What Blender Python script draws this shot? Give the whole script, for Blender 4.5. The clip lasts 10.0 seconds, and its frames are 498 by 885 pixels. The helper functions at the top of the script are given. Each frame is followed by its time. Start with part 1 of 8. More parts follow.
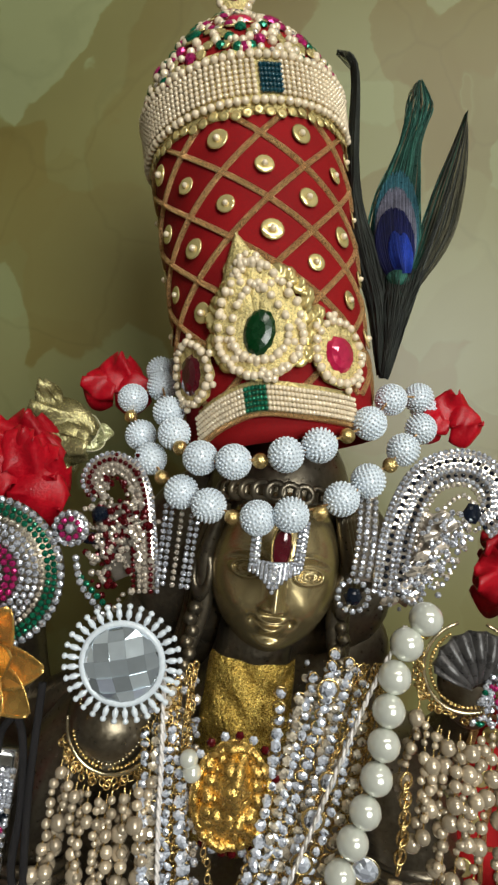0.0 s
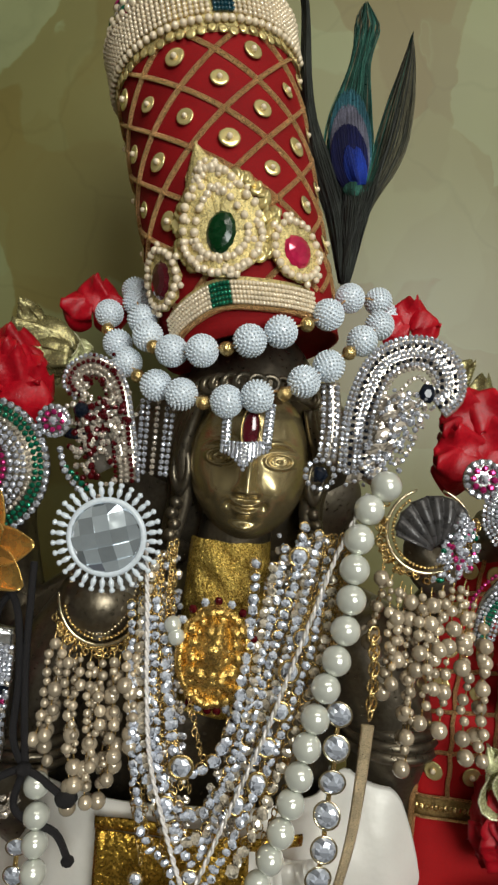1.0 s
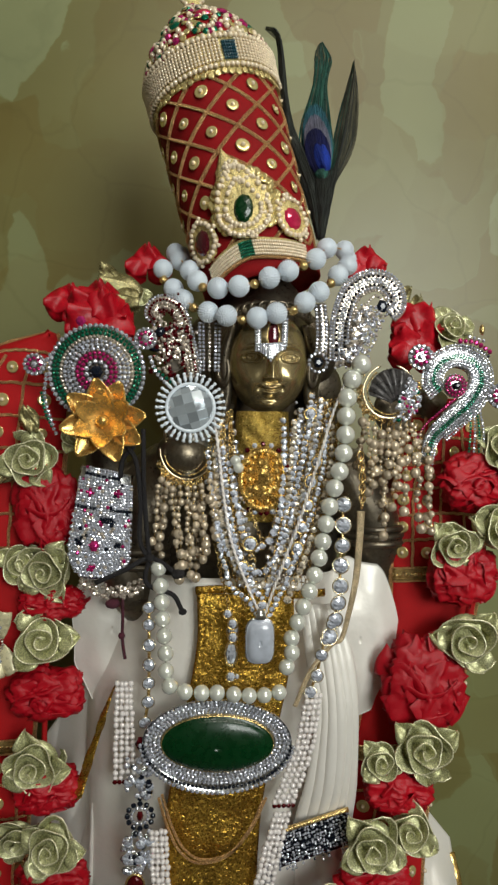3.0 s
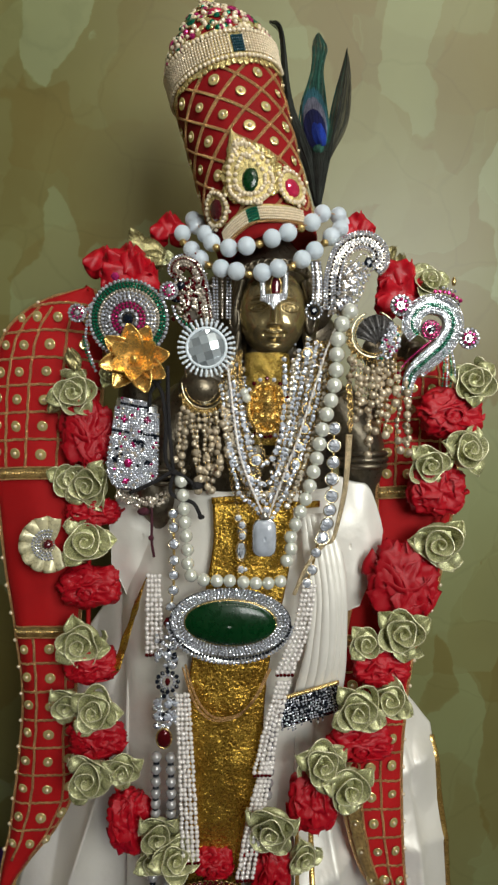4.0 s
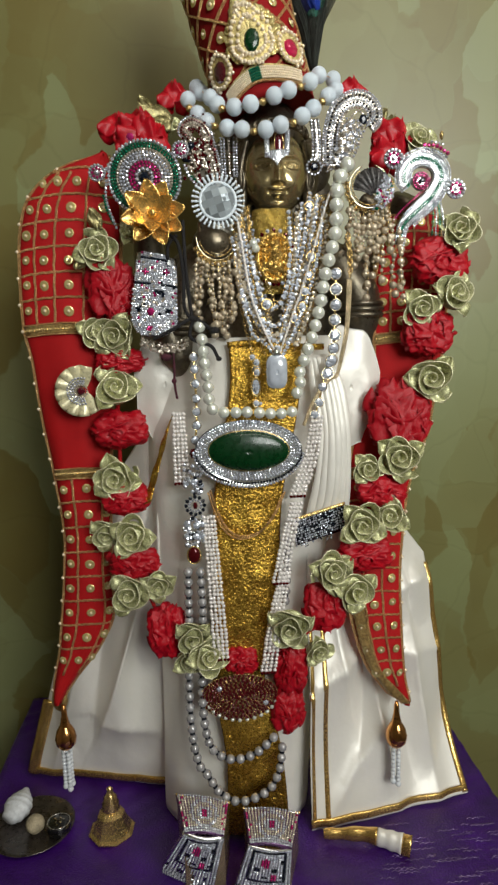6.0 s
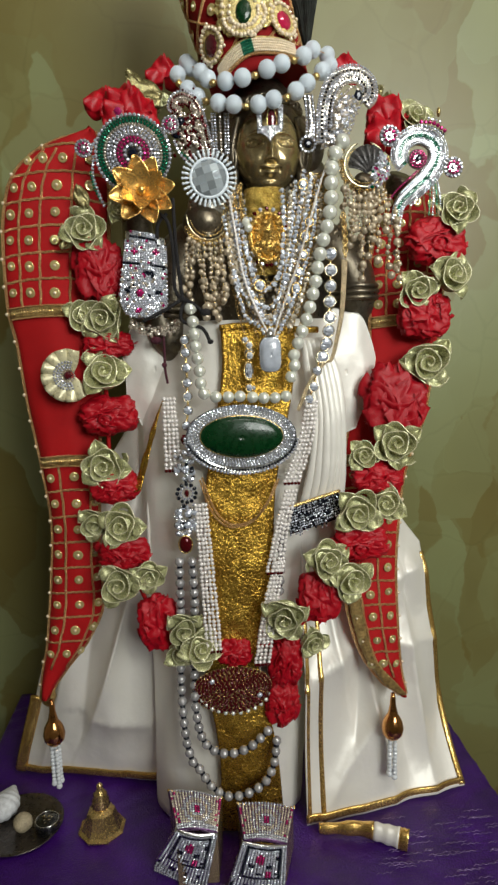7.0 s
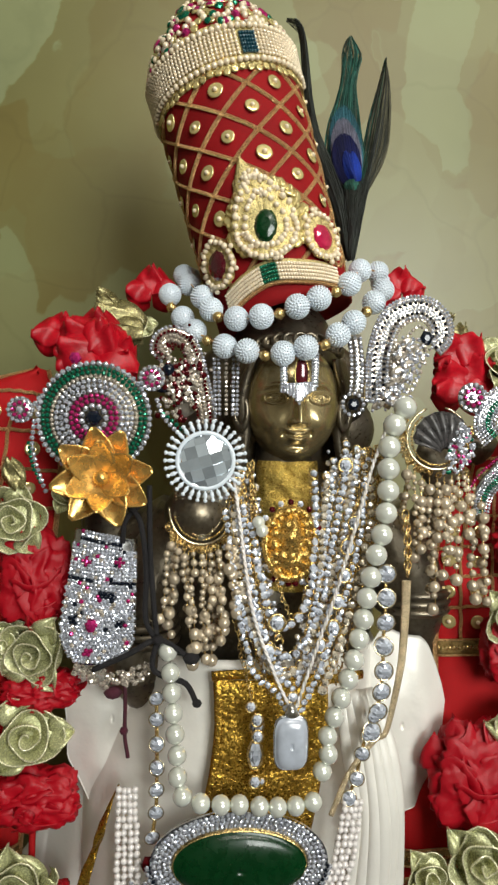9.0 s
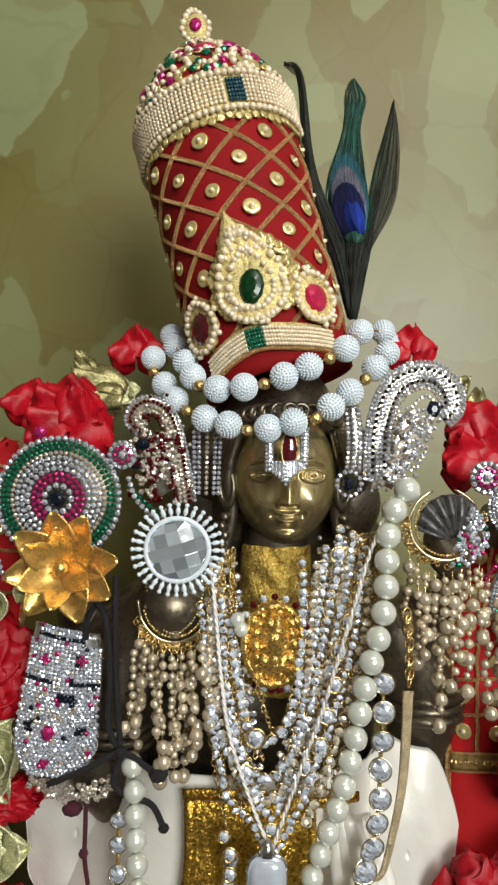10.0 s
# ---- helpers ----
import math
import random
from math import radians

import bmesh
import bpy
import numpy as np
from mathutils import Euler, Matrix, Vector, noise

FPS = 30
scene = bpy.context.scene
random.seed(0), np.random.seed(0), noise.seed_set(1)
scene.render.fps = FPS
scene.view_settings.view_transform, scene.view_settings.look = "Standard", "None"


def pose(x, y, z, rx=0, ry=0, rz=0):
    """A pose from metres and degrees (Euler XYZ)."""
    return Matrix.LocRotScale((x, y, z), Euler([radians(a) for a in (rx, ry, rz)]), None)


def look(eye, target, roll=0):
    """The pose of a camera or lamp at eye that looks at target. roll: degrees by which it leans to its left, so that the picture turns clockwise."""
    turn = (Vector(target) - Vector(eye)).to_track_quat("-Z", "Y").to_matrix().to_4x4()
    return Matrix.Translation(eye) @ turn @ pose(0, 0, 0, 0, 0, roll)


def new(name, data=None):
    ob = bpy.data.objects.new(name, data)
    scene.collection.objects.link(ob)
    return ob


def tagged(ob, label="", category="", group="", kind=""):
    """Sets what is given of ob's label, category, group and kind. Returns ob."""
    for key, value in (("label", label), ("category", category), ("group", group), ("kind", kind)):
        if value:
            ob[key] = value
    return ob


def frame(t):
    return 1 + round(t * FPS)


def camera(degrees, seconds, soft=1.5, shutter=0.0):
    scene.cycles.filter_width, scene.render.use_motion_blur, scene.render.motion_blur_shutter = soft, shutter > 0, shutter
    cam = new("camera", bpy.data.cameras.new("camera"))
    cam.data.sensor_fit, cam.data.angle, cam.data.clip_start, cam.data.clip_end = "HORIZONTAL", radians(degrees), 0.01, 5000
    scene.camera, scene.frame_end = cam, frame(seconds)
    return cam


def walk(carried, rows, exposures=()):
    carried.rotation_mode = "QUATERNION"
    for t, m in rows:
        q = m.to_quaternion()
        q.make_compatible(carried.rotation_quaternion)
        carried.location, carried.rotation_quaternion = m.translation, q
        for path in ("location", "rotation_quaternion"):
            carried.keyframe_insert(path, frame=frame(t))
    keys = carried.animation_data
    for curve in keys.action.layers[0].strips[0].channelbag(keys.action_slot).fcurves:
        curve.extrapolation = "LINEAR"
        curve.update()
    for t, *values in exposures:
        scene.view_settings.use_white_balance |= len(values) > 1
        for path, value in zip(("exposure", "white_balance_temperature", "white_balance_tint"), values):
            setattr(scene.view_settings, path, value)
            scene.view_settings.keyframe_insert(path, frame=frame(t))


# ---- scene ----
cam = camera(42.7, 10.0, soft=2.5)
METRES, EYE, TILT, LEAN, TURN = 0.95, 1.535, 0.0, -8.0, 0.0
ROWS = [
    (0.0, 0.0, 0.0, 0.0, 0.0, 0.0, -0.0),
    (0.5, 0.0038, -0.0122, -0.0246, 0.39, -0.16, 1.81),
    (1.0, 0.0132, -0.0235, -0.0552, -0.23, -0.27, 2.68),
    (1.5, 0.0275, -0.0602, -0.0659, 2.55, -0.23, 2.48),
    (2.0, 0.0101, -0.0969, -0.085, 1.88, -1.15, 4.28),
    (2.5, -0.0215, -0.1483, -0.0945, -2.0, -2.56, 6.83),
    (3.0, -0.0525, -0.206, -0.1068, -4.65, -2.92, 7.12),
    (4.5, -0.0579, -0.3673, -0.1644, -2.6, -5.83, 7.52),
    (5.0, -0.0739, -0.4117, -0.1864, -2.99, -7.08, 7.38),
    (5.5, -0.0945, -0.4033, -0.2119, -3.62, -9.16, 8.79),
    (7.0, -0.1069, -0.3731, -0.2458, -5.66, -10.43, 9.41),
    (7.5, -0.0904, -0.3693, -0.2117, -4.45, -8.09, 8.54),
    (8.0, -0.0871, -0.2873, -0.1615, -5.45, -6.24, 7.87),
    (8.5, -0.0918, -0.1933, -0.1182, -7.01, -5.15, 8.02),
    (9.0, -0.0635, -0.127, -0.0762, -5.25, -2.11, 7.34),
    (9.5, -0.0265, -0.0819, -0.0598, -3.16, -0.67, 7.07),
    (10.0, -0.0178, -0.0834, -0.0487, -1.32, 0.92, 6.85),
]
walk(cam, [(t, pose(0, 0, EYE, TILT, LEAN, TURN) @ pose(METRES * x, METRES * y, METRES * z, 90 + pitch, roll, yaw)) for t, x, y, z, yaw, pitch, roll in ROWS],
     exposures=[(0.0, 0.26), (1.0, 0.08), (1.5, 0.02), (2.5, 0.0), (3.0, 0.1), (5.0, 0.32), (7.0, 0.34), (8.5, 0.53), (10.0, 0.49)])

# ---- world, lights, exposure ----
world = bpy.data.worlds.new("room_air")
scene.world = world
world.use_nodes = True
world.node_tree.nodes["Background"].inputs[0].default_value = (0.85, 0.9, 1.0, 1)
world.node_tree.nodes["Background"].inputs[1].default_value = 0.06


def area_lamp(name, eye, target, sx, sy, power, color):
    data = bpy.data.lights.new(name, "AREA")
    data.shape, data.size, data.size_y, data.energy, data.color = "RECTANGLE", sx, sy, power, color
    ob = new(name, data)
    ob.matrix_world = look(eye, target)
    return ob


window_light = area_lamp("window_daylight", (0.85, -1.79, 2.02), (0.5, 0.5, 1.85), 1.05, 1.0, 13.5, (0.97, 1.0, 0.95))
window_light.data.spread = radians(100)
# added overhead fill without a fixture, softens the shadow on the wall
area_lamp("tube_lamp_light", (0.4, -0.8, 2.72), (0.1, 0.4, 1.45), 1.3, 0.12, 7.5, (1.0, 0.95, 0.85))

# ---- materials ----


def material(name, color, rough=0.5, metal=0.0, vary=0.15, fine=400.0, coarse=30.0, bump=0.0, bump_scale=600.0,
             island=0.0, each=0.0, coat=0.0, sheen=0.0, glass=0.0, spec=0.5, second=None, rough_vary=0.08, emit=0.0):
    m = bpy.data.materials.new(name)
    m.use_nodes = True
    nt = m.node_tree
    bs = nt.nodes["Principled BSDF"]
    co = nt.nodes.new("ShaderNodeTexCoord")

    def noise_tex(scale, detail):
        n = nt.nodes.new("ShaderNodeTexNoise")
        n.inputs["Scale"].default_value, n.inputs["Detail"].default_value = scale, detail
        nt.links.new(co.outputs["Object"], n.inputs["Vector"])
        return n

    def mix(kind, fac, a, b):
        x = nt.nodes.new("ShaderNodeMix")
        x.data_type, x.blend_type = "RGBA", kind
        for sock, v in ((x.inputs[0], fac), (x.inputs[6], a), (x.inputs[7], b)):
            if hasattr(v, "is_linked"):
                nt.links.new(v, sock)
            else:
                sock.default_value = v
        return x.outputs[2]

    def spread(src, lo, hi, a=0.3, b=0.7):
        r = nt.nodes.new("ShaderNodeMapRange")
        r.inputs["From Min"].default_value, r.inputs["From Max"].default_value = a, b
        r.inputs["To Min"].default_value, r.inputs["To Max"].default_value = lo, hi
        nt.links.new(src, r.inputs["Value"])
        return r.outputs["Result"]

    big, small = noise_tex(coarse, 4), noise_tex(fine, 3)
    dark = tuple(c * (1 - 2.2 * vary) for c in color) if second is None else second
    out = mix("MIX", spread(big.outputs["Fac"], 0, 1), (*dark, 1), (*color, 1))
    g = spread(small.outputs["Fac"], 1 - vary, 1 + vary)
    gc = nt.nodes.new("ShaderNodeCombineColor")
    for k in range(3):
        nt.links.new(g, gc.inputs[k])
    out = mix("MULTIPLY", 1.0, out, gc.outputs[0])
    for amount, node, sock in ((island, "ShaderNodeNewGeometry", "Random Per Island"), (each, "ShaderNodeObjectInfo", "Random")):
        if amount:
            s = spread(nt.nodes.new(node).outputs[sock], 1 - amount, 1 + amount * 0.5, 0, 1)
            gc = nt.nodes.new("ShaderNodeCombineColor")
            for k in range(3):
                nt.links.new(s, gc.inputs[k])
            out = mix("MULTIPLY", 1.0, out, gc.outputs[0])
    nt.links.new(out, bs.inputs["Base Color"])
    nt.links.new(spread(small.outputs["Fac"], max(rough - rough_vary, 0.02), rough + rough_vary), bs.inputs["Roughness"])
    bs.inputs["Metallic"].default_value = metal
    bs.inputs["Coat Weight"].default_value = coat
    bs.inputs["Coat Roughness"].default_value = 0.08
    bs.inputs["Sheen Weight"].default_value = sheen
    bs.inputs["Transmission Weight"].default_value = glass
    bs.inputs["Specular IOR Level"].default_value = spec
    if bump:
        b = nt.nodes.new("ShaderNodeBump")
        b.inputs["Strength"].default_value, b.inputs["Distance"].default_value = bump, 0.002
        nt.links.new(noise_tex(bump_scale, 4).outputs["Fac"], b.inputs["Height"])
        nt.links.new(b.outputs[0], bs.inputs["Normal"])
    return m


def wall_finish():
    """Glossy olive wall panel with pale green broken patches and hairlines."""
    m = bpy.data.materials.new("marbled_wall")
    m.use_nodes = True
    nt = m.node_tree
    bs = nt.nodes["Principled BSDF"]
    co = nt.nodes.new("ShaderNodeTexCoord")
    warp = nt.nodes.new("ShaderNodeTexNoise")
    warp.inputs["Scale"].default_value, warp.inputs["Detail"].default_value = 4.0, 6.0
    nt.links.new(co.outputs["Object"], warp.inputs["Vector"])
    add = nt.nodes.new("ShaderNodeVectorMath")
    add.operation = "MULTIPLY_ADD"
    add.inputs[1].default_value = (0.16, 0.16, 0.16)
    nt.links.new(warp.outputs["Color"], add.inputs[0])
    nt.links.new(co.outputs["Object"], add.inputs[2])
    cells = nt.nodes.new("ShaderNodeTexVoronoi")
    cells.inputs["Scale"].default_value = 8.0
    cells.distance = "CHEBYCHEV"
    cells.feature = "SMOOTH_F1"
    cells.inputs["Smoothness"].default_value = 0.06
    nt.links.new(add.outputs[0], cells.inputs["Vector"])
    edges = nt.nodes.new("ShaderNodeTexVoronoi")
    edges.feature = "DISTANCE_TO_EDGE"
    edges.inputs["Scale"].default_value = 6.0
    nt.links.new(add.outputs[0], edges.inputs["Vector"])
    clouds = nt.nodes.new("ShaderNodeTexNoise")
    clouds.inputs["Scale"].default_value, clouds.inputs["Detail"].default_value = 5.0, 5.0
    nt.links.new(co.outputs["Object"], clouds.inputs["Vector"])

    def ramp(src, stops):
        r = nt.nodes.new("ShaderNodeValToRGB")
        while len(r.color_ramp.elements) < len(stops):
            r.color_ramp.elements.new(0.5)
        for e, (p, c) in zip(r.color_ramp.elements, stops):
            e.position, e.color = p, (*c, 1)
        nt.links.new(src, r.inputs[0])
        return r.outputs[0]

    def mix(kind, fac, a, b):
        x = nt.nodes.new("ShaderNodeMix")
        x.data_type, x.blend_type = "RGBA", kind
        if isinstance(fac, float):
            x.inputs[0].default_value = fac
        else:
            nt.links.new(fac, x.inputs[0])
        nt.links.new(a, x.inputs[6])
        nt.links.new(b, x.inputs[7])
        return x.outputs[2]

    base = ramp(clouds.outputs["Fac"], ((0.3, (0.105, 0.075, 0.016)), (0.48, (0.16, 0.13, 0.036)), (0.68, (0.19, 0.19, 0.072))))
    sep = nt.nodes.new("ShaderNodeSeparateColor")
    nt.links.new(cells.outputs["Color"], sep.inputs[0])
    patch = ramp(sep.outputs[0], ((0.0, (0.14, 0.108, 0.028)), (0.45, (0.16, 0.135, 0.04)), (0.62, (0.16, 0.165, 0.062)), (0.85, (0.22, 0.255, 0.115)), (1.0, (0.17, 0.165, 0.06))))
    stroke = nt.nodes.new("ShaderNodeTexVoronoi")
    stroke.inputs["Scale"].default_value = 10.0
    stroke.distance = "CHEBYCHEV"
    stroke.feature = "SMOOTH_F1"
    stroke.inputs["Smoothness"].default_value = 0.05
    stretch = nt.nodes.new("ShaderNodeMapping")
    stretch.inputs["Rotation"].default_value = (0, 0.6, 0)
    stretch.inputs["Scale"].default_value = (1.0, 1.0, 0.45)
    nt.links.new(add.outputs[0], stretch.inputs["Vector"])
    nt.links.new(stretch.outputs[0], stroke.inputs["Vector"])
    sep2 = nt.nodes.new("ShaderNodeSeparateColor")
    nt.links.new(stroke.outputs["Color"], sep2.inputs[0])
    brush = ramp(sep2.outputs[1], ((0.0, (0.13, 0.1, 0.025)), (0.55, (0.16, 0.14, 0.045)), (0.8, (0.21, 0.24, 0.11)), (1.0, (0.27, 0.31, 0.17))))
    out = mix("MIX", 0.48, base, patch)
    out = mix("MIX", 0.45, out, brush)
    line = ramp(edges.outputs["Distance"], ((0.0, (0.72, 0.72, 0.66)), (0.02, (1.06, 1.06, 1.04)), (0.07, (1, 1, 1))))
    out = mix("MULTIPLY", 0.25, out, line)
    nt.links.new(out, bs.inputs["Base Color"])
    bs.inputs["Roughness"].default_value = 0.36
    bs.inputs["Specular IOR Level"].default_value = 0.4
    return m


# darker copy of the brass: holds the body's shade, also used for backings
DARK_BRASS = material("shaded_dark_brass", (0.24, 0.2, 0.14), 0.34, 0.85, 0.15, 400, 30, 0.1, 400, second=(0.11, 0.095, 0.075))
BRASS = material("aged_brass", (0.5, 0.4, 0.21), 0.25, 0.8, 0.03, 500, 14, 0.0, 300, second=(0.44, 0.35, 0.18), rough_vary=0.02)
GOLD = material("polished_gold_plate", (0.86, 0.62, 0.26), 0.24, 0.92, 0.14, 500, 40, 0.2, 900)
COPPER = material("copper_gold_knob", (0.75, 0.36, 0.12), 0.16, 1.0, 0.12, 300, 60)
FOIL = material("crinkled_gold_foil", (0.64, 0.4, 0.065), 0.28, 0.95, 0.12, 700, 50, 0.8, 330, second=(0.42, 0.24, 0.035))
GOLD_THREAD = material("gold_zari_thread", (0.92, 0.57, 0.26), 0.3, 0.7, 0.3, 2600, 600, 0.9, 2600, second=(0.6, 0.34, 0.14))
RED_CLOTH = material("red_velvet_cloth", (0.47, 0.006, 0.008), 0.7, 0, 0.12, 1500, 18, 0.3, 2400, spec=0.25)
DEEP_RED = material("crimson_velvet_cloth", (0.29, 0.005, 0.007), 0.75, 0, 0.16, 1500, 25, 0.3, 2400, spec=0.2)
RED_CHIFFON = material("red_ribbon_ruffle", (0.5, 0.003, 0.014), 0.38, 0, 0.16, 500, 60, 0.2, 900, each=0.12, spec=0.4)
ROSE_SATIN = material("sage_gold_ribbon", (0.6, 0.6, 0.34), 0.26, 0.4, 0.12, 900, 60, 0.2, 1400, each=0.14, second=(0.36, 0.36, 0.17))
LEAF_GOLD = material("olive_gold_leaf", (0.46, 0.41, 0.2), 0.24, 0.65, 0.2, 700, 80, 0.3, 900, second=(0.22, 0.19, 0.08))
ROSE_EDGE = material("pale_gold_ribbon_edge", (0.86, 0.82, 0.55), 0.26, 0.4, 0.12, 900, 80)
SATIN = material("ivory_satin", (0.86, 0.83, 0.77), 0.45, 0.25, 0.015, 1500, 12, 1.0, 26, sheen=0.1, rough_vary=0.02)
PURPLE = material("purple_art_silk", (0.06, 0.008, 0.19), 0.36, 0.1, 0.22, 600, 22, 0.5, 420)
PEARL = material("cream_pearl", (0.78, 0.8, 0.72), 0.16, 0.35, 0.03, 300, 90, coat=0.8, each=0.05)
SEED = material("cream_seed_pearl", (0.88, 0.74, 0.54), 0.2, 0.15, 0.05, 300, 90, coat=0.7, island=0.12)
WHITE_SEED = material("white_seed_pearl", (0.84, 0.79, 0.77), 0.22, 0.1, 0.04, 300, 90, coat=0.6, island=0.08)
BRONZE_PEARL = material("champagne_pearl", (0.66, 0.55, 0.4), 0.18, 0.45, 0.08, 300, 90, coat=0.7, each=0.35)
GREY_PEARL = material("silver_grey_pearl", (0.45, 0.44, 0.45), 0.2, 0.4, 0.06, 300, 90, coat=0.6, each=0.12)
BEAD = material("white_studded_bead", (0.75, 0.82, 0.89), 0.26, 0.0, 0.03, 400, 100, coat=0.5, each=0.04)
# stones: wide island spread lightens or darkens each facet, painting in the sparkle
STONE = material("clear_rhinestone", (0.84, 0.88, 1.0), 0.08, 0.62, 0.04, 900, 300, island=0.75, coat=0.6, spec=0.8)
CUT_STONE = material("faceted_clear_stone", (0.8, 0.86, 1.0), 0.06, 0.42, 0.05, 900, 300, island=0.8, coat=0.8, spec=0.8)
CUT_WARM = material("faceted_champagne_stone", (0.9, 0.8, 0.64), 0.07, 0.55, 0.08, 900, 300, island=0.75, coat=0.8)
WARM_STONE = material("champagne_rhinestone", (0.88, 0.78, 0.66), 0.09, 0.6, 0.08, 900, 300, island=0.7, coat=0.6)
PINK_STONE = material("magenta_rhinestone", (0.6, 0.03, 0.2), 0.08, 0.5, 0.1, 900, 300, island=0.5)
GREEN_STONE = material("green_rhinestone", (0.01, 0.2, 0.11), 0.08, 0.5, 0.1, 900, 300, island=0.5)
RED_STONE = material("ruby_red_stone", (0.1, 0.004, 0.007), 0.08, 0.3, 0.1, 900, 300, island=0.5)
DARK_STONE = material("dark_blue_black_stone", (0.006, 0.01, 0.02), 0.08, 0.1, 0.1, 900, 300)
EMERALD = material("emerald_green_glass", (0.0, 0.03, 0.006), 0.28, 0.0, 0.12, 200, 20, coat=0.25, spec=0.35)
RUBY = material("pink_ruby_glass", (0.7, 0.02, 0.1), 0.06, 0.35, 0.15, 300, 60, coat=1.0)
GARNET = material("garnet_glass", (0.1, 0.006, 0.014), 0.1, 0.1, 0.15, 300, 60, coat=1.0)
MOON = material("milky_moonstone", (0.5, 0.54, 0.62), 0.16, 0.0, 0.1, 120, 30, coat=1.0)
# each facet's own brightness stands in for what it would reflect
CRYSTAL = material("silver_backed_crystal", (0.78, 0.88, 0.96), 0.05, 0.55, 0.04, 200, 40, each=0.6, coat=0.8)
SILVER = material("silver_plate", (0.78, 0.78, 0.78), 0.2, 1.0, 0.1, 300, 60)
SEQUIN = material("gold_sequin", (0.95, 0.79, 0.36), 0.12, 0.65, 0.06, 600, 80, each=0.2, island=0.2)
YELLOW_CLOTH = material("yellow_gold_tissue", (0.86, 0.7, 0.3), 0.3, 0.35, 0.18, 900, 60, 0.6, 900)
CORD = material("black_cotton_cord", (0.012, 0.01, 0.012), 0.7, 0, 0.2, 2000, 100, 0.6, 2500)
MAROON_CORD = material("maroon_cord", (0.1, 0.012, 0.03), 0.7, 0, 0.2, 2000, 100, 0.6, 2500)
PETAL_GOLD = material("amber_gold_petal", (0.92, 0.56, 0.16), 0.26, 0.78, 0.14, 200, 30, each=0.25)
FEATHER_DARK = material("dark_feather_barb", (0.03, 0.036, 0.028), 0.42, 0.2, 0.3, 800, 60, island=0.6)
FEATHER_GREEN = material("iridescent_green_barb", (0.05, 0.2, 0.15), 0.35, 0.45, 0.3, 800, 60, island=0.6)
FEATHER_BRONZE = material("bronze_feather_barb", (0.15, 0.14, 0.085), 0.4, 0.3, 0.3, 800, 60, island=0.5)
FEATHER_BLUE = material("royal_blue_barb", (0.005, 0.008, 0.09), 0.6, 0.4, 0.25, 800, 60, island=0.4)
FEATHER_TEAL = material("teal_blue_barb", (0.05, 0.2, 0.26), 0.35, 0.4, 0.25, 800, 60, island=0.4)
GLASS_BEAD = material("pale_glass_bead", (0.75, 0.78, 0.82), 0.12, 0.0, 0.05, 300, 90, coat=0.8, each=0.1)
SHELL = material("white_conch_shell", (0.7, 0.72, 0.75), 0.4, 0, 0.12, 300, 60, 0.3, 400)
CLAY = material("beige_clay_ball", (0.5, 0.42, 0.28), 0.7, 0, 0.2, 500, 90, 0.5, 500)
TIN = material("black_lacquer_tin", (0.008, 0.008, 0.009), 0.25, 0, 0.15, 300, 60, coat=0.3)
PLATE_METAL = material("tarnished_plate", (0.14, 0.12, 0.11), 0.3, 0.85, 0.25, 200, 30, 0.15, 200)
WALL = wall_finish()
PLASTER = material("pale_plaster", (0.62, 0.59, 0.54), 0.8, 0, 0.06, 300, 4, 0.2, 300)
FLOOR_TILE = material("grey_floor_tile", (0.35, 0.33, 0.3), 0.3, 0, 0.12, 120, 6)
WOOD = material("dark_table_wood", (0.12, 0.06, 0.03), 0.4, 0, 0.25, 120, 12, 0.3, 200)

# ---- mesh helpers ----
Z = Vector((0, 0, 1))
FRONT = Vector((0, -1, 0))


class Heap:
    """Collects many small shapes for one mesh."""

    def __init__(self):
        self.v, self.f, self.n = [], [], 0

    def add(self, shape, m):
        v, f = shape
        a = np.array(m)
        self.v.append(v @ a[:3, :3].T + a[:3, 3])
        self.f += [tuple(i + self.n for i in q) for q in f]
        self.n += len(v)
        return self

    def raw(self, verts, faces):
        self.v.append(np.array(verts, dtype=float).reshape(-1, 3))
        self.f += [tuple(i + self.n for i in q) for q in faces]
        self.n += len(verts)
        return self

    def mesh(self, name, mat, smooth=True):
        me = bpy.data.meshes.new(name)
        me.from_pydata(np.concatenate(self.v).tolist(), [], self.f)
        me.materials.append(mat)
        if smooth:
            me.shade_smooth()
        me.update()
        return me


def sphere(seg=12, rings=8):
    v, f = [(0, 0, 1)], []
    for i in range(1, rings):
        a = math.pi * i / rings
        v += [(math.sin(a) * math.cos(2 * math.pi * j / seg), math.sin(a) * math.sin(2 * math.pi * j / seg), math.cos(a)) for j in range(seg)]
    v.append((0, 0, -1))
    for j in range(seg):
        k = (j + 1) % seg
        f.append((0, 1 + j, 1 + k))
        for i in range(rings - 2):
            a = 1 + i * seg
            f.append((a + j, a + seg + j, a + seg + k, a + k))
        a = 1 + (rings - 2) * seg
        f.append((a + j, len(v) - 1, a + k))
    return np.array(v, dtype=float), f


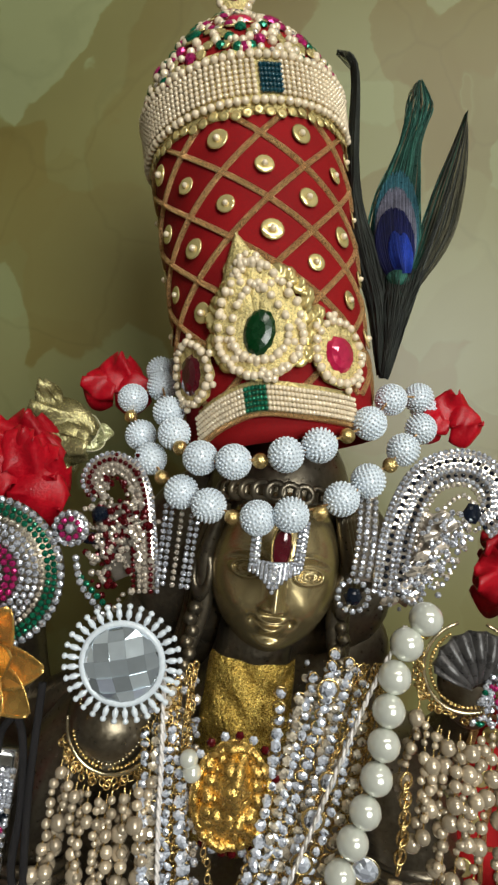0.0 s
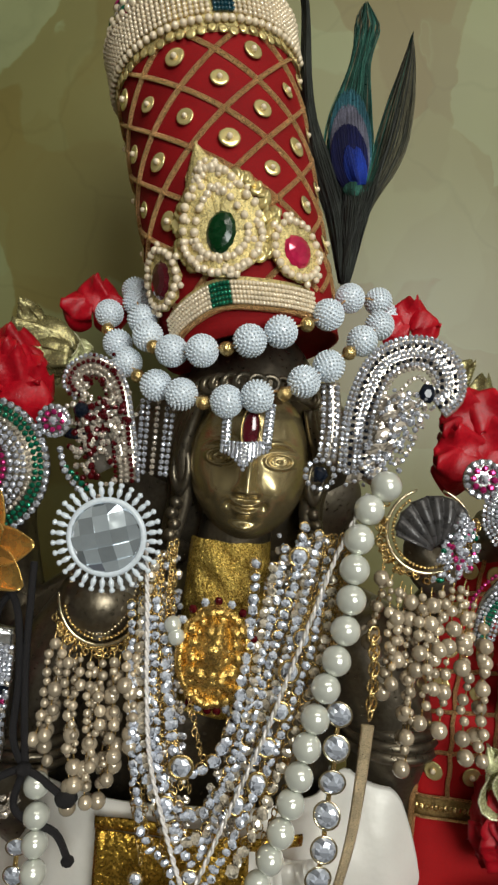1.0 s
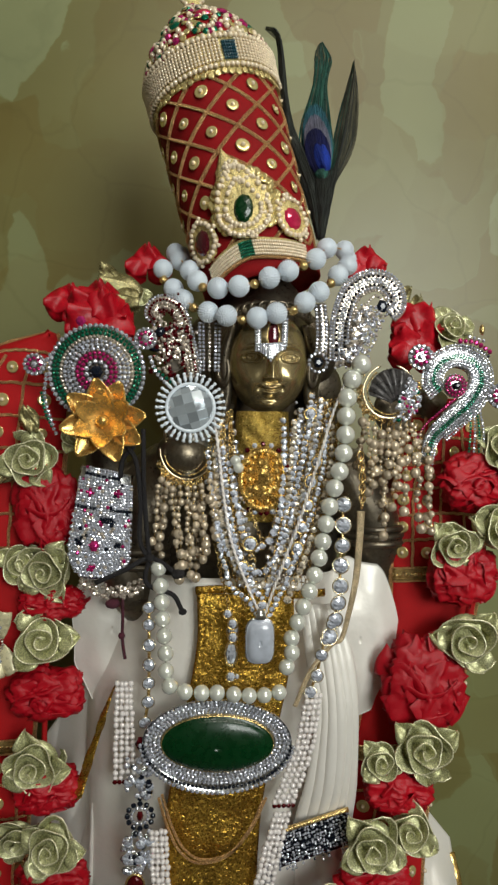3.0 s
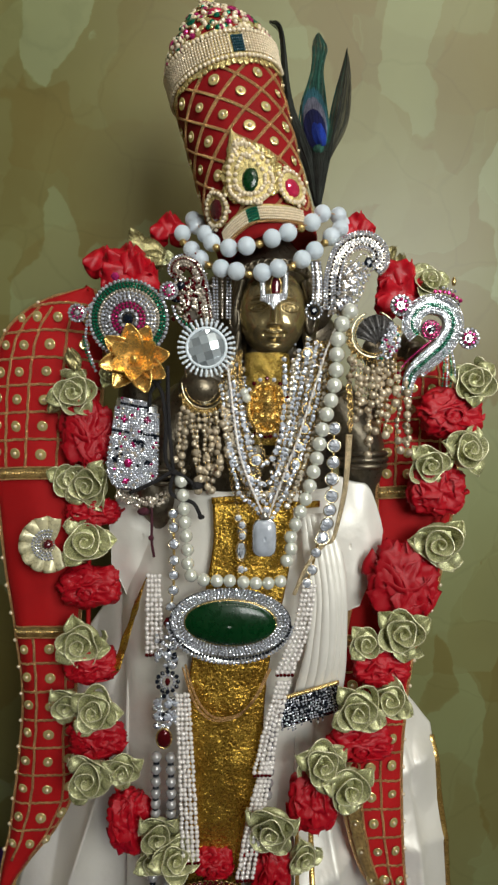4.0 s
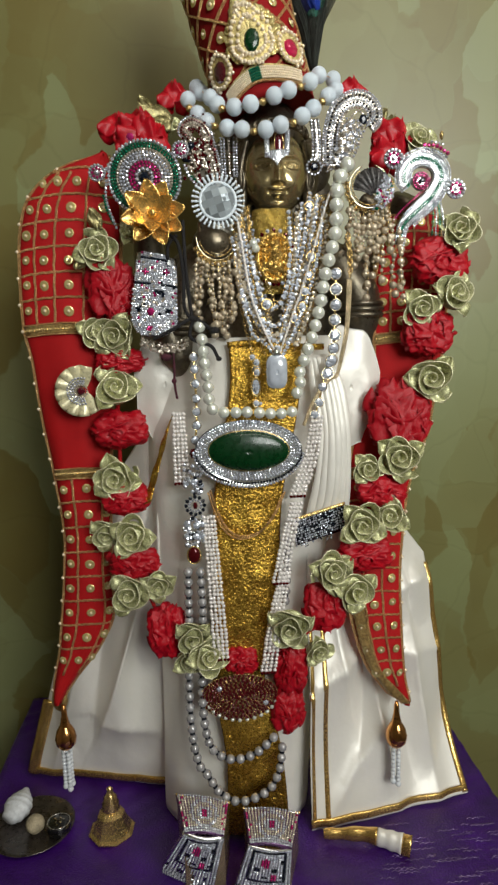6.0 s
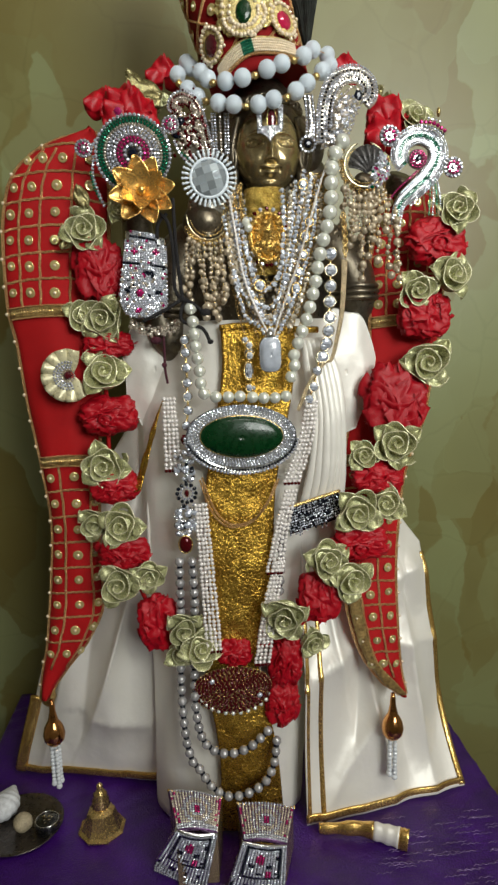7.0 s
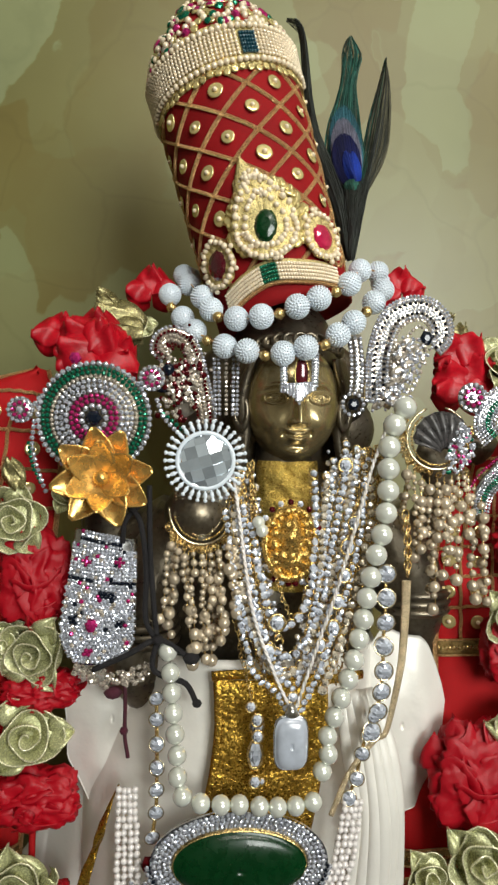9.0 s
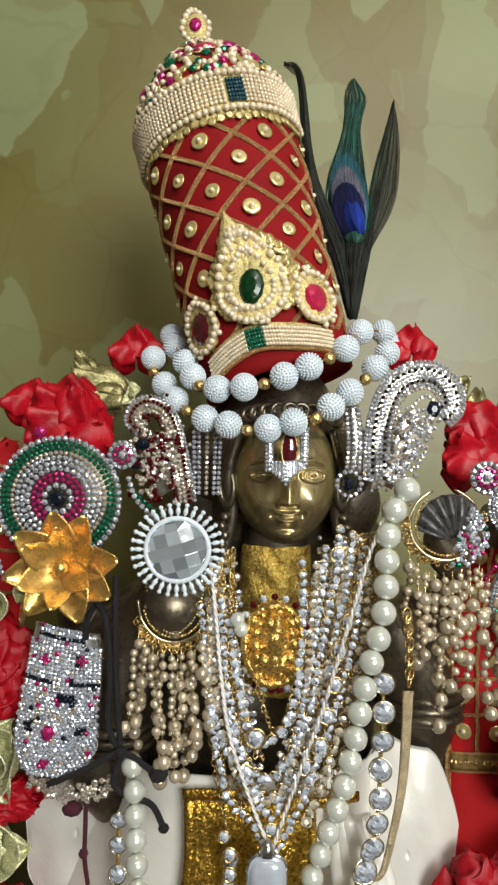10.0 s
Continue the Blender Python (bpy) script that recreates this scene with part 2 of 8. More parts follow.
def cut_gem(n=8):
    """A faceted stone: small table, crown facets, girdle; unit radius, table towards +z, every facet a face of its own."""
    v = []
    for r, z, off in ((0.42, 0.66, 0.0), (0.8, 0.42, 0.5), (1.0, 0.0, 0.0)):
        v += [(r * math.cos(2 * math.pi * (j + off) / n), r * math.sin(2 * math.pi * (j + off) / n), z) for j in range(n)]
    f = [tuple(range(0, n // 2 + 1)), (0, *range(n // 2, n))]
    for j in range(n):
        k = (j + 1) % n
        f += [(j, n + j, k), (k, n + j, n + k), (n + j, 2 * n + k, n + k), (n + j, 2 * n + j, 2 * n + k)]
    out, faces = [], []
    for q in f:
        faces.append(tuple(range(len(out), len(out) + len(q))))
        out += [v[i] for i in q]
    return np.array(out, dtype=float), faces


def lathe(profile, seg=24):
    """Solid of revolution about z from (radius, height) pairs."""
    v, f = [], []
    for r, z in profile:
        v += [(r * math.cos(2 * math.pi * j / seg), r * math.sin(2 * math.pi * j / seg), z) for j in range(seg)]
    for i in range(len(profile) - 1):
        for j in range(seg):
            k = (j + 1) % seg
            f.append((i * seg + j, i * seg + k, (i + 1) * seg + k, (i + 1) * seg + j))
    f.append(tuple(range(seg))[::-1])
    f.append(tuple((len(profile) - 1) * seg + j for j in range(seg)))
    return np.array(v, dtype=float), f


def ring(r=1.0, w=0.2, seg=24, sides=8):
    v, f = [], []
    for i in range(seg):
        a = 2 * math.pi * i / seg
        for j in range(sides):
            b = 2 * math.pi * j / sides
            q = r + w * math.cos(b)
            v.append((q * math.cos(a), q * math.sin(a), w * math.sin(b)))
    for i in range(seg):
        for j in range(sides):
            f.append((i * sides + j, ((i + 1) % seg) * sides + j, ((i + 1) % seg) * sides + (j + 1) % sides, i * sides + (j + 1) % sides))
    return np.array(v, dtype=float), f


SPHERE, SMALL_SPHERE, GEM = sphere(14, 10), sphere(8, 6), cut_gem(6)
BOX = (np.array([(x, y, z) for x in (-1, 1) for y in (-1, 1) for z in (-1, 1)], dtype=float),
       [(0, 1, 3, 2), (4, 6, 7, 5), (0, 4, 5, 1), (2, 3, 7, 6), (0, 2, 6, 4), (1, 5, 7, 3)])


def at(p, s, normal=FRONT, spin=0.0):
    """A placing of a unit shape: its +z towards normal, scaled by s (number or triple)."""
    q = Vector(normal).to_track_quat("Z", "Y")
    s = (s, s, s) if isinstance(s, (int, float)) else s
    return Matrix.LocRotScale(Vector(p), q @ Euler((0, 0, spin)).to_quaternion(), Vector(s))


def spline(points, step=None, count=None):
    """Evenly spaced places along a smooth curve through points, ends included."""
    p = [Vector(q) for q in points]
    p = [2 * p[0] - p[1]] + p + [2 * p[-1] - p[-2]]
    dense = []
    for i in range(1, len(p) - 2):
        for k in range(24):
            t = k / 24
            dense.append(0.5 * (2 * p[i] + (p[i + 1] - p[i - 1]) * t + (2 * p[i - 1] - 5 * p[i] + 4 * p[i + 1] - p[i + 2]) * t * t
                                + (3 * p[i] - p[i - 1] - 3 * p[i + 1] + p[i + 2]) * t ** 3))
    dense.append(p[-2])
    far = [0.0]
    for a, b in zip(dense, dense[1:]):
        far.append(far[-1] + (b - a).length)
    n = count if count else max(2, round(far[-1] / step) + 1)
    arr = np.array([tuple(q) for q in dense])
    want = np.linspace(0, far[-1], n)
    return [Vector([np.interp(w, far, arr[:, c]) for c in range(3)]) for w in want]


def tube(heap, path, r, sides=8, flat=1.0, front=FRONT):
    """Sweep a round or flattened section along path; r a number or a function of 0..1."""
    n, v, f = len(path), [], []
    for i, p in enumerate(path):
        d = (path[min(i + 1, n - 1)] - path[max(i - 1, 0)]).normalized()
        side = d.cross(front)
        side = side.normalized() if side.length > 1e-6 else Vector((1, 0, 0))
        up = side.cross(d)
        rr = r(i / (n - 1)) if callable(r) else r
        for j in range(sides):
            a = 2 * math.pi * j / sides
            v.append(p + side * rr * math.cos(a) + up * rr * flat * math.sin(a))
    for i in range(n - 1):
        for j in range(sides):
            k = (j + 1) % sides
            f.append((i * sides + j, i * sides + k, (i + 1) * sides + k, (i + 1) * sides + j))
    f += [tuple(range(sides))[::-1], tuple((n - 1) * sides + j for j in range(sides))]
    return heap.raw([tuple(q) for q in v], f)


def sheet(heap, fn, nu, nv, thick=0.0012, back=None):
    """A cloth-like skin from fn(u, v), u and v from 0 to 1, with thickness and closed rims."""
    g = [[Vector(fn(i / nu, j / nv)) for i in range(nu + 1)] for j in range(nv + 1)]
    closed = all((row[0] - row[nu]).length < 1e-5 for row in g)
    w = nu if closed else nu + 1
    v, f, low = [], [], []
    for j in range(nv + 1):
        for i in range(w):
            nxt, prv = ((i + 1) % nu, (i - 1) % nu) if closed else (min(i + 1, nu), max(i - 1, 0))
            du = g[j][nxt] - g[j][prv]
            dv = g[min(j + 1, nv)][i] - g[max(j - 1, 0)][i]
            nrm = du.cross(dv)
            nrm = nrm.normalized() if nrm.length > 1e-12 else FRONT
            v.append(g[j][i])
            low.append(g[j][i] + (Vector(back) if back else -nrm) * thick)
    m = len(v)
    for j in range(nv):
        for i in range(nu):
            p, q = j * w + i, j * w + (i + 1) % w
            f.append((p, q, q + w, p + w))
            f.append((m + p, m + p + w, m + q + w, m + q))
    if closed:
        rims = [list(range(w)), [nv * w + i for i in range(w)]]
    else:
        rims = [list(range(w)) + [j * w + nu for j in range(1, nv + 1)] + [nv * w + i for i in range(nu - 1, -1, -1)] + [j * w for j in range(nv - 1, 0, -1)]]
    for rim in rims:
        if (v[rim[0]] - v[rim[1]]).length > 1e-9:
            for p, q in zip(rim, rim[1:] + rim[:1]):
                f.append((q, p, m + p, m + q))
    return heap.raw([tuple(q) for q in v + low], f)


def steps(pairs):
    """A piecewise smooth function of one number through (x, value) pairs."""
    xs, ys = [a for a, b in pairs], [b for a, b in pairs]

    def f(x):
        if x <= xs[0]:
            return ys[0]
        for i in range(len(xs) - 1):
            if x <= xs[i + 1]:
                t = (x - xs[i]) / (xs[i + 1] - xs[i])
                p0, p3 = ys[max(i - 1, 0)], ys[min(i + 2, len(ys) - 1)]
                m0, m1 = (ys[i + 1] - p0) / 2, (p3 - ys[i]) / 2
                return (2 * t ** 3 - 3 * t * t + 1) * ys[i] + (t ** 3 - 2 * t * t + t) * m0 + (3 * t * t - 2 * t ** 3) * ys[i + 1] + (t ** 3 - t * t) * m1
        return ys[-1]
    return f


def thing(name, base, label, category, group="", kind=""):
    ob = new(name)
    ob.location = base
    ob.empty_display_size = 0.02
    return tagged(ob, label, category, group, kind)


def under(ob, parent):
    """Make ob a part of parent, its mesh staying where it was made."""
    ob.parent = parent
    if parent.parent is None:
        ob.matrix_parent_inverse = Matrix.Translation(parent.location).inverted()
    return ob


def part(name, heap, mat, parent, label="", smooth=True, kind=""):
    ob = new(name, heap.mesh(name, mat, smooth))
    under(ob, parent)
    return tagged(ob, label, kind=kind)


def piece(name, mesh, m, parent, label=""):
    """One more object on a shared mesh, at the place m, as a part of parent."""
    ob = new(name, mesh)
    ob.matrix_basis = m
    under(ob, parent)
    return tagged(ob, label)


def setting(name, heap, mat, label, category, smooth=False):
    ob = new(name, heap.mesh(name, mat, smooth))
    return tagged(ob, label, category, kind="structure")


def jitter(n=0.18):
    return (random.uniform(-n, n), -1, random.uniform(-n, n))


def bar(heap, lo, hi):
    lo, hi = Vector(lo), Vector(hi)
    return heap.add(BOX, Matrix.Translation((lo + hi) / 2) @ Matrix.Diagonal((*((hi - lo) / 2), 1)))


PEARL_MESH, BRONZE_MESH, GREY_MESH, GLASS_MESH = (Heap().add(SPHERE, Matrix()).mesh(n, m) for n, m in (
    ("pearl", PEARL), ("champagne_pearl", BRONZE_PEARL), ("grey_pearl", GREY_PEARL), ("glass_bead", GLASS_BEAD)))
GOLD_BEAD_MESH = Heap().add(SPHERE, Matrix()).mesh("gold_bead", GOLD)

# ---- the room ----
TABLE_Z = 0.75
WALL_Y = 0.6
setting("wall_back", bar(Heap(), (-1.7, WALL_Y, 0), (1.7, WALL_Y + 0.1, 2.8)), WALL, "glossy olive green marbled wall panel", "wall")
setting("floor", bar(Heap(), (-1.8, -1.9, -0.1), (1.8, 0.7, 0)), FLOOR_TILE, "grey polished floor", "floor")
setting("ceiling", bar(Heap(), (-1.8, -1.9, 2.8), (1.8, 0.7, 2.9)), PLASTER, "plain white ceiling", "ceiling")
setting("wall_left", bar(Heap(), (-1.8, -1.8, 0), (-1.7, WALL_Y, 2.8)), PLASTER, "plain pale plaster wall", "wall")
setting("wall_right", bar(Heap(), (1.7, -1.8, 0), (1.8, WALL_Y, 2.8)), PLASTER, "plain pale plaster wall", "wall")
front_wall = Heap()
for lo, hi in (((-1.7, -1.9, 0), (0.3, -1.8, 2.8)), ((1.4, -1.9, 0), (1.7, -1.8, 2.8)), ((0.3, -1.9, 0), (1.4, -1.8, 1.48)), ((0.3, -1.9, 2.56), (1.4, -1.8, 2.8))):
    bar(front_wall, lo, hi)
setting("wall_front", front_wall, PLASTER, "plain pale plaster wall with a window opening", "wall")

# ---- table and cloth ----
table = thing("side_table", (0, 0.33, 0), "dark wooden table under a purple cloth", "table")
part("tabletop", bar(Heap(), (-0.34, 0.1, TABLE_Z - 0.034), (0.27, 0.56, TABLE_Z - 0.004)), WOOD, table)
for lx in (-0.31, 0.24):
    for ly in (0.13, 0.53):
        part("leg", bar(Heap(), (lx - 0.02, ly - 0.02, 0), (lx + 0.02, ly + 0.02, TABLE_Z - 0.036)), WOOD, table)


def cloth_fall(u, v):
    """Purple cloth: flat on the table, falling over the rim."""
    x, y = -0.55 + 1.04 * u, -0.1 + 0.68 * v
    d = max(-0.345 - x, x - 0.275, 0.095 - y, 0)
    z = TABLE_Z
    if d > 0:
        fold = 0.012 * math.sin(36 * (x + y)) + 0.008 * math.sin(61 * x - 17 * y)
        z -= d * 1.0
        k = 0.25
        if x > 0.275:
            x = 0.275 + (x - 0.275) * k + fold * min(1, d * 8)
        if x < -0.345:
            x = -0.345 + (x + 0.345) * k + fold * min(1, d * 8)
        if y < 0.095:
            y = 0.095 + (y - 0.095) * k + fold * min(1, d * 8)
    else:
        z += 0.0018 * noise.noise((x * 22, y * 22, 3)) + 0.001 * math.sin(120 * x + 9 * math.sin(30 * y))
    return x, y, z


cloth = thing("table_cloth", (0, 0.33, TABLE_Z), "creased purple silk cloth with pale woven zigzags on the table", "cloth")
zig = Heap()
for k in range(110):
    zx, zy = random.uniform(0.1, 0.24) if k < 85 else random.uniform(-0.12, -0.02), random.uniform(0.12, 0.26) if k < 85 else random.uniform(0.14, 0.2)
    pts = [Vector((zx + 0.0035 * i, zy + 0.002 * (i % 2), TABLE_Z + 0.0022)) for i in range(random.randint(4, 9))]
    tube(zig, pts, 0.0004, 5, 0.5, front=Z)
part("woven_zigzag", zig, material("lilac_metal_thread", (0.26, 0.17, 0.38), 0.3, 0.5, 0.3, 900, 60), cloth, "pale lilac metallic zigzags", kind="stuff")
part("cloth", sheet(Heap(), cloth_fall, 120, 90, 0.001, back=(0, 0, -1)), PURPLE, cloth)

# ---- the crown ----
CROWN_A, CROWN_B = Vector((0.0087, 0.347, 1.572)), Vector((-0.026, 0.362, 1.704))
AXIS = (CROWN_B - CROWN_A).normalized()
CROWN_F = (FRONT - AXIS * FRONT.dot(AXIS)).normalized()
CROWN_S = CROWN_F.cross(AXIS) * -1


def crown_r(h):
    return 0.0505 + 0.003 * h / 0.13


def crown_at(theta, h, out=0.0):
    """A place on the crown's side: angle from its front, height up its axis, metres outwards."""
    way = CROWN_F * math.cos(theta) + CROWN_S * math.sin(theta)
    return CROWN_A + AXIS * h + way * (crown_r(h) + out)


crown = thing("crown", CROWN_A, "tall red velvet crown with gold lattice, sequins and pearl bands", "crown")
part("crown_body", sheet(Heap(), lambda u, v: crown_at(2 * math.pi * u, -0.04 + 0.185 * v), 64, 24, 0.002), DEEP_RED, crown)


CREAM_MESH = Heap().add(SPHERE, Matrix()).mesh("pearl", SEED)

lining = Heap()
sheet(lining, lambda u, v: CROWN_A + AXIS * (-0.038 + 0.012 * (1 - v)) + (CROWN_F * math.cos(2 * math.pi * u) + CROWN_S * math.sin(2 * math.pi * u)) * 0.0485 * v, 48, 4, 0.001)
part("lining", lining, DEEP_RED, crown)


def crown_way(theta):
    return CROWN_F * math.cos(theta) + CROWN_S * math.sin(theta)


def crown_dot(theta, h, dx, dy, out=0.0):
    """A place dx metres along the crown's girth and dy up from a place on it."""
    return crown_at(theta + dx / crown_r(h), h + dy, out)


CROSS_T, CROSS_H = (0.095, 0.0762)
CELL_T, CELL_H = 2 * math.pi / 8, 0.0325
for k in range(8):
    for way in (-1, 1):
        path = [crown_at(CROSS_T + k * CELL_T + way * (h - CROSS_H) * CELL_T / CELL_H, h, 0.0006) for h in np.linspace(-0.02, 0.122, 40)]
        rib = Heap()
        tube(rib, path, 0.0016, 6, 0.4, front=crown_way(0))
        part("lattice_ribbon", rib, GOLD_THREAD, crown)
dish = Heap().add(lathe([(0.0, 0.0002), (0.0046, 0.0001), (0.005, 0.0007), (0.0042, 0.0012), (0.0016, 0.0006), (0.0, 0.0006)], 16), Matrix()).mesh("sequin", SEQUIN)
seed_mesh = Heap().add(SMALL_SPHERE, Matrix.Diagonal((0.0016, 0.0016, 0.0016, 1))).mesh("seed_pearl", SEED)
for i in range(16):
    for j in range(-4, 6):
        if (i + j) % 2:
            th, h = CROSS_T + i * CELL_T / 2, CROSS_H + j * CELL_H / 2
            if -0.012 < h < 0.122:
                s = piece("sequin", dish, at(crown_at(th, h, 0.0004), random.uniform(0.9, 1.2), crown_way(th + random.uniform(-0.12, 0.12)) + AXIS * random.uniform(-0.05, 0.22)), crown)
                piece("seed_pearl", seed_mesh, Matrix.Translation((0, 0, 0.0014)), s)


def crown_row(heap, h, size, shape=SMALL_SPHERE, out=0.001, t0=0.0, t1=2 * math.pi, wave=0.0):
    n = int((t1 - t0) * crown_r(h) / (size * 2.02))
    for i in range(n):
        th = t0 + (t1 - t0) * i / n
        heap.add(shape, at(crown_at(th, h + wave * math.sin(th * 16) + random.uniform(-1, 1) * size * 0.08, out), size, crown_way(th)))


part("crown_band", sheet(Heap(), lambda u, v: crown_at(2 * math.pi * u, 0.118 + 0.034 * v, 0.0004 + 0.002 * math.sin(math.pi * v)), 64, 8, 0.002), YELLOW_CLOTH, crown)
rows, frill = Heap(), Heap()
for h in (0.1235, 0.1468):
    for i in range(82):
        th = 2 * math.pi * (i + random.uniform(-0.1, 0.1)) / 82
        piece("pearl", CREAM_MESH, at(crown_at(th, h, 0.003), 0.0021 * random.uniform(0.95, 1.05)), crown)
BLUE_T = 0.24
for k in range(7):
    h = 0.1277 + 0.0026 * k
    crown_row(rows, h, 0.00135, SMALL_SPHERE, 0.0032, BLUE_T + 0.1, BLUE_T + 2 * math.pi - 0.1)
crown_row(frill, 0.1185, 0.0027, lathe([(0.0, 0.0), (0.9, 0.05), (1.0, 0.2), (0.5, 0.25), (0.0, 0.15)], 10), 0.0015, wave=0.0012)
part("seed_pearl_band", rows, SEED, crown, kind="stuff")
part("sequin_frill", frill, SEQUIN, crown, "gold sequin frill", kind="stuff")
blue = Heap()
for k in range(6):
    for i in range(6):
        blue.add(SMALL_SPHERE, at(crown_at(BLUE_T - 0.085 + 0.034 * i, 0.1282 + 0.0026 * k, 0.0034), 0.0014))
part("bead_block", blue, material("peacock_blue_bead", (0.004, 0.06, 0.085), 0.2, 0.2, 0.2, 600, 90, coat=0.5), crown, "peacock blue bead block", kind="stuff")


def dome_at(theta, k, out=0.0):
    """A place on the rounded crown top; k from 0 at the band to 1 at the tip."""
    r = (crown_r(0.15) + 0.0005) * (1 - k ** 1.7) + out
    return CROWN_A + AXIS * (0.148 + 0.067 * k ** 1.05 + out * k) + crown_way(theta) * r


part("crown_top", sheet(Heap(), lambda u, v: dome_at(2 * math.pi * u, v), 48, 12, 0.0015), DEEP_RED, crown)
bits = {n: Heap() for n in ("s", "p", "r", "g", "q")}
for i in range(1000):
    th, k = random.uniform(0, 2 * math.pi), random.random() ** 1.3 * 0.98
    q = random.random()
    key = "q" if q < 0.3 else "p" if q < 0.72 else "r" if q < 0.82 else "g" if q < 0.9 else "s"
    n = (crown_way(th) * math.cos(k * 1.5) + AXIS * math.sin(k * 1.5)).normalized()
    shape = {"p": SMALL_SPHERE, "q": lathe([(0, 0), (1, 0.1), (0.6, 0.3), (0, 0.2)], 10)}.get(key, GEM)
    bits[key].add(shape, at(dome_at(th, k, 0.0008), random.uniform(0.0018, 0.0027) * (1.3 if key in "qrg" else 1), n, random.random() * 3))
part("sequin_paving", bits["q"], SEQUIN, crown, kind="stuff")
part("pearl_paving", bits["p"], SEED, crown, kind="stuff")
part("top_rubies", bits["r"], PINK_STONE, crown, smooth=False, kind="stuff")
part("top_emeralds", bits["g"], GREEN_STONE, crown, smooth=False, kind="stuff")
part("top_rhinestones", bits["s"], WARM_STONE, crown, smooth=False, kind="stuff")

tip = CROWN_A + AXIS * 0.2265 + CROWN_S * 0.0045
tp = Heap()
for i in range(16):
    a = 2 * math.pi * i / 16
    tp.add(SPHERE, at(tip + CROWN_S * 0.0098 * math.cos(a) * (1 - 0.4 * max(0, math.sin(a))) + AXIS * (0.0125 * math.sin(a) + 0.002), 0.0024))
finial = part("finial", Heap().add(SPHERE, at(tip, (0.0085, 0.0115, 0.004), CROWN_F)).add(SPHERE, at(tip - AXIS * 0.013, (0.005, 0.009, 0.004), CROWN_F)), YELLOW_CLOTH, crown, "pearl-edged tip with a ruby")
part("finial_pearls", tp, SEED, finial)
part("finial_stone", Heap().add(cut_gem(10), at(tip + CROWN_F * 0.004, (0.0045, 0.0055, 0.003), CROWN_F)), PINK_STONE, finial, smooth=False)
for dx, dz, m in ((-0.016, -0.012, GREEN_STONE), (0.018, -0.012, PINK_STONE), (0.002, -0.014, RUBY), (-0.034, -0.018, PINK_STONE), (0.036, -0.02, SEQUIN)):
    th = dx * 32
    part("top_stone", Heap().add(cut_gem(10), at(dome_at(th, 0.45 + dx * 4, 0.0016), (0.0068, 0.0045, 0.003), crown_way(th) + AXIS * 0.7, dx * 20)), m, crown, smooth=False)


def crown_oval(name, spot, rx, ry, stone, stone_size, rings, point=0.0, spin=0.0):
    """A pearl-ringed stone sewn on the crown."""
    th, h = spot
    out = 0.003
    c, s = math.cos(spin), math.sin(spin)

    def where(a, fx, fy, o):
        x, y = fx * math.cos(a), fy * math.sin(a)
        if y > 0:
            x *= 1 - point * (y / fy) ** 2 * 0.75
            y *= 1 + point
        return crown_dot(th, h, x * c - y * s, x * s + y * c, o)
    back = Heap()
    sheet(back, lambda u, v: where(2 * math.pi * u, rx * 1.12 * v, ry * 1.12 * v, out + 0.001 * math.sin(9 * u * 6.28) * v), 36, 4, 0.0015)
    med = part("medallion_" + name, back, YELLOW_CLOTH, crown, "yellow tissue medallion edged with pearls")
    for k in range(rings):
        f = 1 - 0.34 * k
        n = int(math.pi * (rx + ry) * f * (1 + point * 0.4) / 0.0041)
        for i in range(n):
            a = 2 * math.pi * i / n
            piece("pearl", CREAM_MESH, at(where(a, rx * f * random.uniform(0.96, 1.05), ry * f * random.uniform(0.96, 1.05), out + 0.0022), 0.0021 * random.uniform(0.88, 1.12)), med)
    for i in range(54 if rings > 1 else 10):
        a, f = random.uniform(0, 6.28), random.uniform(0.6, 1.16) if rings > 1 else 1.22
        piece("pearl", CREAM_MESH, at(where(a, rx * f, ry * f, out + 0.0015), 0.0018 * random.uniform(0.9, 1.1)), med)
    sx, sy = stone_size
    big = cut_gem(12)
    part("stone", Heap().add(big, at(crown_dot(th, h, 0, 0, out + 0.0012), (sx, sy, 0.0045), crown_way(th) + AXIS * 0.01, spin)), stone, med, "faceted stone", smooth=False)


crown_oval("centre", (-0.129, 0.0107), 0.0185, 0.0205, EMERALD, (0.0076, 0.0115), 2, 0.7)
crown_oval("ruby", (0.578, -0.0022), 0.0125, 0.0145, RUBY, (0.0085, 0.0095), 1, 0.08)
crown_oval("garnet", (-0.885, -0.0013), 0.0125, 0.0145, GARNET, (0.0085, 0.0105), 1, 0.08)
tissue = Heap()
for i in range(110):
    a = random.uniform(-0.9, 4.0)
    th, h = (-0.083, 0.0154)
    tissue.add(lathe([(0, 0), (1, 0.1), (0.6, 0.3), (0, 0.2)], 10), at(crown_dot(th, h, 0.0235 * math.cos(a) * random.uniform(0.85, 1.1), 0.021 * math.sin(a) * 1.2, 0.0022), random.uniform(0.0032, 0.0045), crown_way(th + random.uniform(-0.6, 0.6)) + AXIS * random.uniform(-0.2, 0.5)))
part("sequin_spray", tissue, SEQUIN, crown, "loose gold sequins round the stones", kind="stuff")
leaf_spot = (-0.226, 0.0483)
part("tissue_point", sheet(Heap(), lambda u, v: crown_dot(*leaf_spot, (u - 0.5) * 0.026 * (1 - v) ** 0.8, -0.018 + 0.03 * v, 0.002 + 0.002 * (1 - (2 * u - 1) ** 2)), 8, 12, 0.001), YELLOW_CLOTH, crown, "pointed yellow tissue leaf")
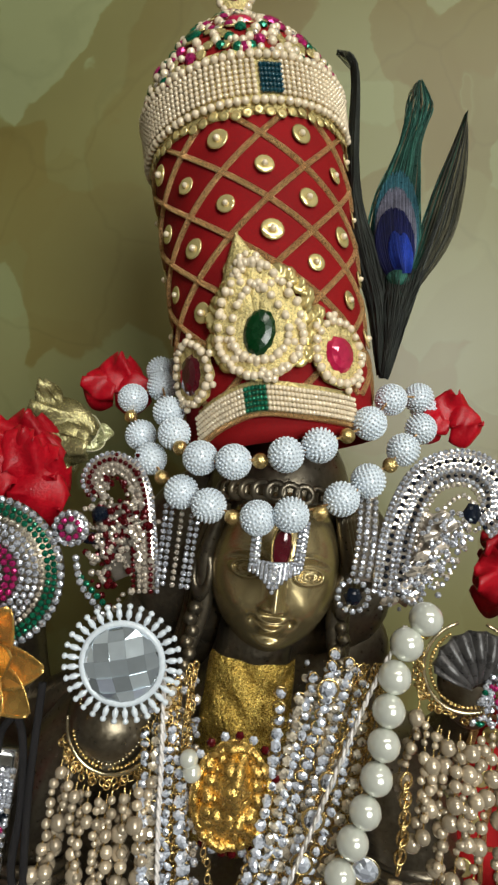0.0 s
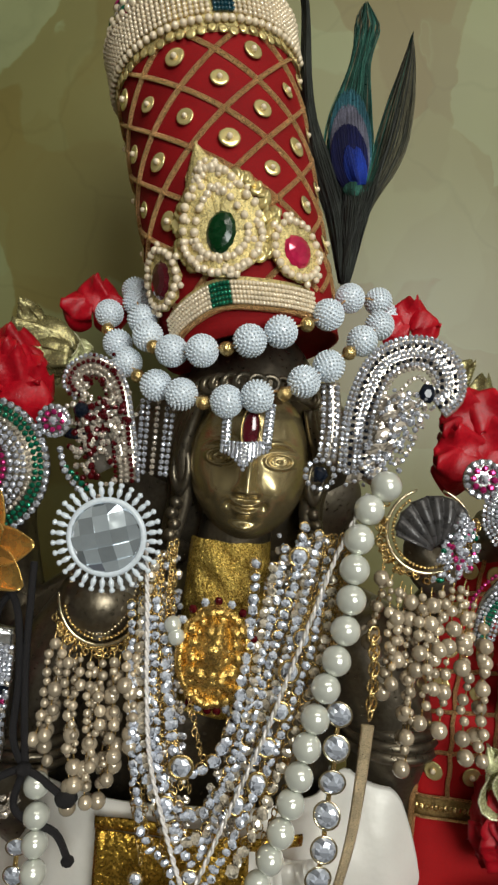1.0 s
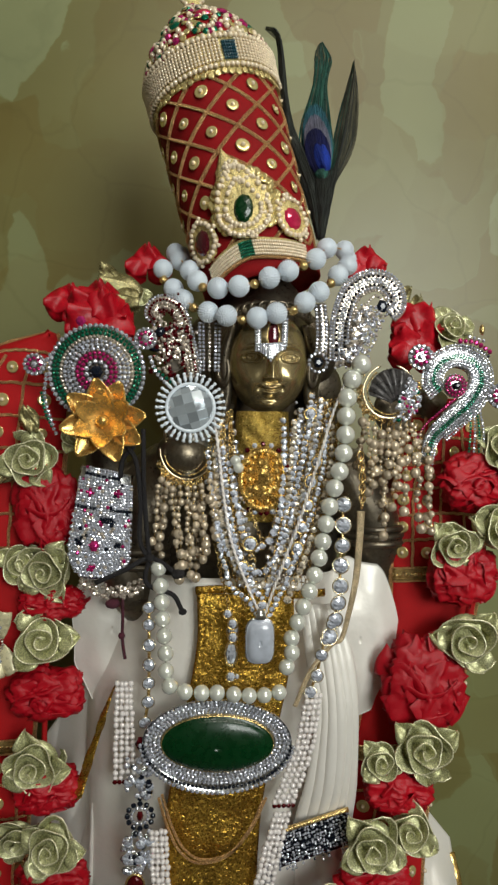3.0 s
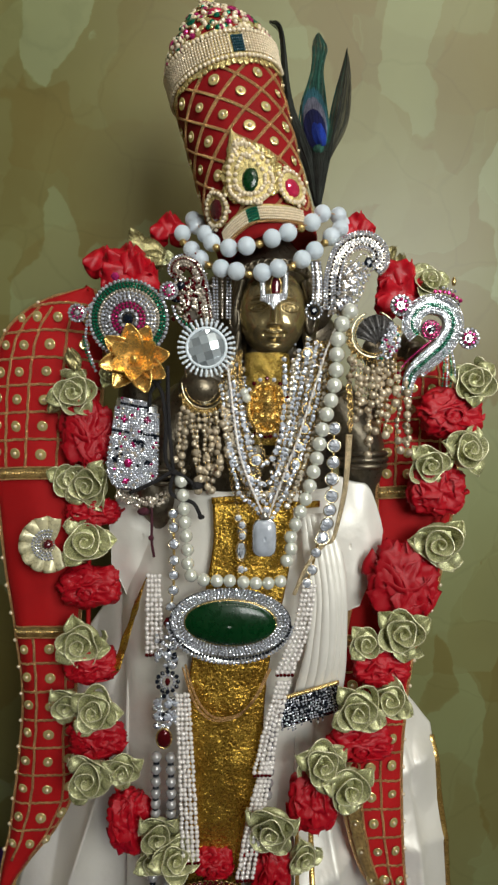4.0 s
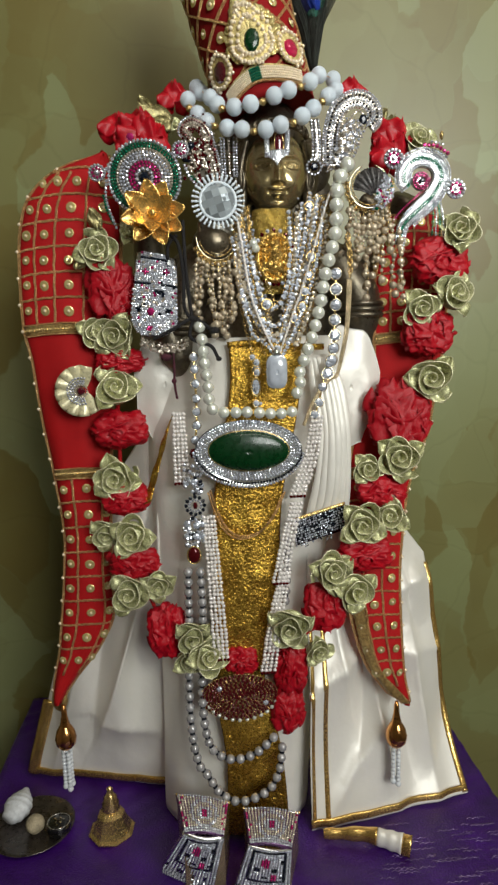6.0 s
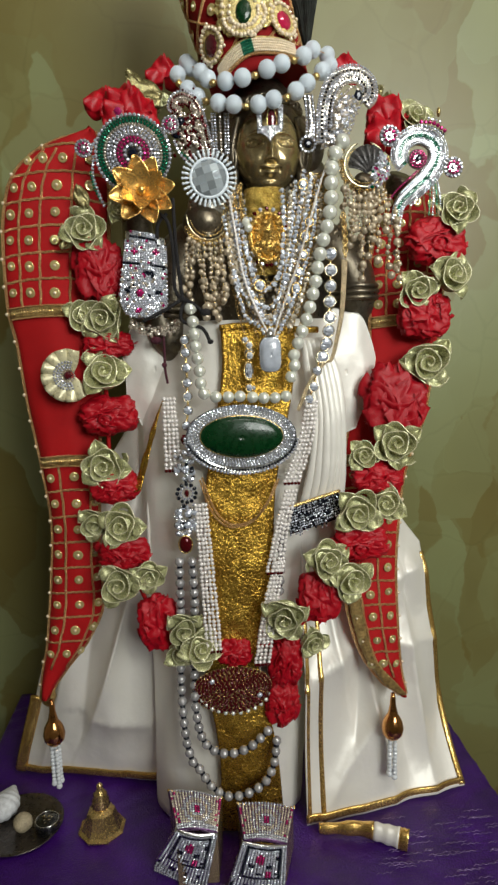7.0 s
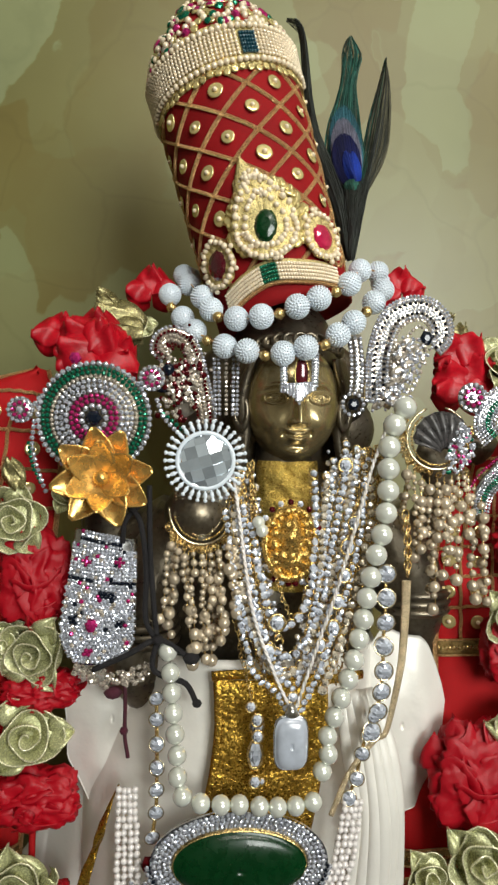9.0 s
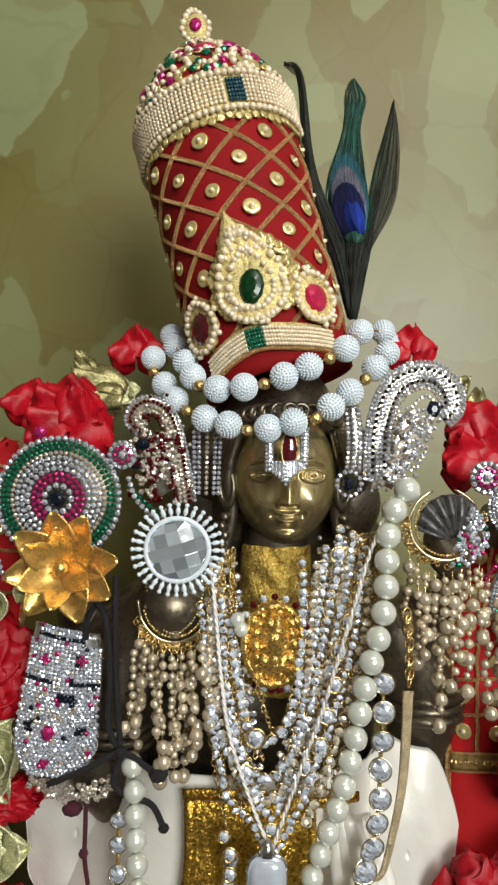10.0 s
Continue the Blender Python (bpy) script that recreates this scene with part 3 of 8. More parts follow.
arch = [(-0.888, -0.0279), (-0.547, -0.0222), (-0.212, -0.0195), (0.203, -0.0238), (0.689, -0.0289)]
arch_path = spline([(a, b, 0) for a, b in arch], count=48)
band, greens, edge = Heap(), Heap(), Heap()
for i, q in enumerate(arch_path):
    for k in range(5):
        p = crown_at(q.x, q.y - 0.005 + 0.0025 * k, 0.0035)
        (greens if 17 <= i <= 22 else band).add(SMALL_SPHERE, at(p, 0.00128))
edge_path = [crown_at(q.x, q.y - 0.0075, 0.0028) for q in arch_path]
tube(edge, edge_path, 0.0012, 6)
part("arch_backing", sheet(Heap(), lambda u, v: crown_at(arch_path[round(u * 47)].x, arch_path[round(u * 47)].y - 0.0085 + 0.017 * v, 0.0022), 47, 3, 0.0015), YELLOW_CLOTH, crown)
part("arch_beading", band, SEED, crown, kind="stuff")
part("arch_beads", greens, GREEN_STONE, crown, "green glass bead block")
part("arch_cord", edge, GOLD_THREAD, crown)

# ---- the brass statue, one mesh ----
FACE = Vector((0.0225, 0.332, 1.429))


def hump(x, z, cx, cz, sx, sz):
    return math.exp(-((x - cx) / sx) ** 2 - ((z - cz) / sz) ** 2)


def face_relief(x, z):
    """Millimetres that the features stand out, x across, z up from the chin."""
    d, ax = 0.0, abs(x)
    t = min(1, max(0, (z - 28) / 22))
    if 24 < z < 62:
        d += (11 - 8 * t) * math.exp(-(x / (4.0 - 1.2 * t)) ** 2) * min(1, max(0, (z - 25.5) / 3.5)) * min(1, max(0, (60 - z) / 8))
    d += 4.2 * hump(ax, z, 4.8, 29.5, 2.3, 2.4)
    d -= 5.5 * hump(ax, z, 14, 47, 8.5, 5.5) - 6.0 * hump(ax, z, 15.5, 45.8, 6.6, 3.4)
    e = math.hypot((ax - 15.5) / 7.4, (z - 45.8) / 3.8)
    d += 2.0 * math.exp(-((e - 1) / 0.15) ** 2) - 1.7 * math.exp(-((e - 0.72) / 0.1) ** 2) - 1.9 * math.exp(-((e - 0.32) / 0.12) ** 2)
    d += 2.6 * math.exp(-((z - 55 + (ax - 14) ** 2 * 0.03) / 1.5) ** 2) * math.exp(-((ax - 15) / 9) ** 2)
    d += 3.8 * hump(ax, z, 17, 28, 8, 8) + 4.6 * hump(x, z, 0, 6.5, 8, 6)
    lip = 20.4 + 0.024 * x * x
    d += 4.4 * math.exp(-((z - lip - 1.7) / 1.6) ** 2) * math.exp(-(x / 6.9) ** 4) + 4.4 * math.exp(-((z - lip + 2.5) / 1.9) ** 2) * math.exp(-(x / 5.4) ** 4)
    d -= 2.4 * math.exp(-((z - lip) / 0.8) ** 2) * math.exp(-(x / 8) ** 4) + 2.6 * hump(x, z, 0, 12.8, 7, 2.4) + 2.6 * hump(ax, z, 9.4, 21.8, 2.0, 2.2)
    return d


def head_skin(u, v):
    a, b = 2 * math.pi * u, math.pi * (v - 0.5)
    x, y, z = 34 * math.sin(a) * math.cos(b), -34 * math.cos(a) * math.cos(b), 44 * math.sin(b)
    if z < 0:
        x *= 1 - 0.1 * (z / 44) ** 2
    front = max(0, math.cos(a)) ** 0.35 if math.cos(a) > 0 else 0
    y -= face_relief(x, z + 44) * front * min(1, math.cos(b) * 3)
    return FACE.x + x / 1000, FACE.y + 0.004 + y / 1000, FACE.z + 0.044 + z / 1000


statue = Heap()
n_u, n_v, v, f = 320, 220, [], []
for j in range(n_v + 1):
    for i in range(n_u):
        v.append(head_skin(i / n_u, j / n_v))
for j in range(n_v):
    for i in range(n_u):
        k = (i + 1) % n_u
        f.append((j * n_u + i, j * n_u + k, (j + 1) * n_u + k, (j + 1) * n_u + i))
statue.raw(v, f)


def limb(points, radii):
    path = spline(points, count=28)
    tube(statue, path, steps([(i / (len(radii) - 1), r) for i, r in enumerate(radii)]), 20)


# hair cap, side locks, ears
statue.add(sphere(32, 20), at((FACE.x - 0.002, FACE.y + 0.028, FACE.z + 0.07), (0.0415, 0.04, 0.055), Z))
for s in (-1, 1):
    for k in range(4):
        x = FACE.x + s * (0.0335 + 0.0028 * k)
        limb([(x - s * 0.004, FACE.y - 0.008 + 0.006 * k, FACE.z + 0.075), (x + s * 0.003, FACE.y - 0.004 + 0.006 * k, FACE.z + 0.045), (x, FACE.y + 0.006 * k, FACE.z + 0.02), (x + s * 0.005, FACE.y + 0.006 * k, FACE.z - 0.008)],
             (0.003, 0.0042, 0.0038, 0.0025))
    statue.add(ring(1, 0.38, 18, 8), at((FACE.x + s * 0.037, FACE.y - 0.004, FACE.z + 0.036), (0.005, 0.0105, 0.006), (s * 0.6, -1, 0)))
    for k in range(6):
        statue.add(SMALL_SPHERE, at((FACE.x + s * (0.038 + 0.002 * (k % 2)), FACE.y - 0.003, FACE.z + 0.018 - 0.006 * k), 0.0038))
for k in range(13):
    a = (k - 6) / 6
    statue.add(ring(1, 0.42, 14, 8), at((FACE.x + 0.033 * math.sin(a * 1.25), FACE.y - 0.034 * math.cos(a * 1.25) + 0.002, FACE.z + 0.082 + 0.003 * math.cos(a * 2)), 0.0042, (a * 0.9, -1, 0.3)))
for k in range(3):
    statue.add(sphere(32, 20), at((FACE.x - 0.004, FACE.y + 0.03 + 0.006 * k, FACE.z + 0.055 - 0.03 * k), (0.07 + 0.005 * k, 0.016, 0.045), Z))
# neck, chest, waist, hips
limb([(0.02, 0.345, 1.45), (0.016, 0.346, 1.41), (0.012, 0.348, 1.385)], (0.021, 0.022, 0.034))
tube(statue, spline([(0.012, 0.35, 1.405), (0.008, 0.352, 1.36), (0.002, 0.353, 1.30), (-0.004, 0.352, 1.22), (-0.012, 0.35, 1.1)], count=30),
     steps([(0, 0.03), (0.12, 0.075), (0.3, 0.085), (0.5, 0.074), (0.75, 0.085), (1, 0.09)]), 36, 0.55)
# four arms: two raised behind, two in front
for pts, rad in (
    ([(-0.06, 0.35, 1.385), (-0.105, 0.37, 1.36), (-0.115, 0.36, 1.41), (-0.108, 0.335, 1.455)], (0.022, 0.02, 0.016, 0.013)),
    ([(0.085, 0.35, 1.385), (0.13, 0.37, 1.37), (0.155, 0.36, 1.41), (0.165, 0.335, 1.45)], (0.022, 0.02, 0.016, 0.013)),
    ([(-0.05, 0.335, 1.39), (-0.078, 0.325, 1.34), (-0.082, 0.318, 1.28), (-0.098, 0.308, 1.32), (-0.108, 0.306, 1.36)], (0.024, 0.024, 0.02, 0.015, 0.012)),
    ([(0.082, 0.335, 1.39), (0.112, 0.335, 1.34), (0.116, 0.342, 1.3), (0.112, 0.35, 1.255)], (0.025, 0.026, 0.022, 0.018)),
):
    limb(pts, rad)
# hands and arm rings
statue.add(sphere(24, 16), at((0.122, 0.312, 1.43), (0.014, 0.02, 0.008), (0.2, -1, 0.1), 0.5))
for p, r in (((-0.08, 0.318, 1.31), 0.022), ((0.114, 0.336, 1.325), 0.0255)):
    for k in range(3):
        statue.add(ring(1, 0.13, 24, 6), at((p[0], p[1], p[2] + 0.006 * k), r, Z))
statue.add(sphere(28, 18), at((-0.0449, 0.302, 1.3984), (0.022, 0.02, 0.026)))
body_mesh = statue.mesh("brass_statue", BRASS, True)
# all faces but the head's take the darker brass, shade put into colour
body_mesh.materials.append(DARK_BRASS)
slots = np.ones(len(body_mesh.polygons), dtype=np.int32)
slots[:n_u * n_v] = 0
body_mesh.polygons.foreach_set("material_index", slots)
brass = new("brass_statue", body_mesh)
tagged(brass, "aged brass statue of a standing figure with a calm smiling face", "statue")

# ---- satin skirt ----
skirt = thing("satin_skirt", (0, 0.34, TABLE_Z), "ivory satin skirt with gold borders, flaring to the table", "skirt")
FRONT_L = steps([(0.75, -0.125), (0.9, -0.121), (1.05, -0.122), (1.2, -0.124), (1.3, -0.09)])
FRONT_R = steps([(0.75, 0.05), (0.9, 0.062), (1.05, 0.075), (1.2, 0.088), (1.3, 0.085)])


def front_skirt(u, v):
    z = TABLE_Z + 0.004 + (1.3 - TABLE_Z) * v
    l, r = FRONT_L(z), FRONT_R(z)
    a = math.pi * (u * 1.2 - 0.1)
    x = (l + r) / 2 - (r - l) / 2 * math.cos(a)
    depth = 0.075 if z > 1.0 else 0.075 + 0.02 * (1.0 - z) / 0.25
    y = 0.36 - depth * abs(math.sin(a)) ** 0.6 * (1 if 0 < a < math.pi else -0.3)
    side = min(1.0, max(0.0, abs(u - 0.45) * 4 - 0.9))
    y += 0.0014 * math.sin(u * 30 + 2 * math.sin(z * 9)) * (1 - 0.5 * v) - 0.007 * side * abs(math.sin(u * 34 + 3 * noise.noise((u * 2, z * 7, 3)))) + 0.004 * noise.noise((u * 5, z * 6, 0.4))
    return x, y, z


part("front_panel", sheet(Heap(), front_skirt, 110, 60, 0.0015), SATIN, skirt)


def flare(corners, creases, seed, sway=0.012, set_back=0.0):
    """A side of the skirt between four corners (top inner, top outer, bottom outer, bottom inner), with a few broad creases:
    each crease runs from (u, v) to (u, v), stands out by a height and fades over a width on either side."""
    a, b, c, d = (Vector(q) for q in corners)

    def skin(u, v):
        p = (a * (1 - u) + b * u) * (1 - v) + (d * (1 - u) + c * u) * v
        y = sway * noise.noise((u * 1.8 + seed, v * 1.6, seed)) - 0.016 * abs(noise.noise((u * 3.1 + v * 1.3 + seed, v * 2.4 - u * 1.1, 2.0))) + 0.003 * noise.noise((u * 7 + seed, v * 5, 2.0))
        for (u0, v0), (u1, v1), high, wide in creases:
            du, dv = u1 - u0, v1 - v0
            k = min(1.0, max(0.0, ((u - u0) * du + (v - v0) * dv) / (du * du + dv * dv)))
            off = (u - u0 - k * du) * dv - (v - v0 - k * dv) * du
            far = math.hypot(u - u0 - k * du, v - v0 - k * dv)
            wd = wide * (0.4 if off > 0 else 1.0)
            y -= 1.15 * high * math.exp(-far / wd) * (0.35 + 0.65 * math.sin(math.pi * (0.15 + 0.7 * k)))
        return p.x, p.y + y * min(1.0, 5 * v + 0.3) * (1 - 0.7 * v ** 6) + set_back * u ** 0.6 * min(1.0, 1.6 * v) * (1 - v ** 6), p.z
    return skin


skins = {
    "left_flare": flare(((-0.0859, 0.32, 1.2687), (-0.2072, 0.385, 1.0832), (-0.3, 0.4, 0.7545), (-0.115, 0.35, 0.7545)),
                        (((0.3, 0.45), (0.52, 0.78), 0.02, 0.1), ((0.52, 0.78), (0.1, 0.84), 0.016, 0.09), ((0.75, 0.3), (0.85, 1.0), 0.014, 0.12), ((0.2, 0.1), (0.1, 0.6), 0.014, 0.1)), 1.3),
    "right_flare": flare(((0.048, 0.335, 1.2354), (0.206, 0.375, 1.034), (0.2406, 0.3, 0.7526), (0.043, 0.262, 0.7526)),
                         (((0.05, 0.66), (0.45, 0.5), 0.02, 0.12), ((0.45, 0.5), (0.3, 0.3), 0.014, 0.1), ((0.1, 0.98), (0.5, 0.72), 0.018, 0.12), ((0.62, 0.3), (0.95, 0.1), 0.018, 0.1),
                          ((0.75, 0.35), (0.82, 0.98), 0.016, 0.13), ((0.42, 0.55), (0.55, 0.98), 0.012, 0.09), ((0.15, 0.35), (0.25, 0.62), 0.012, 0.08), ((0.6, 0.5), (0.98, 0.42), 0.01, 0.1)), 4.1, set_back=0.036),
}
for n, fn in skins.items():
    part(n, sheet(Heap(), fn, 90, 90, 0.0014), SATIN, skirt)


GOLD_TISSUE = material("gold_tissue_border", (0.74, 0.5, 0.17), 0.25, 0.85, 0.06, 900, 40, 0.2, 300, second=(0.52, 0.32, 0.09))


def border(name, path, width, mat=GOLD_TISSUE, thick=0.35):
    h = Heap()
    tube(h, spline(path, step=0.004), width, 8, thick)
    return part(name, h, mat, skirt, "gold border")


def puff(c, rx, rz, depth, seed):
    """A stiff satin bulge over the hip, broken into broad flat planes with soft creases between them."""
    c = Vector(c)
    dice = random.Random(int(seed * 10))
    planes = [(2 * math.pi * (k + dice.uniform(-0.25, 0.25)) / 7, dice.uniform(0.75, 1.15), dice.uniform(0.95, 1.25)) for k in range(7)]
    planes += [(dice.uniform(0, 6.28), dice.uniform(0.05, 0.3), dice.uniform(0.7, 0.8)) for k in range(3)]

    def skin(u, v):
        a, r = 2 * math.pi * u, v
        # the outline runs straight from corner to corner
        corner = (a * 7 / (2 * math.pi) + 0.18 * math.sin(2 * a + seed)) % 1.0
        edge = (0.955 / max(0.93, math.cos((corner - 0.5) * 2 * math.pi / 7))) * (1 + 0.07 * math.sin(2 * a + seed))
        x, z = r * edge * math.cos(a), r * edge * math.sin(a)
        total = sum(math.exp(-16 * (h - g * (x * math.cos(q) + z * math.sin(q)))) for q, g, h in planes)
        height = -math.log(total) / 16
        n = noise.noise((x * 2.2 + seed, z * 2.2, seed))
        y = -depth * (height + 0.1) * 1.25 - 0.0015 * n
        return c.x + rx * x, c.y + y, c.z + rz * z
    return sheet(Heap(), skin, 84, 30, 0.0014)


part("hip_puff", puff((0.0985, 0.322, 1.248), 0.034, 0.07, 0.015, 2.0), SATIN, skirt)
part("hip_puff", puff((-0.1013, 0.325, 1.257), 0.034, 0.062, 0.012, 5.0), SATIN, skirt)
for k in range(6):
    h = Heap()
    d = Vector((0.0052 * (k - 2.5), 0.0015 * abs(k - 2.5), 0))
    tube(h, spline([Vector((0.0595, 0.283, 1.2837)) + d * 0.6, Vector((0.0668, 0.275, 1.2501)) + d, Vector((0.0728, 0.272, 1.2047)) + d, Vector((0.0719, 0.274, 1.152)) + d * 1.2, Vector((0.0658, 0.28, 1.1089)) + d * 1.4], step=0.004), lambda q: 0.0046 + 0.0008 * math.sin(9 * q + k), 12, 0.6)
    part("pleat", h, SATIN, skirt)
rf, lf = skins["right_flare"], skins["left_flare"]
lift = Vector((0, -0.0016, 0))
border("hem_border", [Vector(rf(k / 48, 0.985)) + lift for k in range(49)], 0.0055)
border("edge_border", [Vector(rf(0.985, 0.05 + k * 0.0236)) + lift for k in range(41)], 0.0045)
for u in (0.015, 0.1):
    border("inner_border", [Vector(rf(u, 0.45 + k * 0.0136)) + lift for k in range(41)], 0.003)
border("hem_border", [Vector(lf(k / 48, 0.985)) + lift for k in range(49)], 0.005)
border("edge_border", [Vector(lf(0.985, 0.7 + k * 0.0375)) + lift for k in range(9)], 0.008)
border("waist_border", [(-0.0352, 0.281, 1.2964), (-0.0101, 0.278, 1.298), (0.0379, 0.279, 1.2934), (0.0648, 0.288, 1.2924)], 0.0032, FOIL)
fold_strip = Heap()
sheet(fold_strip, lambda u, v: Vector((-0.1015, 0.285, 1.2108)) * (1 - v) * (1 - u) + Vector((-0.0933, 0.283, 1.2287)) * u * (1 - v) + Vector((-0.1293, 0.292, 1.1321)) * v * (1 - u) + Vector((-0.1198, 0.29, 1.1357)) * u * v + Vector((0, 0.003 * math.sin(v * 17), 0)), 6, 24, 0.001)
part("gold_fold", fold_strip, FOIL, skirt, "crumpled gold edge of the drape")


# gold foil front panel
def foil_band(spots, width):
    path = spline(spots, count=40)

    def skin(u, v):
        k = v * 39
        i = min(int(k), 38)
        p = path[i].lerp(path[i + 1], k - i)
        w = width(v)
        return p.x + (u - 0.5) * w, p.y - 0.003 * math.sin(math.pi * u) + 0.0012 * noise.noise((u * 6, v * 30, 1)), p.z
    return skin


foil = thing("gold_foil_panel", (-0.01, 0.28, TABLE_Z + 0.02), "crinkled gold foil cloth panel down the skirt front", "cloth panel")
part("panel", sheet(Heap(), foil_band([(0.0024, 0.279, 1.2951), (0.0015, 0.276, 1.2472), (-0.0193, 0.274, 1.132), (-0.0228, 0.27, 1.0448), (-0.0353, 0.268, 0.9581), (-0.0196, 0.262, 0.8493), (-0.0179, 0.258, 0.7601)], steps([(0, 0.073), (0.4, 0.07), (0.6, 0.056), (0.85, 0.062), (1, 0.07)])), 24, 120, 0.001), FOIL, foil)
for side in (-1, 1):
    edge_line = Heap()
    fn = foil_band([(0.0024, 0.279, 1.2951), (0.0015, 0.276, 1.2472), (-0.0193, 0.274, 1.132), (-0.0228, 0.27, 1.0448), (-0.0353, 0.268, 0.9581), (-0.0196, 0.262, 0.8493), (-0.0179, 0.258, 0.7601)], steps([(0, 0.073), (0.4, 0.07), (0.6, 0.056), (0.85, 0.062), (1, 0.07)]))
    tube(edge_line, [Vector(fn(0.5 + side * 0.46, k / 60)) + Vector((0, -0.001, 0)) for k in range(61)], 0.0026, 6, 0.3)
    part("selvedge", edge_line, FOIL, foil)

# ---- red robe sides ----


def robe(left, right, depth, bulge, bands, grid, label, outer):
    """A stiff red hanging robe side: edges by height, gold lattice, sequins, border bands; outer: the side where pearls edge it."""
    top, bottom = left[-1][0], left[0][0]
    fl, fr, fy = steps(left), steps(right), steps(depth)
    robe_ob = thing("red_robe", (fl(bottom), fy(bottom), bottom), label, "robe", "pair of robe sides")

    def skin(u, z, out=0.0):
        l, r = fl(z), fr(z)
        s = 2 * u - 1
        return Vector((l + (r - l) * u, fy(z) - bulge * math.sqrt(max(0.0, 1 - s * s * 0.96)) - out + 0.002 * noise.noise((u * 3, z * 14, 2)), z))
    part("robe_cloth", sheet(Heap(), lambda u, v: skin(u, bottom + (top - bottom) * v), 36, 110, 0.004), RED_CLOTH, robe_ob)
    for z0, z1, nr, cols in grid:
        for k in range(1, nr + 1):
            z = z0 + (z1 - z0) * k / nr
            h = Heap()
            tube(h, [skin(i / 24, z + 0.004 * math.sin(math.pi * i / 24) + 0.0004 * math.sin(i * 2.1 + k), 0.0008) for i in range(25)], 0.00125, 6, 0.4)
            part("lattice_ribbon", h, GOLD_THREAD, robe_ob)
        for c in cols[1:-1]:
            h = Heap()
            tube(h, [skin(c, z0 + (z1 - z0) * i / 30, 0.0008) + Vector((0.0004 * math.sin(i * 1.7 + c * 9), 0, 0)) for i in range(31)], 0.00125, 6, 0.4)
            part("lattice_ribbon", h, GOLD_THREAD, robe_ob)
        for k in range(nr):
            for c0, c1 in zip(cols, cols[1:]):
                c = (c0 + c1) / 2
                p = skin(c, z0 + (z1 - z0) * (k + 0.5) / nr + 0.003 + random.uniform(-0.001, 0.001), 0.0008)
                s = piece("sequin", dish, at(p, random.uniform(0.9, 1.1), ((c - 0.5) * 1.1 + random.uniform(-0.15, 0.15), -1, random.uniform(-0.15, 0.15))), robe_ob)
                piece("seed_pearl", seed_mesh, Matrix.Translation((0, 0, 0.0014)), s)
    for z in bands:
        h = Heap()
        sheet(h, lambda u, v: skin(u, z + 0.011 * (v - 0.5) + 0.003 * math.sin(math.pi * u), 0.0016), 24, 3, 0.001)
        b = part("border_band", h, BROCADE, robe_ob, "woven gold border band")
        h = Heap()
        for dz in (-0.0055, 0.0055):
            tube(h, [skin(i / 24, z + dz + 0.003 * math.sin(math.pi * i / 24), 0.0024) for i in range(25)], 0.0008, 6)
        part("band_edge", h, GOLD_THREAD, b)
        h = Heap()
        for i in range(34):
            h.add(GEM, at(skin((i + 0.5) / 34, z + 0.003 * math.sin(math.pi * (i + 0.5) / 34), 0.0024), (0.0012, 0.0018, 0.001), jitter(0.3)))
        part("band_beading", h, GOLD, b, kind="stuff")
    for u in (0.0, 1.0):
        h = Heap()
        tube(h, [skin(u, bottom + (top - bottom) * i / 80) for i in range(81)], 0.0022, 8)
        part("piping", h, GOLD_THREAD, robe_ob)
    for i in range(22):
        z = bottom + (top - bottom) * (i + 0.5) / 22
        piece("edge_pearl", CREAM_MESH, at(skin(outer, z, 0.0) + Vector((0.002 * (2 * outer - 1), -0.001, 0)), 0.0019), robe_ob)
    return robe_ob, skin


BROCADE = material("woven_gold_brocade", (0.5, 0.34, 0.12), 0.36, 0.6, 0.35, 1600, 260, 0.7, 1500, second=(0.2, 0.12, 0.04))
robe_l, robe_l_skin = robe(
    [(0.892, -0.247), (0.917, -0.244), (0.952, -0.236), (0.987, -0.231), (1.022, -0.226), (1.09, -0.22), (1.163, -0.226), (1.222, -0.234), (1.286, -0.24), (1.318, -0.246), (1.38, -0.247), (1.41, -0.245), (1.441, -0.238), (1.459, -0.227), (1.475, -0.209), (1.485, -0.188), (1.493, -0.157)],
    [(0.892, -0.236), (0.916, -0.222), (0.951, -0.194), (0.993, -0.173), (1.055, -0.172), (1.123, -0.168), (1.19, -0.163), (1.255, -0.157), (1.318, -0.15), (1.381, -0.143), (1.442, -0.14), (1.478, -0.144), (1.493, -0.15)],
    [(0.892, 0.335), (1.1, 0.33), (1.3, 0.33), (1.493, 0.34)], 0.018, (1.162, 1.315),
    ((0.93, 1.158, 8, (0.0, 0.33, 0.85, 1.0)), (1.32, 1.474, 6, (0.0, 0.17, 0.37, 0.66, 1.0))),
    "red velvet robe side with gold lattice, sequins and rounded shoulder", 0.0)
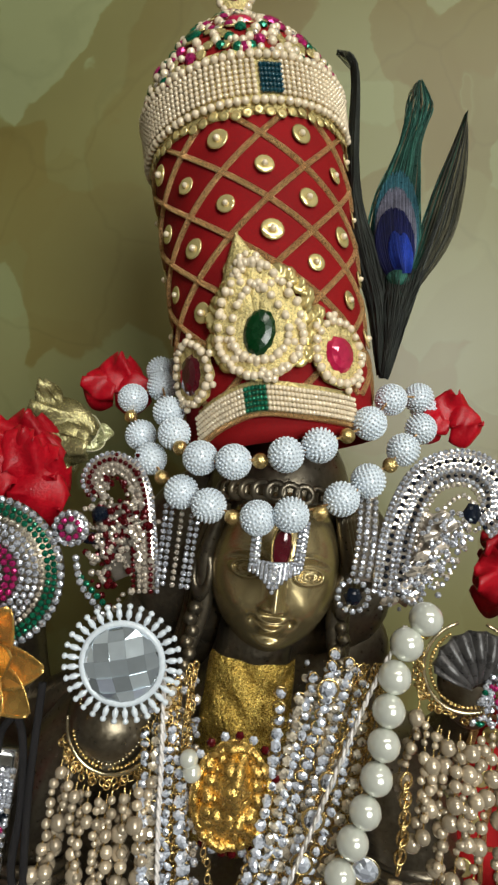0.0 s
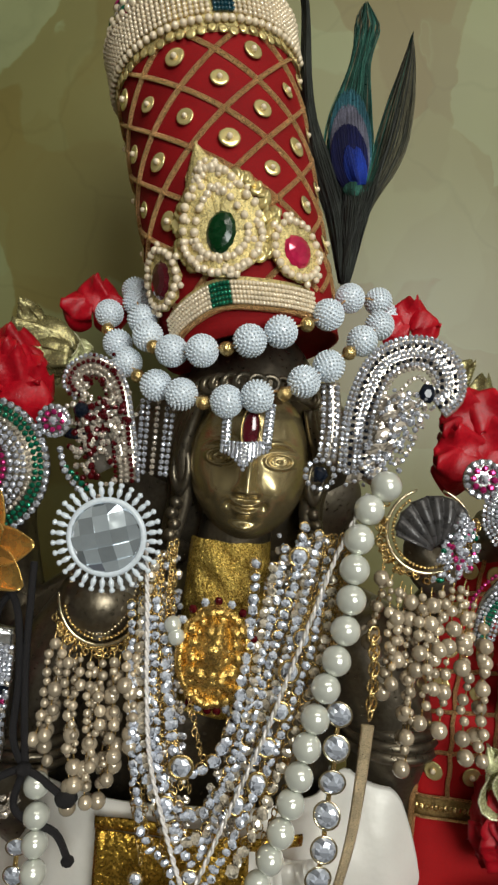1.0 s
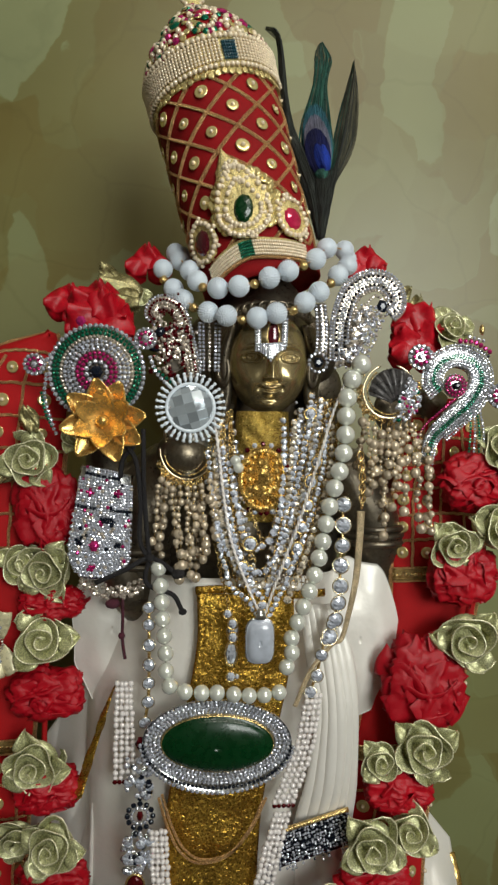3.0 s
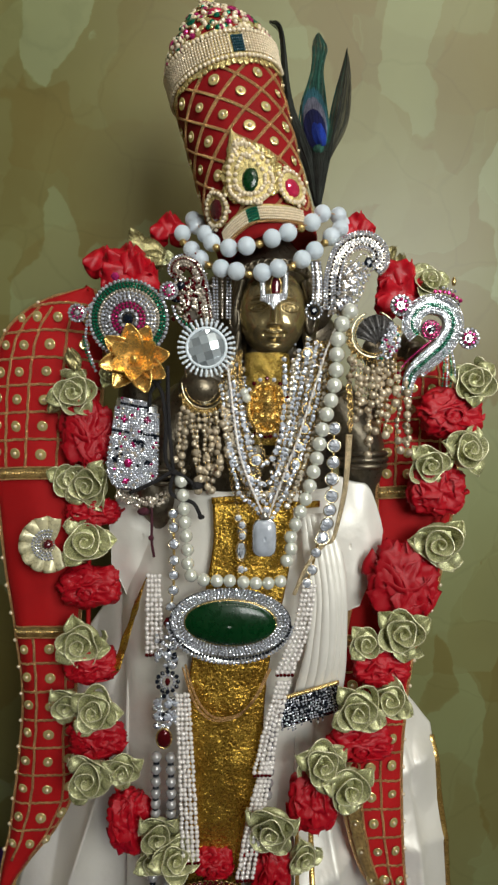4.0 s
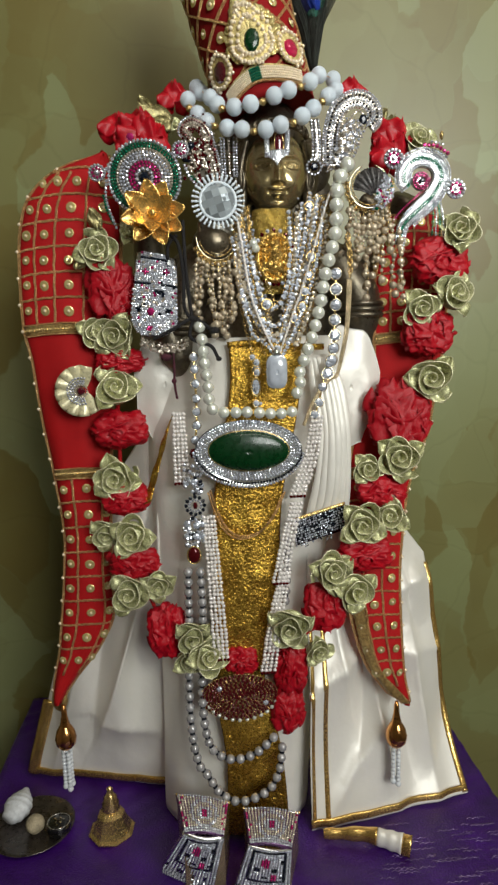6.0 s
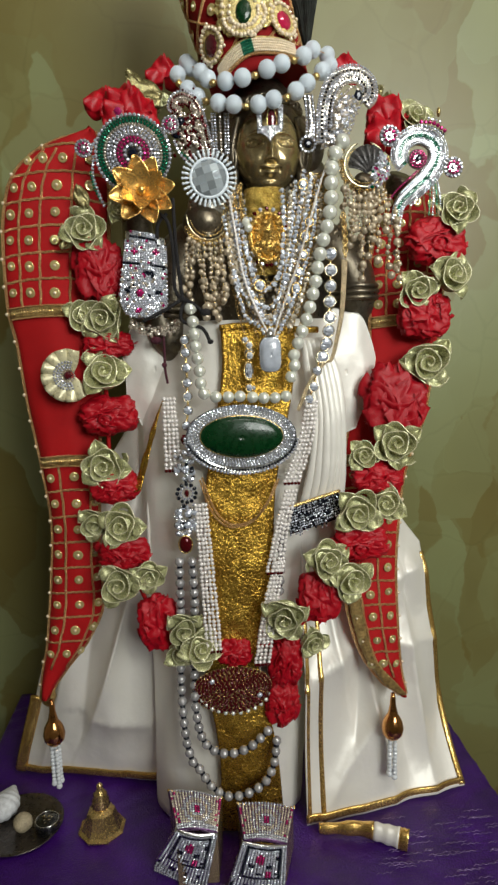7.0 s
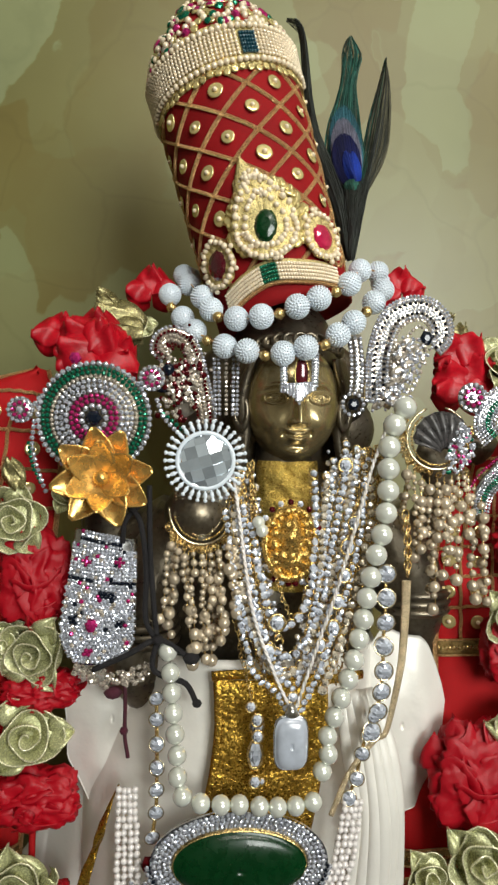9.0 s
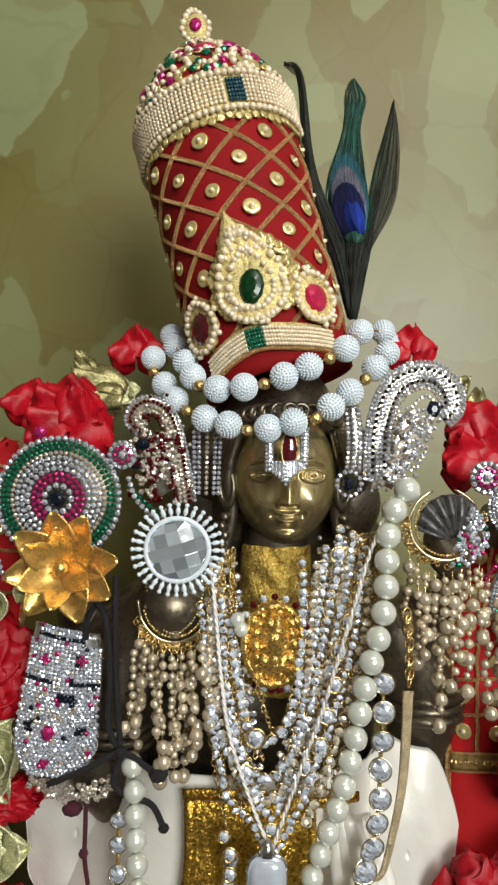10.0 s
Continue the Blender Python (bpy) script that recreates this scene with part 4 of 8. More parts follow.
robe_r, robe_r_skin = robe(
    [(0.89, 0.152), (0.905, 0.133), (0.935, 0.112), (0.97, 0.1), (1.005, 0.094), (1.071, 0.092), (1.128, 0.096), (1.161, 0.099), (1.194, 0.106), (1.226, 0.12), (1.265, 0.127), (1.359, 0.13), (1.408, 0.142), (1.446, 0.15)],
    [(0.89, 0.16), (0.915, 0.155), (0.936, 0.153), (1.004, 0.152), (1.037, 0.153), (1.07, 0.157), (1.128, 0.165), (1.171, 0.177), (1.194, 0.188), (1.226, 0.194), (1.278, 0.203), (1.322, 0.208), (1.385, 0.209), (1.446, 0.2)],
    [(0.89, 0.284), (0.95, 0.29), (1.1, 0.315), (1.3, 0.325), (1.446, 0.345)], 0.012, (1.152, 1.298),
    ((0.915, 1.146, 9, (0.0, 0.28, 0.62, 1.0)), (1.304, 1.43, 6, (0.0, 0.2, 0.48, 0.75, 1.0))),
    "red velvet robe side with gold lattice and a gold-edged tip", 1.0)
tip_edge = Heap()
sheet(tip_edge, lambda u, v: robe_r_skin(0.03 + 0.22 * u + 0.62 * u * max(0.0, 1 - 2.6 * v) ** 1.5, 0.894 + 0.125 * v, 0.0022), 8, 40, 0.001)
part("tip_border", tip_edge, BROCADE, robe_r, "broad woven gold border along the tip")
cap = Heap()
cap.add(lathe([(0.0015, -0.004), (0.006, 0.0), (0.0095, 0.008), (0.0085, 0.016), (0.006, 0.02)], 18), Matrix.Translation((-0.2405, 0.33, 0.882)) @ Matrix.Diagonal((1, 0.7, 1, 1)))
part("tip_cap", cap, BROCADE, robe_l, "gathered gold cap at the tip")

# ---- tassels under the robe tips ----


def tassel(top, length, group="robe tassels"):
    t = thing("robe_tassel", top, "copper-gold knob tassel with glass bead strings below a robe tip", "tassel", group)
    x, y, z = top
    part("knob", Heap().add(lathe([(0.002, 0), (0.003, -0.006), (0.0034, -0.014), (0.0046, -0.019), (0.0044, -0.0205), (0.0055, -0.0225), (0.0052, -0.024), (0.007, -0.0265), (0.0105, -0.033), (0.0122, -0.041), (0.011, -0.048), (0.007, -0.053), (0.0045, -0.055)], 24), Matrix.Translation(top)), COPPER, t)
    for k in range(4):
        a = 2 * math.pi * k / 4 + 0.5
        n = int(length / 0.0048)
        for i in range(n):
            s = 0.0026 if i < n - 1 else 0.0034
            piece("glass_bead", GLASS_MESH, Matrix.Translation((x + 0.004 * math.cos(a), y + 0.004 * math.sin(a), z - 0.058 - i * 0.0048 - 0.003 * (k % 2))) @ Matrix.Diagonal((s, s, s, 1)), t)


tassel((-0.2334, 0.315, 0.8945), 0.05)
tassel((0.1416, 0.27, 0.8982), 0.046)

# ---- garland of ribbon roses and red ruffles ----


def rose_mesh(seed):
    """A wound ribbon rose: a standing spiral of ribbon with pale edges and two folded corners."""
    rng = random.Random(seed)
    h, rim = Heap(), Heap()
    turns, n = 3.2 + 0.4 * rng.random(), 96
    ph = rng.uniform(0, 6.28)
    top, mid, foot = [], [], []
    for i in range(n):
        t = i / (n - 1)
        a = 2 * math.pi * turns * t
        sq = 1 + (0.04 + 0.13 * t) * math.cos((3 if seed % 2 else 4) * a * 0.87 + ph) + 0.1 * noise.noise((a * 0.8, seed, 0))
        r = (0.0016 + 0.0185 * t) * sq
        hh = 0.0165 - 0.0085 * t ** 1.5 + 0.0035 * noise.noise((a * 0.7, seed, 4))
        top.append((r * 1.05 * math.cos(a), r * 1.05 * math.sin(a), hh))
        q = max(0.0006, r - 0.0022)
        mid.append((q * math.cos(a + 0.08), q * math.sin(a + 0.08), hh - 0.0022))
        q = max(0.0004, r - 0.005)
        foot.append((q * math.cos(a), q * math.sin(a), max(0.0, hh - 0.009)))
    f = []
    for i in range(n - 1):
        f += [(i, i + 1, n + i + 1, n + i), (n + i, n + i + 1, 2 * n + i + 1, 2 * n + i)]
    h.raw(top + mid + foot, f)
    tube(rim, [Vector(q) for q in top], 0.00058, 5, front=Z)
    h.add(lathe([(0.0155, 0.0), (0.0165, 0.002), (0.013, 0.004), (0.003, 0.005)], 20), Matrix())
    for k in range(3):
        a = ph + 2.1 * k + rng.uniform(-0.4, 0.4)
        c, s = math.cos(a), math.sin(a)

        def leaf(u, v):
            w = 0.0095 * math.sin(math.pi * (0.3 + 0.66 * v)) * (2 * u - 1)
            r = 0.011 + 0.0145 * v
            return c * r - s * w, s * r + c * w, 0.003 + 0.004 * math.sin(v * 3) + 0.003 * abs(2 * u - 1) + 0.0012 * math.sin(9 * u + k)
        sheet(h, leaf, 8, 8, 0.0004)
        tube(rim, [Vector(leaf(i / 10, 1.0)) for i in range(11)], 0.0005, 5, front=Z)
        tube(rim, [Vector(leaf(k % 2, i / 10)) for i in range(11)], 0.0004, 5, front=Z)
    return h.mesh("ribbon_rose", ROSE_SATIN), rim.mesh("ribbon_edge", ROSE_EDGE)


def ruffle_mesh(seed):
    """A bundle of gathered red ribbon, unit size: a boxy puff with pinched folds and a few loose tips."""
    rng = random.Random(seed)
    h = Heap()

    def puff_skin(u, v):
        a, b = 2 * math.pi * u, math.pi * (v - 0.5)
        d = Vector((math.cos(b) * math.cos(a), math.cos(b) * math.sin(a), math.sin(b)))
        box = (abs(d.x) ** 2.7 + abs(d.y) ** 2.7 + abs(d.z) ** 2.7) ** (-1 / 2.7)
        q = d * 2.1 + Vector((seed * 3.7, 0, 0))
        fold = abs(noise.noise(q)) * 0.75 + abs(noise.noise(q * 2.3)) * 0.42 + 0.12 * noise.noise(q * 5)
        return d * box * (0.98 - 0.5 * fold + 0.06 * math.sin(d.x * 9 + seed))
    sheet(h, puff_skin, 64, 40, 0.02)
    for k in range(26):
        a, z = rng.uniform(0, 6.28), rng.uniform(0.15, 0.95)
        q = math.sqrt(1 - z * z)
        d = Vector((q * math.cos(a), q * math.sin(a), z))
        m = at(d * 0.62, 1, d, rng.uniform(0, 6.28))
        w, l, c = rng.uniform(0.26, 0.44), rng.uniform(0.28, 0.46), rng.uniform(-1, 1)

        def flap(u, v):
            s = 2 * u - 1
            return m @ Vector((s * w * (0.55 + 0.45 * v), 0.3 * v * v + 0.14 * s * s * c + 0.03 * math.sin(8 * u + k), l * v * (1 - 0.25 * s * s)))
        sheet(h, flap, 8, 5, 0.018)
    return h.mesh("red_ruffle", RED_CHIFFON)


ROSES, RUFFLES = [rose_mesh(k) for k in range(4)], [ruffle_mesh(k) for k in range(4)]
garland = thing("flower_garland", (-0.0297, 0.25, 0.9547), "hanging garland of sage-gold ribbon roses and red ruffles", "garland")
G_ROSES = (
    ((-0.1626, 0.3, 1.3916), 0.9), ((-0.1706, 0.305, 1.3117), 0.75), ((-0.1466, 0.298, 1.3078), 0.95), ((-0.1513, 0.295, 1.2552), 1.0), ((-0.1556, 0.29, 1.1627), 1.0), ((-0.1707, 0.295, 1.1011), 0.75),
    ((-0.1413, 0.285, 1.0979), 0.95), ((-0.1449, 0.275, 1.0392), 0.95), ((-0.1163, 0.275, 1.0484), 0.75), ((-0.0835, 0.262, 0.9935), 0.85), ((-0.068, 0.258, 0.9735), 0.9), ((-0.0885, 0.266, 0.965), 0.7),
    ((0.2082, 0.292, 1.4063), 0.9), ((0.2011, 0.288, 1.3424), 0.95), ((0.1678, 0.288, 1.3307), 0.85), ((0.1783, 0.282, 1.2575), 1.05), ((0.1432, 0.272, 1.1755), 1.0), ((0.109, 0.275, 1.163), 0.7),
    ((0.0996, 0.262, 1.1075), 1.0), ((0.1318, 0.268, 1.1123), 0.85), ((0.0657, 0.258, 1.0586), 0.95), ((0.09, 0.255, 1.0391), 0.95), ((0.0221, 0.252, 1.0053), 1.0), ((0.0496, 0.255, 0.973), 0.7))
G_RUFFLES = (
    ((-0.151, 0.298, 1.356), 0.0229, 0.029), ((-0.146, 0.296, 1.282), 0.0244, 0.0122), ((-0.148, 0.292, 1.212), 0.0272, 0.0182), ((-0.146, 0.288, 1.139), 0.0241, 0.015),
    ((-0.142, 0.282, 1.07), 0.0254, 0.0164), ((-0.109, 0.27, 0.996), 0.0211, 0.0278), ((-0.031, 0.262, 0.963), 0.0179, 0.0162), ((0.023, 0.256, 0.95), 0.0178, 0.0258),
    ((0.017, 0.256, 0.904), 0.0178, 0.0229), ((0.059, 0.258, 1.019), 0.0224, 0.0253), ((0.105, 0.264, 1.073), 0.0276, 0.018), ((0.126, 0.272, 1.14), 0.0264, 0.0153),
    ((0.145, 0.283, 1.219), 0.0314, 0.0344), ((0.177, 0.288, 1.305), 0.0265, 0.0226), ((0.191, 0.293, 1.378), 0.0291, 0.0218))
string = Heap()
tube(string, spline([(-0.1646, 0.31, 1.3919), (-0.1523, 0.31, 1.2524), (-0.1493, 0.3, 1.1232), (-0.1191, 0.285, 1.0138), (-0.0659, 0.272, 0.9593), (-0.0219, 0.27, 0.9624), (0.0204, 0.27, 0.972), (0.0615, 0.27, 1.007), (0.1148, 0.28, 1.068), (0.151, 0.295, 1.1833), (0.1855, 0.3, 1.2722), (0.2067, 0.305, 1.3895)], step=0.006), 0.0022, 6)
part("garland_string", string, RED_CLOTH, garland)
rng = random.Random(5)
for i, (p, s) in enumerate(G_ROSES):
    q = Vector((p[0], p[1] + 0.004, p[2]))
    me, rim = ROSES[i % 4]
    r = piece("ribbon_rose", me, at(q, s * 1.08, (rng.uniform(-0.25, 0.25), -1, rng.uniform(-0.15, 0.25)), rng.uniform(0, 6.28)), garland)
    piece("ribbon_edge", rim, Matrix(), r)
for i, (p, w, t) in enumerate(G_RUFFLES):
    piece("red_ruffle", RUFFLES[i % 4], at((p[0], p[1] + 0.008, p[2]), (w * 1.12, t * 1.16, 0.016), (rng.uniform(-0.12, 0.12), -1, rng.uniform(-0.1, 0.1)), rng.uniform(-0.12, 0.12)), garland)

# ---- ornaments: helpers ----


def stones(heap, points, r, shape=GEM, gap=1.04, tilt=0.18):
    """A row of small stones along a curve."""
    for p in spline(points, step=2 * r * gap):
        heap.add(shape, at(p, r * random.uniform(0.94, 1.06), jitter(tilt), random.random() * 3))
    return heap


def shifted(points, d):
    """The curve moved sideways by d metres in the upright plane."""
    path = spline(points, count=40)
    out = []
    for i, p in enumerate(path):
        t = path[min(i + 1, 39)] - path[max(i - 1, 0)]
        out.append(p + Vector((-t.z, 0, t.x)).normalized() * d)
    return out


def string_of(name, mesh, points, r, parent, gap=1.0, r_end=None):
    path = spline(points, step=0.001)
    total, i, s = len(path) - 1, 0.0, []
    while i <= total:
        k = i / total
        q = r if r_end is None else r + (r_end - r) * k
        p = path[int(i)]
        piece(name, mesh, Matrix.LocRotScale(p, Euler((random.random() * 3, random.random() * 3, 0)), (q, q, q)), parent)
        i += 2 * q * gap / 0.001


def circle(c, rx, rz, a0=0.0, a1=2 * math.pi, n=24, dy=0.0, tilt=0.0):
    c = Vector(c)
    out = []
    for i in range(n + 1):
        a = a0 + (a1 - a0) * i / n
        x, z = rx * math.cos(a), rz * math.sin(a)
        out.append(c + Vector((x * math.cos(tilt) - z * math.sin(tilt), dy, x * math.sin(tilt) + z * math.cos(tilt))))
    return out


def ring_row(heap, c, r, size, n=None, dy=0.0):
    n = n or max(5, int(math.pi * r / size * 0.97))
    for i in range(n):
        a = 2 * math.pi * i / n
        heap.add(GEM, at(Vector(c) + Vector((r * math.cos(a), dy, r * math.sin(a))), size, jitter(), random.random()))


def disc_plate(c, r, thick=0.002, shape_x=1.0):
    return Heap().add(lathe([(0.96, 0), (1.0, thick / r * 0.4), (0.97, thick / r), (0.3, thick / r * 1.1)], 36), at(Vector(c) + Vector((0, thick + 0.0005, 0)), (r * shape_x, r, r)))


def kit(parent, label_names, **heaps):
    """Link each heap of stones that holds any as a part."""
    for n, (h, m) in heaps.items():
        if h.n:
            part(n, h, m, parent, label_names.get(n, ""), smooth=False, kind="stuff" if h.n > 1500 else "")


def small_flower(c, r, parent, name="stone_flower"):
    w, p, k = Heap(), Heap(), Heap()
    plate = part(name, disc_plate(c, r * 0.95), SILVER, parent)
    ring_row(w, c, r * 0.82, r * 0.17)
    ring_row(p, c, r * 0.5, r * 0.17, 8, -0.0006)
    k.add(GEM, at(Vector(c) + Vector((0, -0.001, 0)), r * 0.26))
    for n, h, m in (("clear_stone_ring", w, STONE), ("pink_stone_ring", p, PINK_STONE), ("centre_stone", k, STONE)):
        part(n, h, m, plate, smooth=False)


# ---- white studded bead strings over the brow ----
studs = Heap().add(SPHERE, Matrix.Diagonal((0.9, 0.9, 0.9, 1)))
for i in range(210):
    z = 1 - 2 * (i + 0.5) / 210
    a = i * 2.39996
    q = math.sqrt(1 - z * z)
    studs.add(sphere(6, 4), Matrix.LocRotScale((q * math.cos(a) * 0.93, q * math.sin(a) * 0.93, z * 0.93), None, (0.082, 0.082, 0.082)))
STUD_MESH = studs.mesh("studded_bead", BEAD)
for beads, golds, lbl in (
    (((-0.0503, 0.385, 1.5712), (-0.0558, 0.365, 1.5687), (-0.0428, 0.325, 1.5448), (-0.0368, 0.312, 1.5341), (-0.0211, 0.292, 1.5249), (-0.0056, 0.285, 1.5255), (0.017, 0.282, 1.5319), (0.0315, 0.285, 1.5382), (0.0554, 0.302, 1.5519), (0.0687, 0.325, 1.5667), (0.0889, 0.35, 1.5722), (0.0984, 0.372, 1.569)),
     ((-0.0323, 0.305, 1.5278), (0.0061, 0.285, 1.5275), (0.0444, 0.293, 1.5443)), "string of white studded beads with gold spacers round the crown"),
    (((-0.052, 0.352, 1.5589), (-0.0655, 0.345, 1.5498), (-0.056, 0.33, 1.531), (-0.0475, 0.318, 1.5202), (-0.0281, 0.298, 1.5078), (-0.0141, 0.29, 1.504), (0.0085, 0.284, 1.5022), (0.0229, 0.282, 1.5059), (0.045, 0.288, 1.5155), (0.0572, 0.295, 1.525), (0.0754, 0.312, 1.542), (0.0871, 0.33, 1.5544)),
     ((-0.0644, 0.34, 1.5398), (-0.0394, 0.308, 1.5124), (-0.0028, 0.286, 1.5007), (0.0358, 0.284, 1.5083), (0.0677, 0.302, 1.5336)), "string of white studded beads with gold spacers over the brow"),
):
    s = thing("bead_string", beads[4], lbl, "bead string", "white bead strings")
    for p in beads:
        r = 0.0083
        piece("studded_bead", STUD_MESH, Matrix.LocRotScale(p, Euler((random.random() * 3, random.random() * 3, 0)), (r, r, r)), s)
    for p in golds:
        piece("gold_bead", GOLD_BEAD_MESH, Matrix.LocRotScale(p, None, (0.0037, 0.0037, 0.0037)), s)
    thread = Heap()
    tube(thread, spline(beads, step=0.004), 0.0006, 5)
    part("thread", thread, GOLD_THREAD, s)

# ---- forehead mark ----
mark = thing("forehead_mark", (0.0228, 0.288, 1.4705), "silver stone-set forehead mark with a red centre drop", "forehead ornament")
mh, rh = Heap(), Heap()


def mark_base(u, v, out=0.0):
    """The mark's foot: level above, running down to a point on the nose."""
    low = 0.005 + 0.0095 * (1 - abs(2 * u - 1)) ** 2
    return Vector((0.0075 + 0.0235 * u, 0.2848 + 0.0045 * (2 * u - 1) ** 2 - 0.001 * v - out, 1.4828 + 0.0018 * u - low * v))


sheet(mh, mark_base, 16, 6, 0.001)
for j in range(7):
    for i in range(13):
        rh.add(GEM, at(mark_base((i + 0.5) / 13, (j + 0.5) / 7, 0.0006), 0.0011, jitter(0.4), random.random()))
for x0, x1, z0, z1 in ((0.0098, 0.0093, 1.481, 1.4985), (0.0296, 0.0302, 1.482, 1.5025)):
    bar_path = [Vector((x0, 0.2862, z0)), Vector(((x0 + x1) / 2, 0.2868, (z0 + z1) / 2)), Vector((x1, 0.288, z1))]
    tube(mh, spline(bar_path, step=0.002), 0.0026, 8, 0.35)
    for dx in (-0.0016, 0, 0.0016):
        stones(rh, [p + Vector((dx, -0.0008, 0)) for p in bar_path], 0.001, tilt=0.4)
part("mark_frame", mh, SILVER, mark)
part("mark_paving", rh, STONE, mark, smooth=False)
part("red_drop", Heap().add(SPHERE, at((0.0215, 0.2885, 1.49), (0.0042, 0.0105, 0.0018))), GARNET, mark, "dark red enamel drop")
dr = Heap()
tube(dr, circle((0.0214, 0.2875, 1.49), 0.0045, 0.011), 0.0005, 5)
part("drop_rim", dr, GOLD, mark)

# ---- ear ornaments ----
ear = thing("ear_ornament", (0.0595, 0.3, 1.4713), "large paisley ear ornament of clear stones with a dark-stone row", "ear ornament", "ear ornaments")
rows = {
    "a": [(0.0707, 0.302, 1.4673), (0.0695, 0.302, 1.492), (0.0756, 0.304, 1.5232), (0.0881, 0.305, 1.5413), (0.1034, 0.306, 1.5471), (0.1183, 0.306, 1.5422), (0.1278, 0.306, 1.5298), (0.1276, 0.305, 1.5161), (0.1213, 0.304, 1.5076), (0.1094, 0.303, 1.5063)],
    "b": [(0.0745, 0.301, 1.4736), (0.0752, 0.301, 1.5044), (0.083, 0.303, 1.5279), (0.0963, 0.304, 1.5378), (0.1103, 0.304, 1.5382), (0.1203, 0.304, 1.5301), (0.1218, 0.303, 1.519), (0.1153, 0.302, 1.5119)],
    "c": [(0.0796, 0.3, 1.4768), (0.0808, 0.3, 1.5035), (0.0885, 0.302, 1.5223), (0.0993, 0.302, 1.5319), (0.1098, 0.302, 1.5311), (0.1151, 0.302, 1.5239)],
    "d": [(0.0842, 0.299, 1.48), (0.0868, 0.299, 1.5015), (0.0955, 0.3, 1.5171), (0.103, 0.3, 1.5243), (0.1082, 0.3, 1.5219)]}
plate, white, dark, warm = Heap(), Heap(), Heap(), Heap()
tube(plate, spline([Vector(p) + Vector((0.001, 0.004, -0.001)) for p in rows["b"]], step=0.003), 0.0078, 10, 0.15)
tube(plate, spline([(0.0595, 0.304, 1.5177), (0.063, 0.304, 1.496), (0.0622, 0.304, 1.4774)], step=0.003), 0.005, 8, 0.3)
tube(plate, spline([(0.0926, 0.303, 1.5132), (0.0847, 0.303, 1.4882), (0.0767, 0.303, 1.4715)], step=0.003), 0.009, 8, 0.18)
for d, s, h, gap in ((0.0064, 0.0013, white, 1.02), (0.004, 0.0013, white, 1.02), (0.0017, 0.0013, dark, 1.5), (-0.0007, 0.0013, white, 1.02), (-0.003, 0.0013, white, 1.02), (-0.0053, 0.0012, dark, 1.5), (-0.0076, 0.0013, white, 1.02), (-0.0098, 0.0013, warm, 1.02)):
    stones(h, shifted(rows["b"], d), s, gap=gap, tilt=0.35)
stones(warm, rows["d"], 0.0013)
for k in range(150):
    p = Vector(rows["d"][0]).lerp(Vector((0.1, 0.3, 1.515)), random.random()) + Vector((random.uniform(-0.001, 0.014), random.uniform(-0.001, 0.001), random.uniform(-0.006, 0.003)))
    (white if k % 3 else warm).add(GEM, at(p, random.uniform(0.0011, 0.0018), jitter(0.5), random.random()))
for k, x in enumerate((676, 694, 712)):
    stones(white, [Vector(q) + Vector(((k - 1) * 0.0036, 0, 0)) for q in ((0.0598, 0.301, 1.5154), (0.0613, 0.301, 1.4959), (0.0608, 0.301, 1.4805))], 0.0014)
for p in ((0.0933, 0.298, 1.5128), (0.0901, 0.297, 1.5035), (0.0985, 0.298, 1.5089), (0.0882, 0.297, 1.4939), (0.0953, 0.297, 1.4981), (0.0842, 0.297, 1.4861), (0.0914, 0.297, 1.4883), (0.0815, 0.298, 1.4783), (0.0757, 0.299, 1.4706), (0.086, 0.299, 1.4739)):
    warm.add(GEM, at(p, (0.0052, 0.003, 0.002), jitter(0.3), 0.5))
    for k in range(7):
        white.add(GEM, at(Vector(p) + Vector((random.uniform(-1, 1) * 0.005, -0.001, random.uniform(-1, 1) * 0.004)), 0.0012, jitter(0.4)))
dark.add(GEM, at((0.1087, 0.3, 1.5164), (0.0045, 0.0055, 0.003)))
dark.add(GEM, at((0.0577, 0.296, 1.4708), 0.0045))
ring_row(white, (0.0579, 0.297, 1.4708), 0.0072, 0.0016)
ring_row(white, (0.0854, 0.297, 1.4764), 0.005, 0.0014)
part("backing", plate, WARM_STONE, ear)
kit(ear, {}, clear_stone_paving=(white, STONE), dark_stone_paving=(dark, DARK_STONE), champagne_stone_paving=(warm, WARM_STONE))

ear2 = thing("ear_ornament", (-0.0376, 0.3, 1.4612), "large paisley ear ornament of maroon and champagne stones", "ear ornament", "ear ornaments")
plate, white, maroon, warm, dark = Heap(), Heap(), Heap(), Heap(), Heap()
outer = [(-0.0696, 0.304, 1.4978), (-0.0763, 0.305, 1.5053), (-0.0731, 0.306, 1.5161), (-0.0629, 0.306, 1.5211), (-0.0516, 0.306, 1.517), (-0.0442, 0.305, 1.507), (-0.0396, 0.304, 1.491), (-0.0354, 0.302, 1.4718), (-0.0334, 0.302, 1.4591)]
tube(plate, spline([Vector(p) + Vector((0, 0.004, 0)) for p in shifted(outer, -0.005)], step=0.003), 0.0055, 10, 0.25)
tube(plate, spline([(-0.0602, 0.306, 1.497), (-0.0556, 0.306, 1.4799), (-0.0467, 0.306, 1.465)], step=0.003), 0.011, 8, 0.2)
stones(white, outer, 0.0013)
stones(maroon, shifted(outer, -0.003), 0.0013)
stones(warm, shifted(outer, -0.0058), 0.0013)
stones(warm, shifted(outer, -0.0086), 0.0012)
stones(maroon, shifted(outer, -0.0112), 0.0012)
